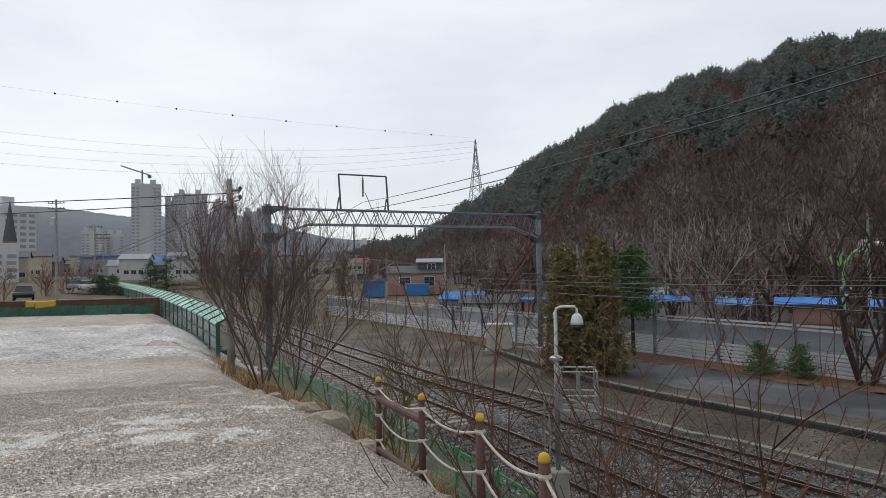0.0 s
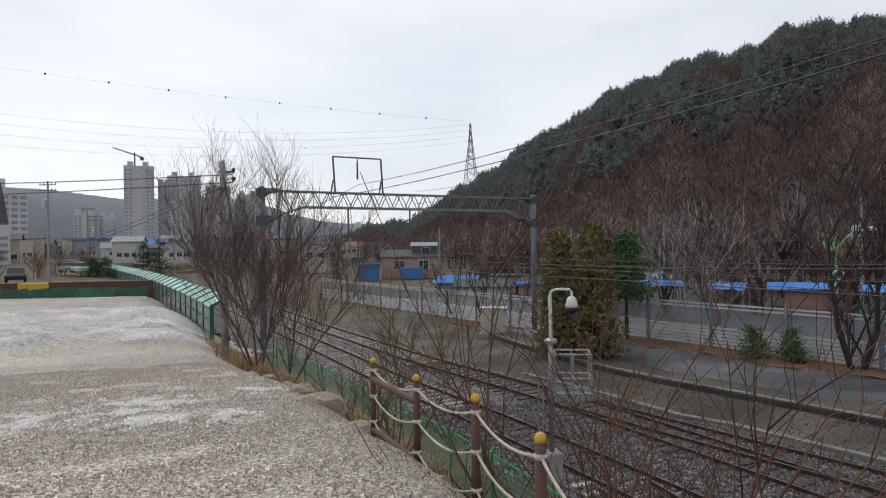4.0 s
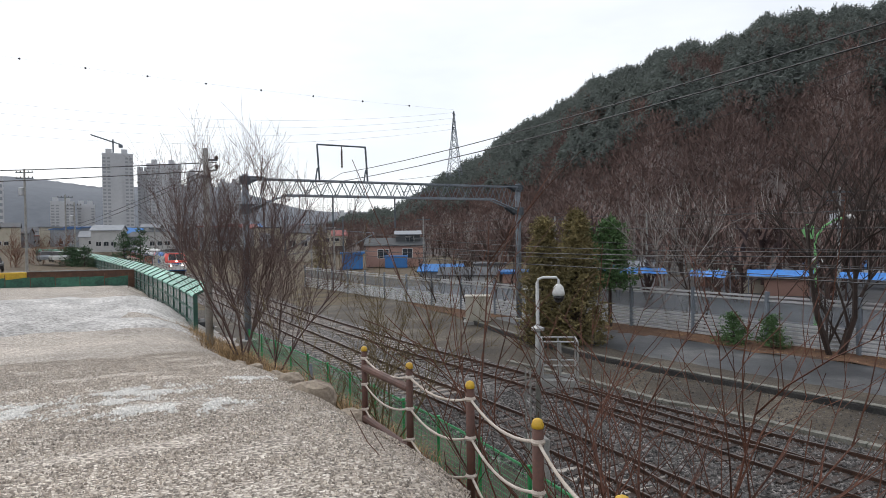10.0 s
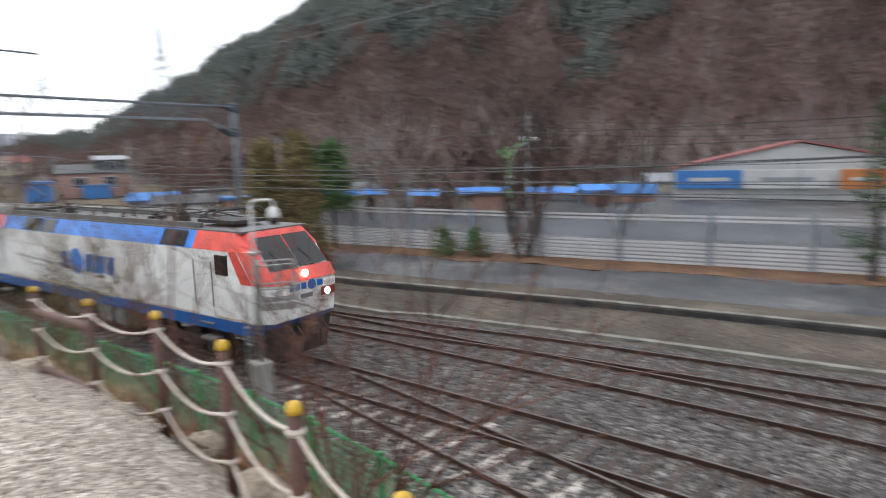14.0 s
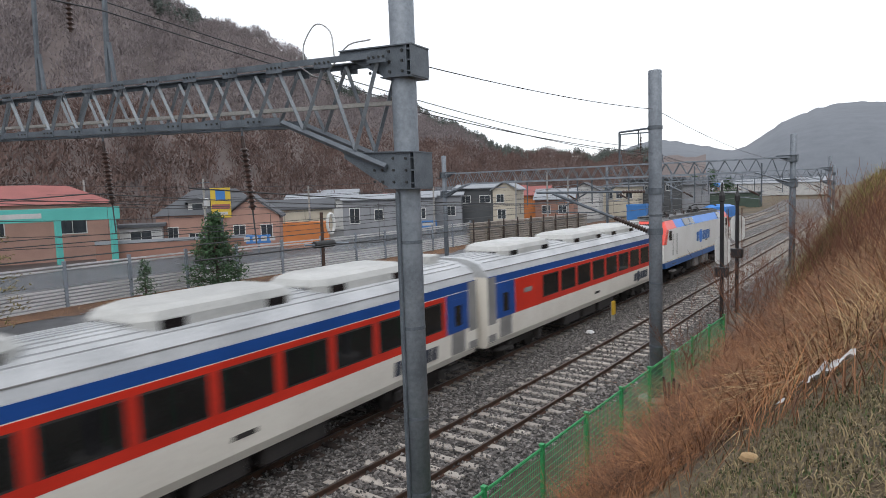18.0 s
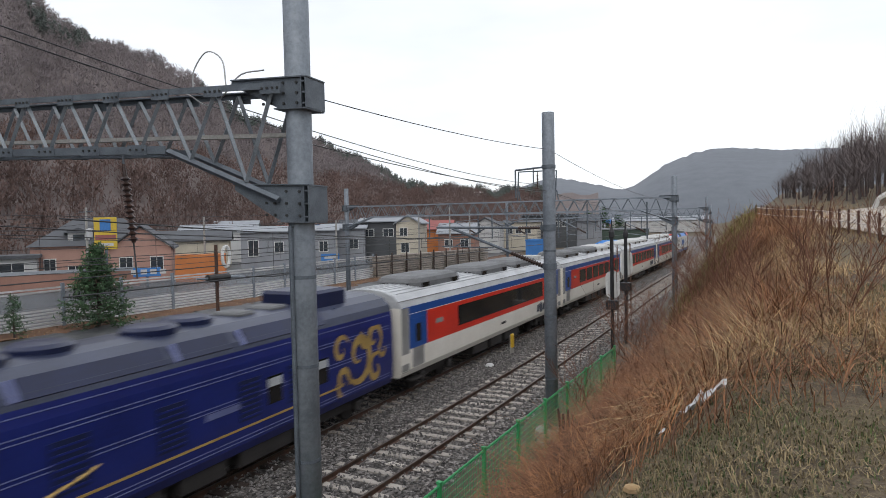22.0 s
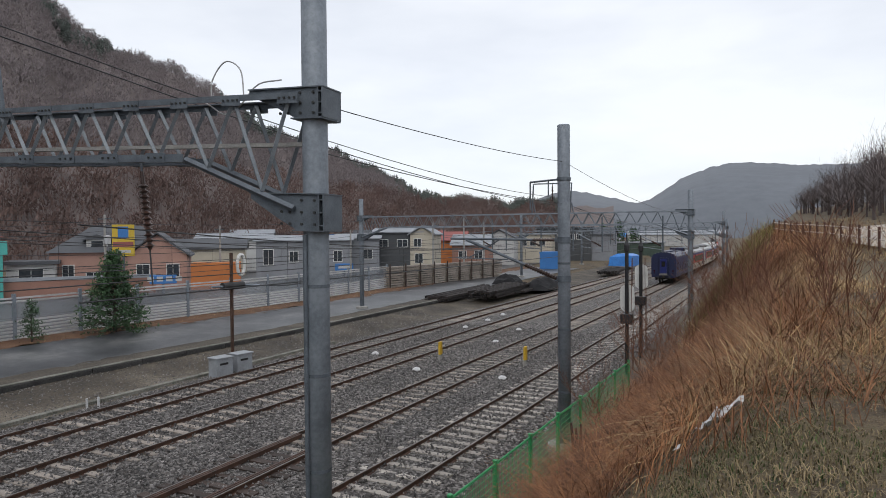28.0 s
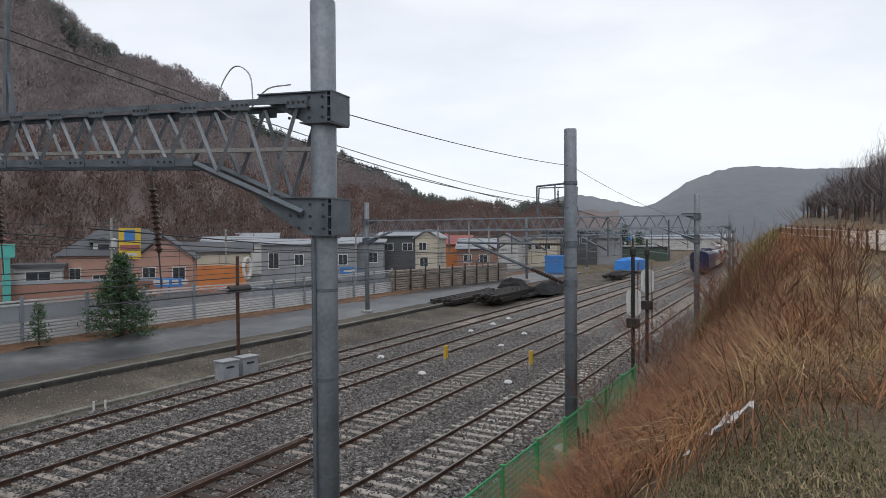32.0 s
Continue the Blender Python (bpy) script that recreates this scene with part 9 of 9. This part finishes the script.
# cantilevers that hold the contact wires
for y in (44.5, 86, -39):
    for fx in ((t1_x, t2_x, t3_x, t4_x) if y > 0 else (t2_x, t3_x)):
        x = float(fx(y))
        ct = thing("cantilever", (x + 1.6, y, 0), "tubular cantilever holding the contact wire", "cantilever", "cantilevers")
        part("drop_tube", Geo().tube((0, 0, 7.4), (0, 0, 4.9), 0.05, n=8), M["steel_dark"], ct)
        part("arm", Geo().tube((0, 0, 5.3), (-1.9, 0, 6.3), 0.04, n=6).tube((0, 0, 6.5), (-1.9, 0, 6.35), 0.03, n=6).tube((0, 0, 5.1), (-1.5, 0, 5.3), 0.025, n=6), M["steel"], ct)
        rod = Geo().lathe([(0.04, 0.0)] + [q for k in range(7) for q in ((0.045, 0.02 + k * 0.1), (0.09, 0.06 + k * 0.1), (0.045, 0.1 + k * 0.1))] + [(0.04, 0.76)], (0, 0, 0), 8)
        tilt = Matrix.Translation((-0.1, 0, 5.35)) @ Euler((0, radians(-62.2), 0)).to_matrix().to_4x4()
        g = Geo().add([tilt @ Vector(p) for p in rod.v], rod.f)
        part("insulator", g, M["insulator"], ct, "brown ribbed insulator")

# feeder wires on the gantry frames and along the far poles
far_tops = [(-2.0, -80.0), (-15.6, -41.2), (-29.5, 4.35), (-31.0, 42.0), (-34.0, 84.0), (-37.0, 123.0)]
for dx, z, sag in ((-0.6, 7.4, 0.5), (-0.9, 6.7, 0.5), (-0.6, 5.9, 0.6), (-1.1, 5.2, 0.6), (0.5, 4.7, 0.5)):
    pts = []
    for a, b in zip(far_tops[:-1], far_tops[1:]):
        pts += sagged((a[0] + dx, a[1], z), (b[0] + dx, b[1], z), sag, 10)
    wire("feeder_wire", pts, 0.014, "dark feeder wire along the far poles")
frame_tops = [(4.0, -80.0, 10.0), (-3.3, -37.8, 9.9), (-14.2, 6.2, 10.6), (-15.9, 44.8, 9.0), (-20, 86, 8.8)]
for dx, dz in ((0.0, 0.0), (1.4, -0.7)):
    pts = []
    for a, b in zip(frame_tops[:-1], frame_tops[1:]):
        pts += sagged((a[0] + dx, a[1], a[2] + dz), (b[0] + dx, b[1], b[2] + dz), 0.6, 10)
    wire("feeder_wire", pts, 0.016, "dark feeder wire carried above the gantries")
# ground wire from pole to pole on the near side
for z, z1, z2 in ((8.1, 8.25, 7.5), (7.4, 7.05, 6.7)):
    pts = sagged((-6.12, 7.2, z), (-5.8, 17.6, z1), 0.1) + sagged((-5.8, 17.6, z1), (-6.3, 46.5, z2), 0.4)[1:] + sagged((-6.3, 46.5, z2), (-8, 88, z2 - 0.3), 0.5)[1:]
    wire("earth_wire", pts, 0.008, "dark earth wire between the near poles")
# looped jumper cable on the near bracket
def bend(nodes, n=22):
    ks = np.arange(len(nodes))
    fx, fy, fz = (spline(list(zip(ks, [p[c] for p in nodes]))) for c in range(3))
    return [Vector((fx(k), fy(k), fz(k))) for k in np.linspace(0, len(nodes) - 1, n)]


M["pale_cable"] = mat("pale_cable", (0.42, 0.42, 0.42), (0.30, 0.30, 0.30), 0.5)
for nodes in (((-8.05, 7.0, 8.3), (-8.02, 7.0, 8.62), (-7.75, 7.02, 8.88), (-7.45, 7.04, 8.72), (-7.38, 7.04, 8.3)),
              ((-8.2, 6.85, 8.34), (-7.9, 6.85, 8.18), (-7.6, 6.87, 8.02), (-7.3, 6.88, 8.12), (-6.95, 6.9, 8.4), (-6.5, 6.92, 8.42))):
    ob = part("jumper_cable", Geo().line(bend(nodes), 0.011, 6), M["pale_cable"], smooth=True)
    tagged(ob, "looped pale jumper cable on the gantry", "cable", "jumper cables")

# wires over the lot
top = Vector((2.9, -29.6, 9.5))
for dz, far in ((0.0, (60, -52, 12.0)), (-0.35, (60, -52, 10.8)), (-0.1, (44, -130, 8.0)), (-0.3, (44, -130, 7.4))):
    wire("power_line", sagged(top + Vector((0, 0, dz)), far, 0.9, 14), 0.022, "dark power line over the gravel lot")


def utility_pole(x, y, z, h, arms, label="grey concrete utility pole with cross arms"):
    th = thing("utility_pole", (x, y, z), label, "utility pole", "utility poles", random.uniform(-20, 20))
    part("shaft", Geo().tube((0, 0, -1.0), (0, 0, h), 0.17, 0.11, 10), M["concrete"], th)
    for k in range(arms):
        part("cross_arm", Geo().box(-1.1, 1.1, -0.05, 0.05, h - 0.5 - k * 0.7, h - 0.4 - k * 0.7), M["steel_dark"], th)
        for q in (-1, -0.5, 0.5, 1):
            part("insulator", Geo().lathe([(0.03, 0), (0.07, 0.05), (0.03, 0.18)], (q, 0, h - 0.4 - k * 0.7), 6), M["insulator"], th)
    if arms > 1:
        part("transformer", Geo().lathe([(0.3, h - 3.2), (0.32, h - 2.3), (0.1, h - 2.2)], (0.45, 0, 0), 12), M["tower"], th, "grey transformer can")
    return th


for b, d, h, arms in ((199.4, 92, 12.5, 2), (196.8, 120, 11, 1), (196.2, 126, 10, 2), (190.5, 140, 9, 1), (188.6, 110, 8, 1), (184, 120, 10, 1), (177.8, 105, 9, 2), (175.8, 95, 8, 1), (167.8, 100, 9.5, 1), (156, 90, 9, 1), (148.2, 85, 9, 0), (134, 62, 10, 2), (100, 74, 9, 1), (84, 88, 9, 1), (74, 86, 9.5, 1), (57.2, 77, 8.6, 2), (48.5, 82, 7.5, 1), (37.4, 90, 7, 1), (25.4, 95, 8, 1), (22.0, 120, 9, 1), (30.0, 92, 8, 1), (27.2, 105, 9, 1), (204, 90, 9, 1), (66, 84, 9, 0)):
    x, y = place(b, d)
    utility_pole(x, y, float(ground_z(x, y)) + 0.0, h, arms)
for b0, b1, d0, d1, h in ((57.2, 74, 77, 86, 8.2), (74, 100, 86, 74, 9), (57.2, 37.4, 77, 90, 7.4), (134, 156, 62, 90, 9), (100, 134, 74, 62, 9)):
    (x0, y0), (x1, y1) = place(b0, d0), place(b1, d1)
    for k in range(3):
        wire("power_line", sagged((x0, y0, h - k * 0.6), (x1, y1, h - k * 0.6), 0.8, 12), 0.02, "dark power line along the street")

# power lines from the pylon across the valley, with marker balls
M["ball"] = mat("marker_ball", (0.05, 0.05, 0.06), (0.03, 0.03, 0.03), 0.6)
px, pyy = place(164.9, 395)
qx, qyy = place(215, 420)
for k in range(4):
    line_pts = sagged((px, pyy, 72 + k * 3.4), (qx, qyy, 70 + k * 6), 14, 24)
    wire("high_voltage_line", line_pts, 0.045, "thin high-voltage line across the misty valley", 3)
balls = sagged((px, pyy, 84), (qx, qyy, 108), 4, 12)
for k, p in enumerate(balls[1:11]):
    bl = part("marker_ball", Geo().lathe([(0.1, -0.55), (0.45, -0.35), (0.55, 0), (0.45, 0.35), (0.1, 0.55)], (0, 0, 0), 8), M["ball"], m=Matrix.Translation(p))
    tagged(bl, "dark marker ball on the high-voltage line", "marker ball", "marker balls")
wire("high_voltage_line", balls, 0.03, "thin high-voltage line carrying marker balls", 3)
# lines over the wooded hill
for z0, z1 in ((30, 46), (27, 41)):
    a, b = place(128, 150), place(170, 260)
    wire("power_line", sagged((a[0], a[1], z0 + 14), (b[0], b[1], z1 - 17), 5, 20), 0.07, "dark power line before the wooded hill", 3)

# street lamps with green painted figures
for b, d, flip in ((135.6, 46, 1), (76.0, 60, -1)):
    x, y = place(b, d)
    ls = thing("street_lamp", (x, y, 0.2), "green painted street lamp with curled bracket and round head", "street lamp", "green street lamps", b)
    gm = paint("lamp_green", (0.22, 0.52, 0.20))
    part("pole", Geo().tube((0, 0, -0.4), (0, 0, 5.2), 0.09, 0.07, 8), gm, ls)
    part("bracket", Geo().line([Vector((0, 0, 5.0)), Vector((flip * 0.1, 0, 5.6)), Vector((flip * 0.5, 0, 6.2)), Vector((flip * 1.1, 0, 6.6)), Vector((flip * 1.6, 0, 6.7))], 0.07, 7), gm, ls)
    part("lamp_head", Geo().lathe([(0.1, -0.12), (0.3, -0.05), (0.3, 0.08), (0.1, 0.18)], (flip * 1.8, 0, 6.7), 12), M["white_paint"], ls, "round pale lamp head")
    part("leaf_board", Geo().poly([(-flip * 0.1, 5.4), (-flip * 0.55, 5.5), (-flip * 0.75, 5.95), (-flip * 0.45, 6.35), (-flip * 0.05, 6.2)], -0.06, 0.06, "y"), gm, ls, "green leaf-shaped board")
    ring = Geo().line([Vector((0.3 * math.cos(2 * math.pi * k / 16) + 0.1, -0.1, 3.9 + 0.3 * math.sin(2 * math.pi * k / 16))) for k in range(17)], 0.06, 6)
    part("ring_ornament", ring, M["white_paint"], ls, "white ring ornament")

# ---- the tracks and their sleepers ----
track("siding track with pale concrete sleepers beside the green fence", t1_x, -15.5, 260, plain=pale_mesh)
track("main running track on concrete sleepers in grey ballast", t2_x, -300, 260, timber=(-24, 14))
track("second running track on concrete sleepers in grey ballast", t3_x, -300, 260, timber=(-34, -4))
track("outer loop track on concrete sleepers in grey ballast", t4_x, -23.5, 260, timber=(-24, -4))


# check rails inside the main track, where it rests on timber
check = thing("check_rail", (0, 0, 0), "pair of dark check rails inside the main track", "check rail", kind="structure")
for side in (-0.655, -0.56, 0.56, 0.655):
    pts = offset_points(t2_x, np.arange(3.0, 15.5, 0.5), side)
    part("rail", Geo().sweep([(a, b, 0.004) for a, b, c in pts], [(-0.03, -0.12), (0.03, -0.12), (0.03, 0.0), (-0.03, 0.0)]), M["rail"], check)
for x, y in ((-23.0, 14.0), (-22.85, 14.35)):
    pg = thing("white_peg", (x, y, -0.1), "short white peg in the damp dirt", "peg", "white pegs")
    part("shaft", Geo().bevel_box(-0.035, 0.035, -0.035, 0.035, -0.15, 0.3, 0.01), M["litter"], pg)


def motions():
    train_motion()


motions()
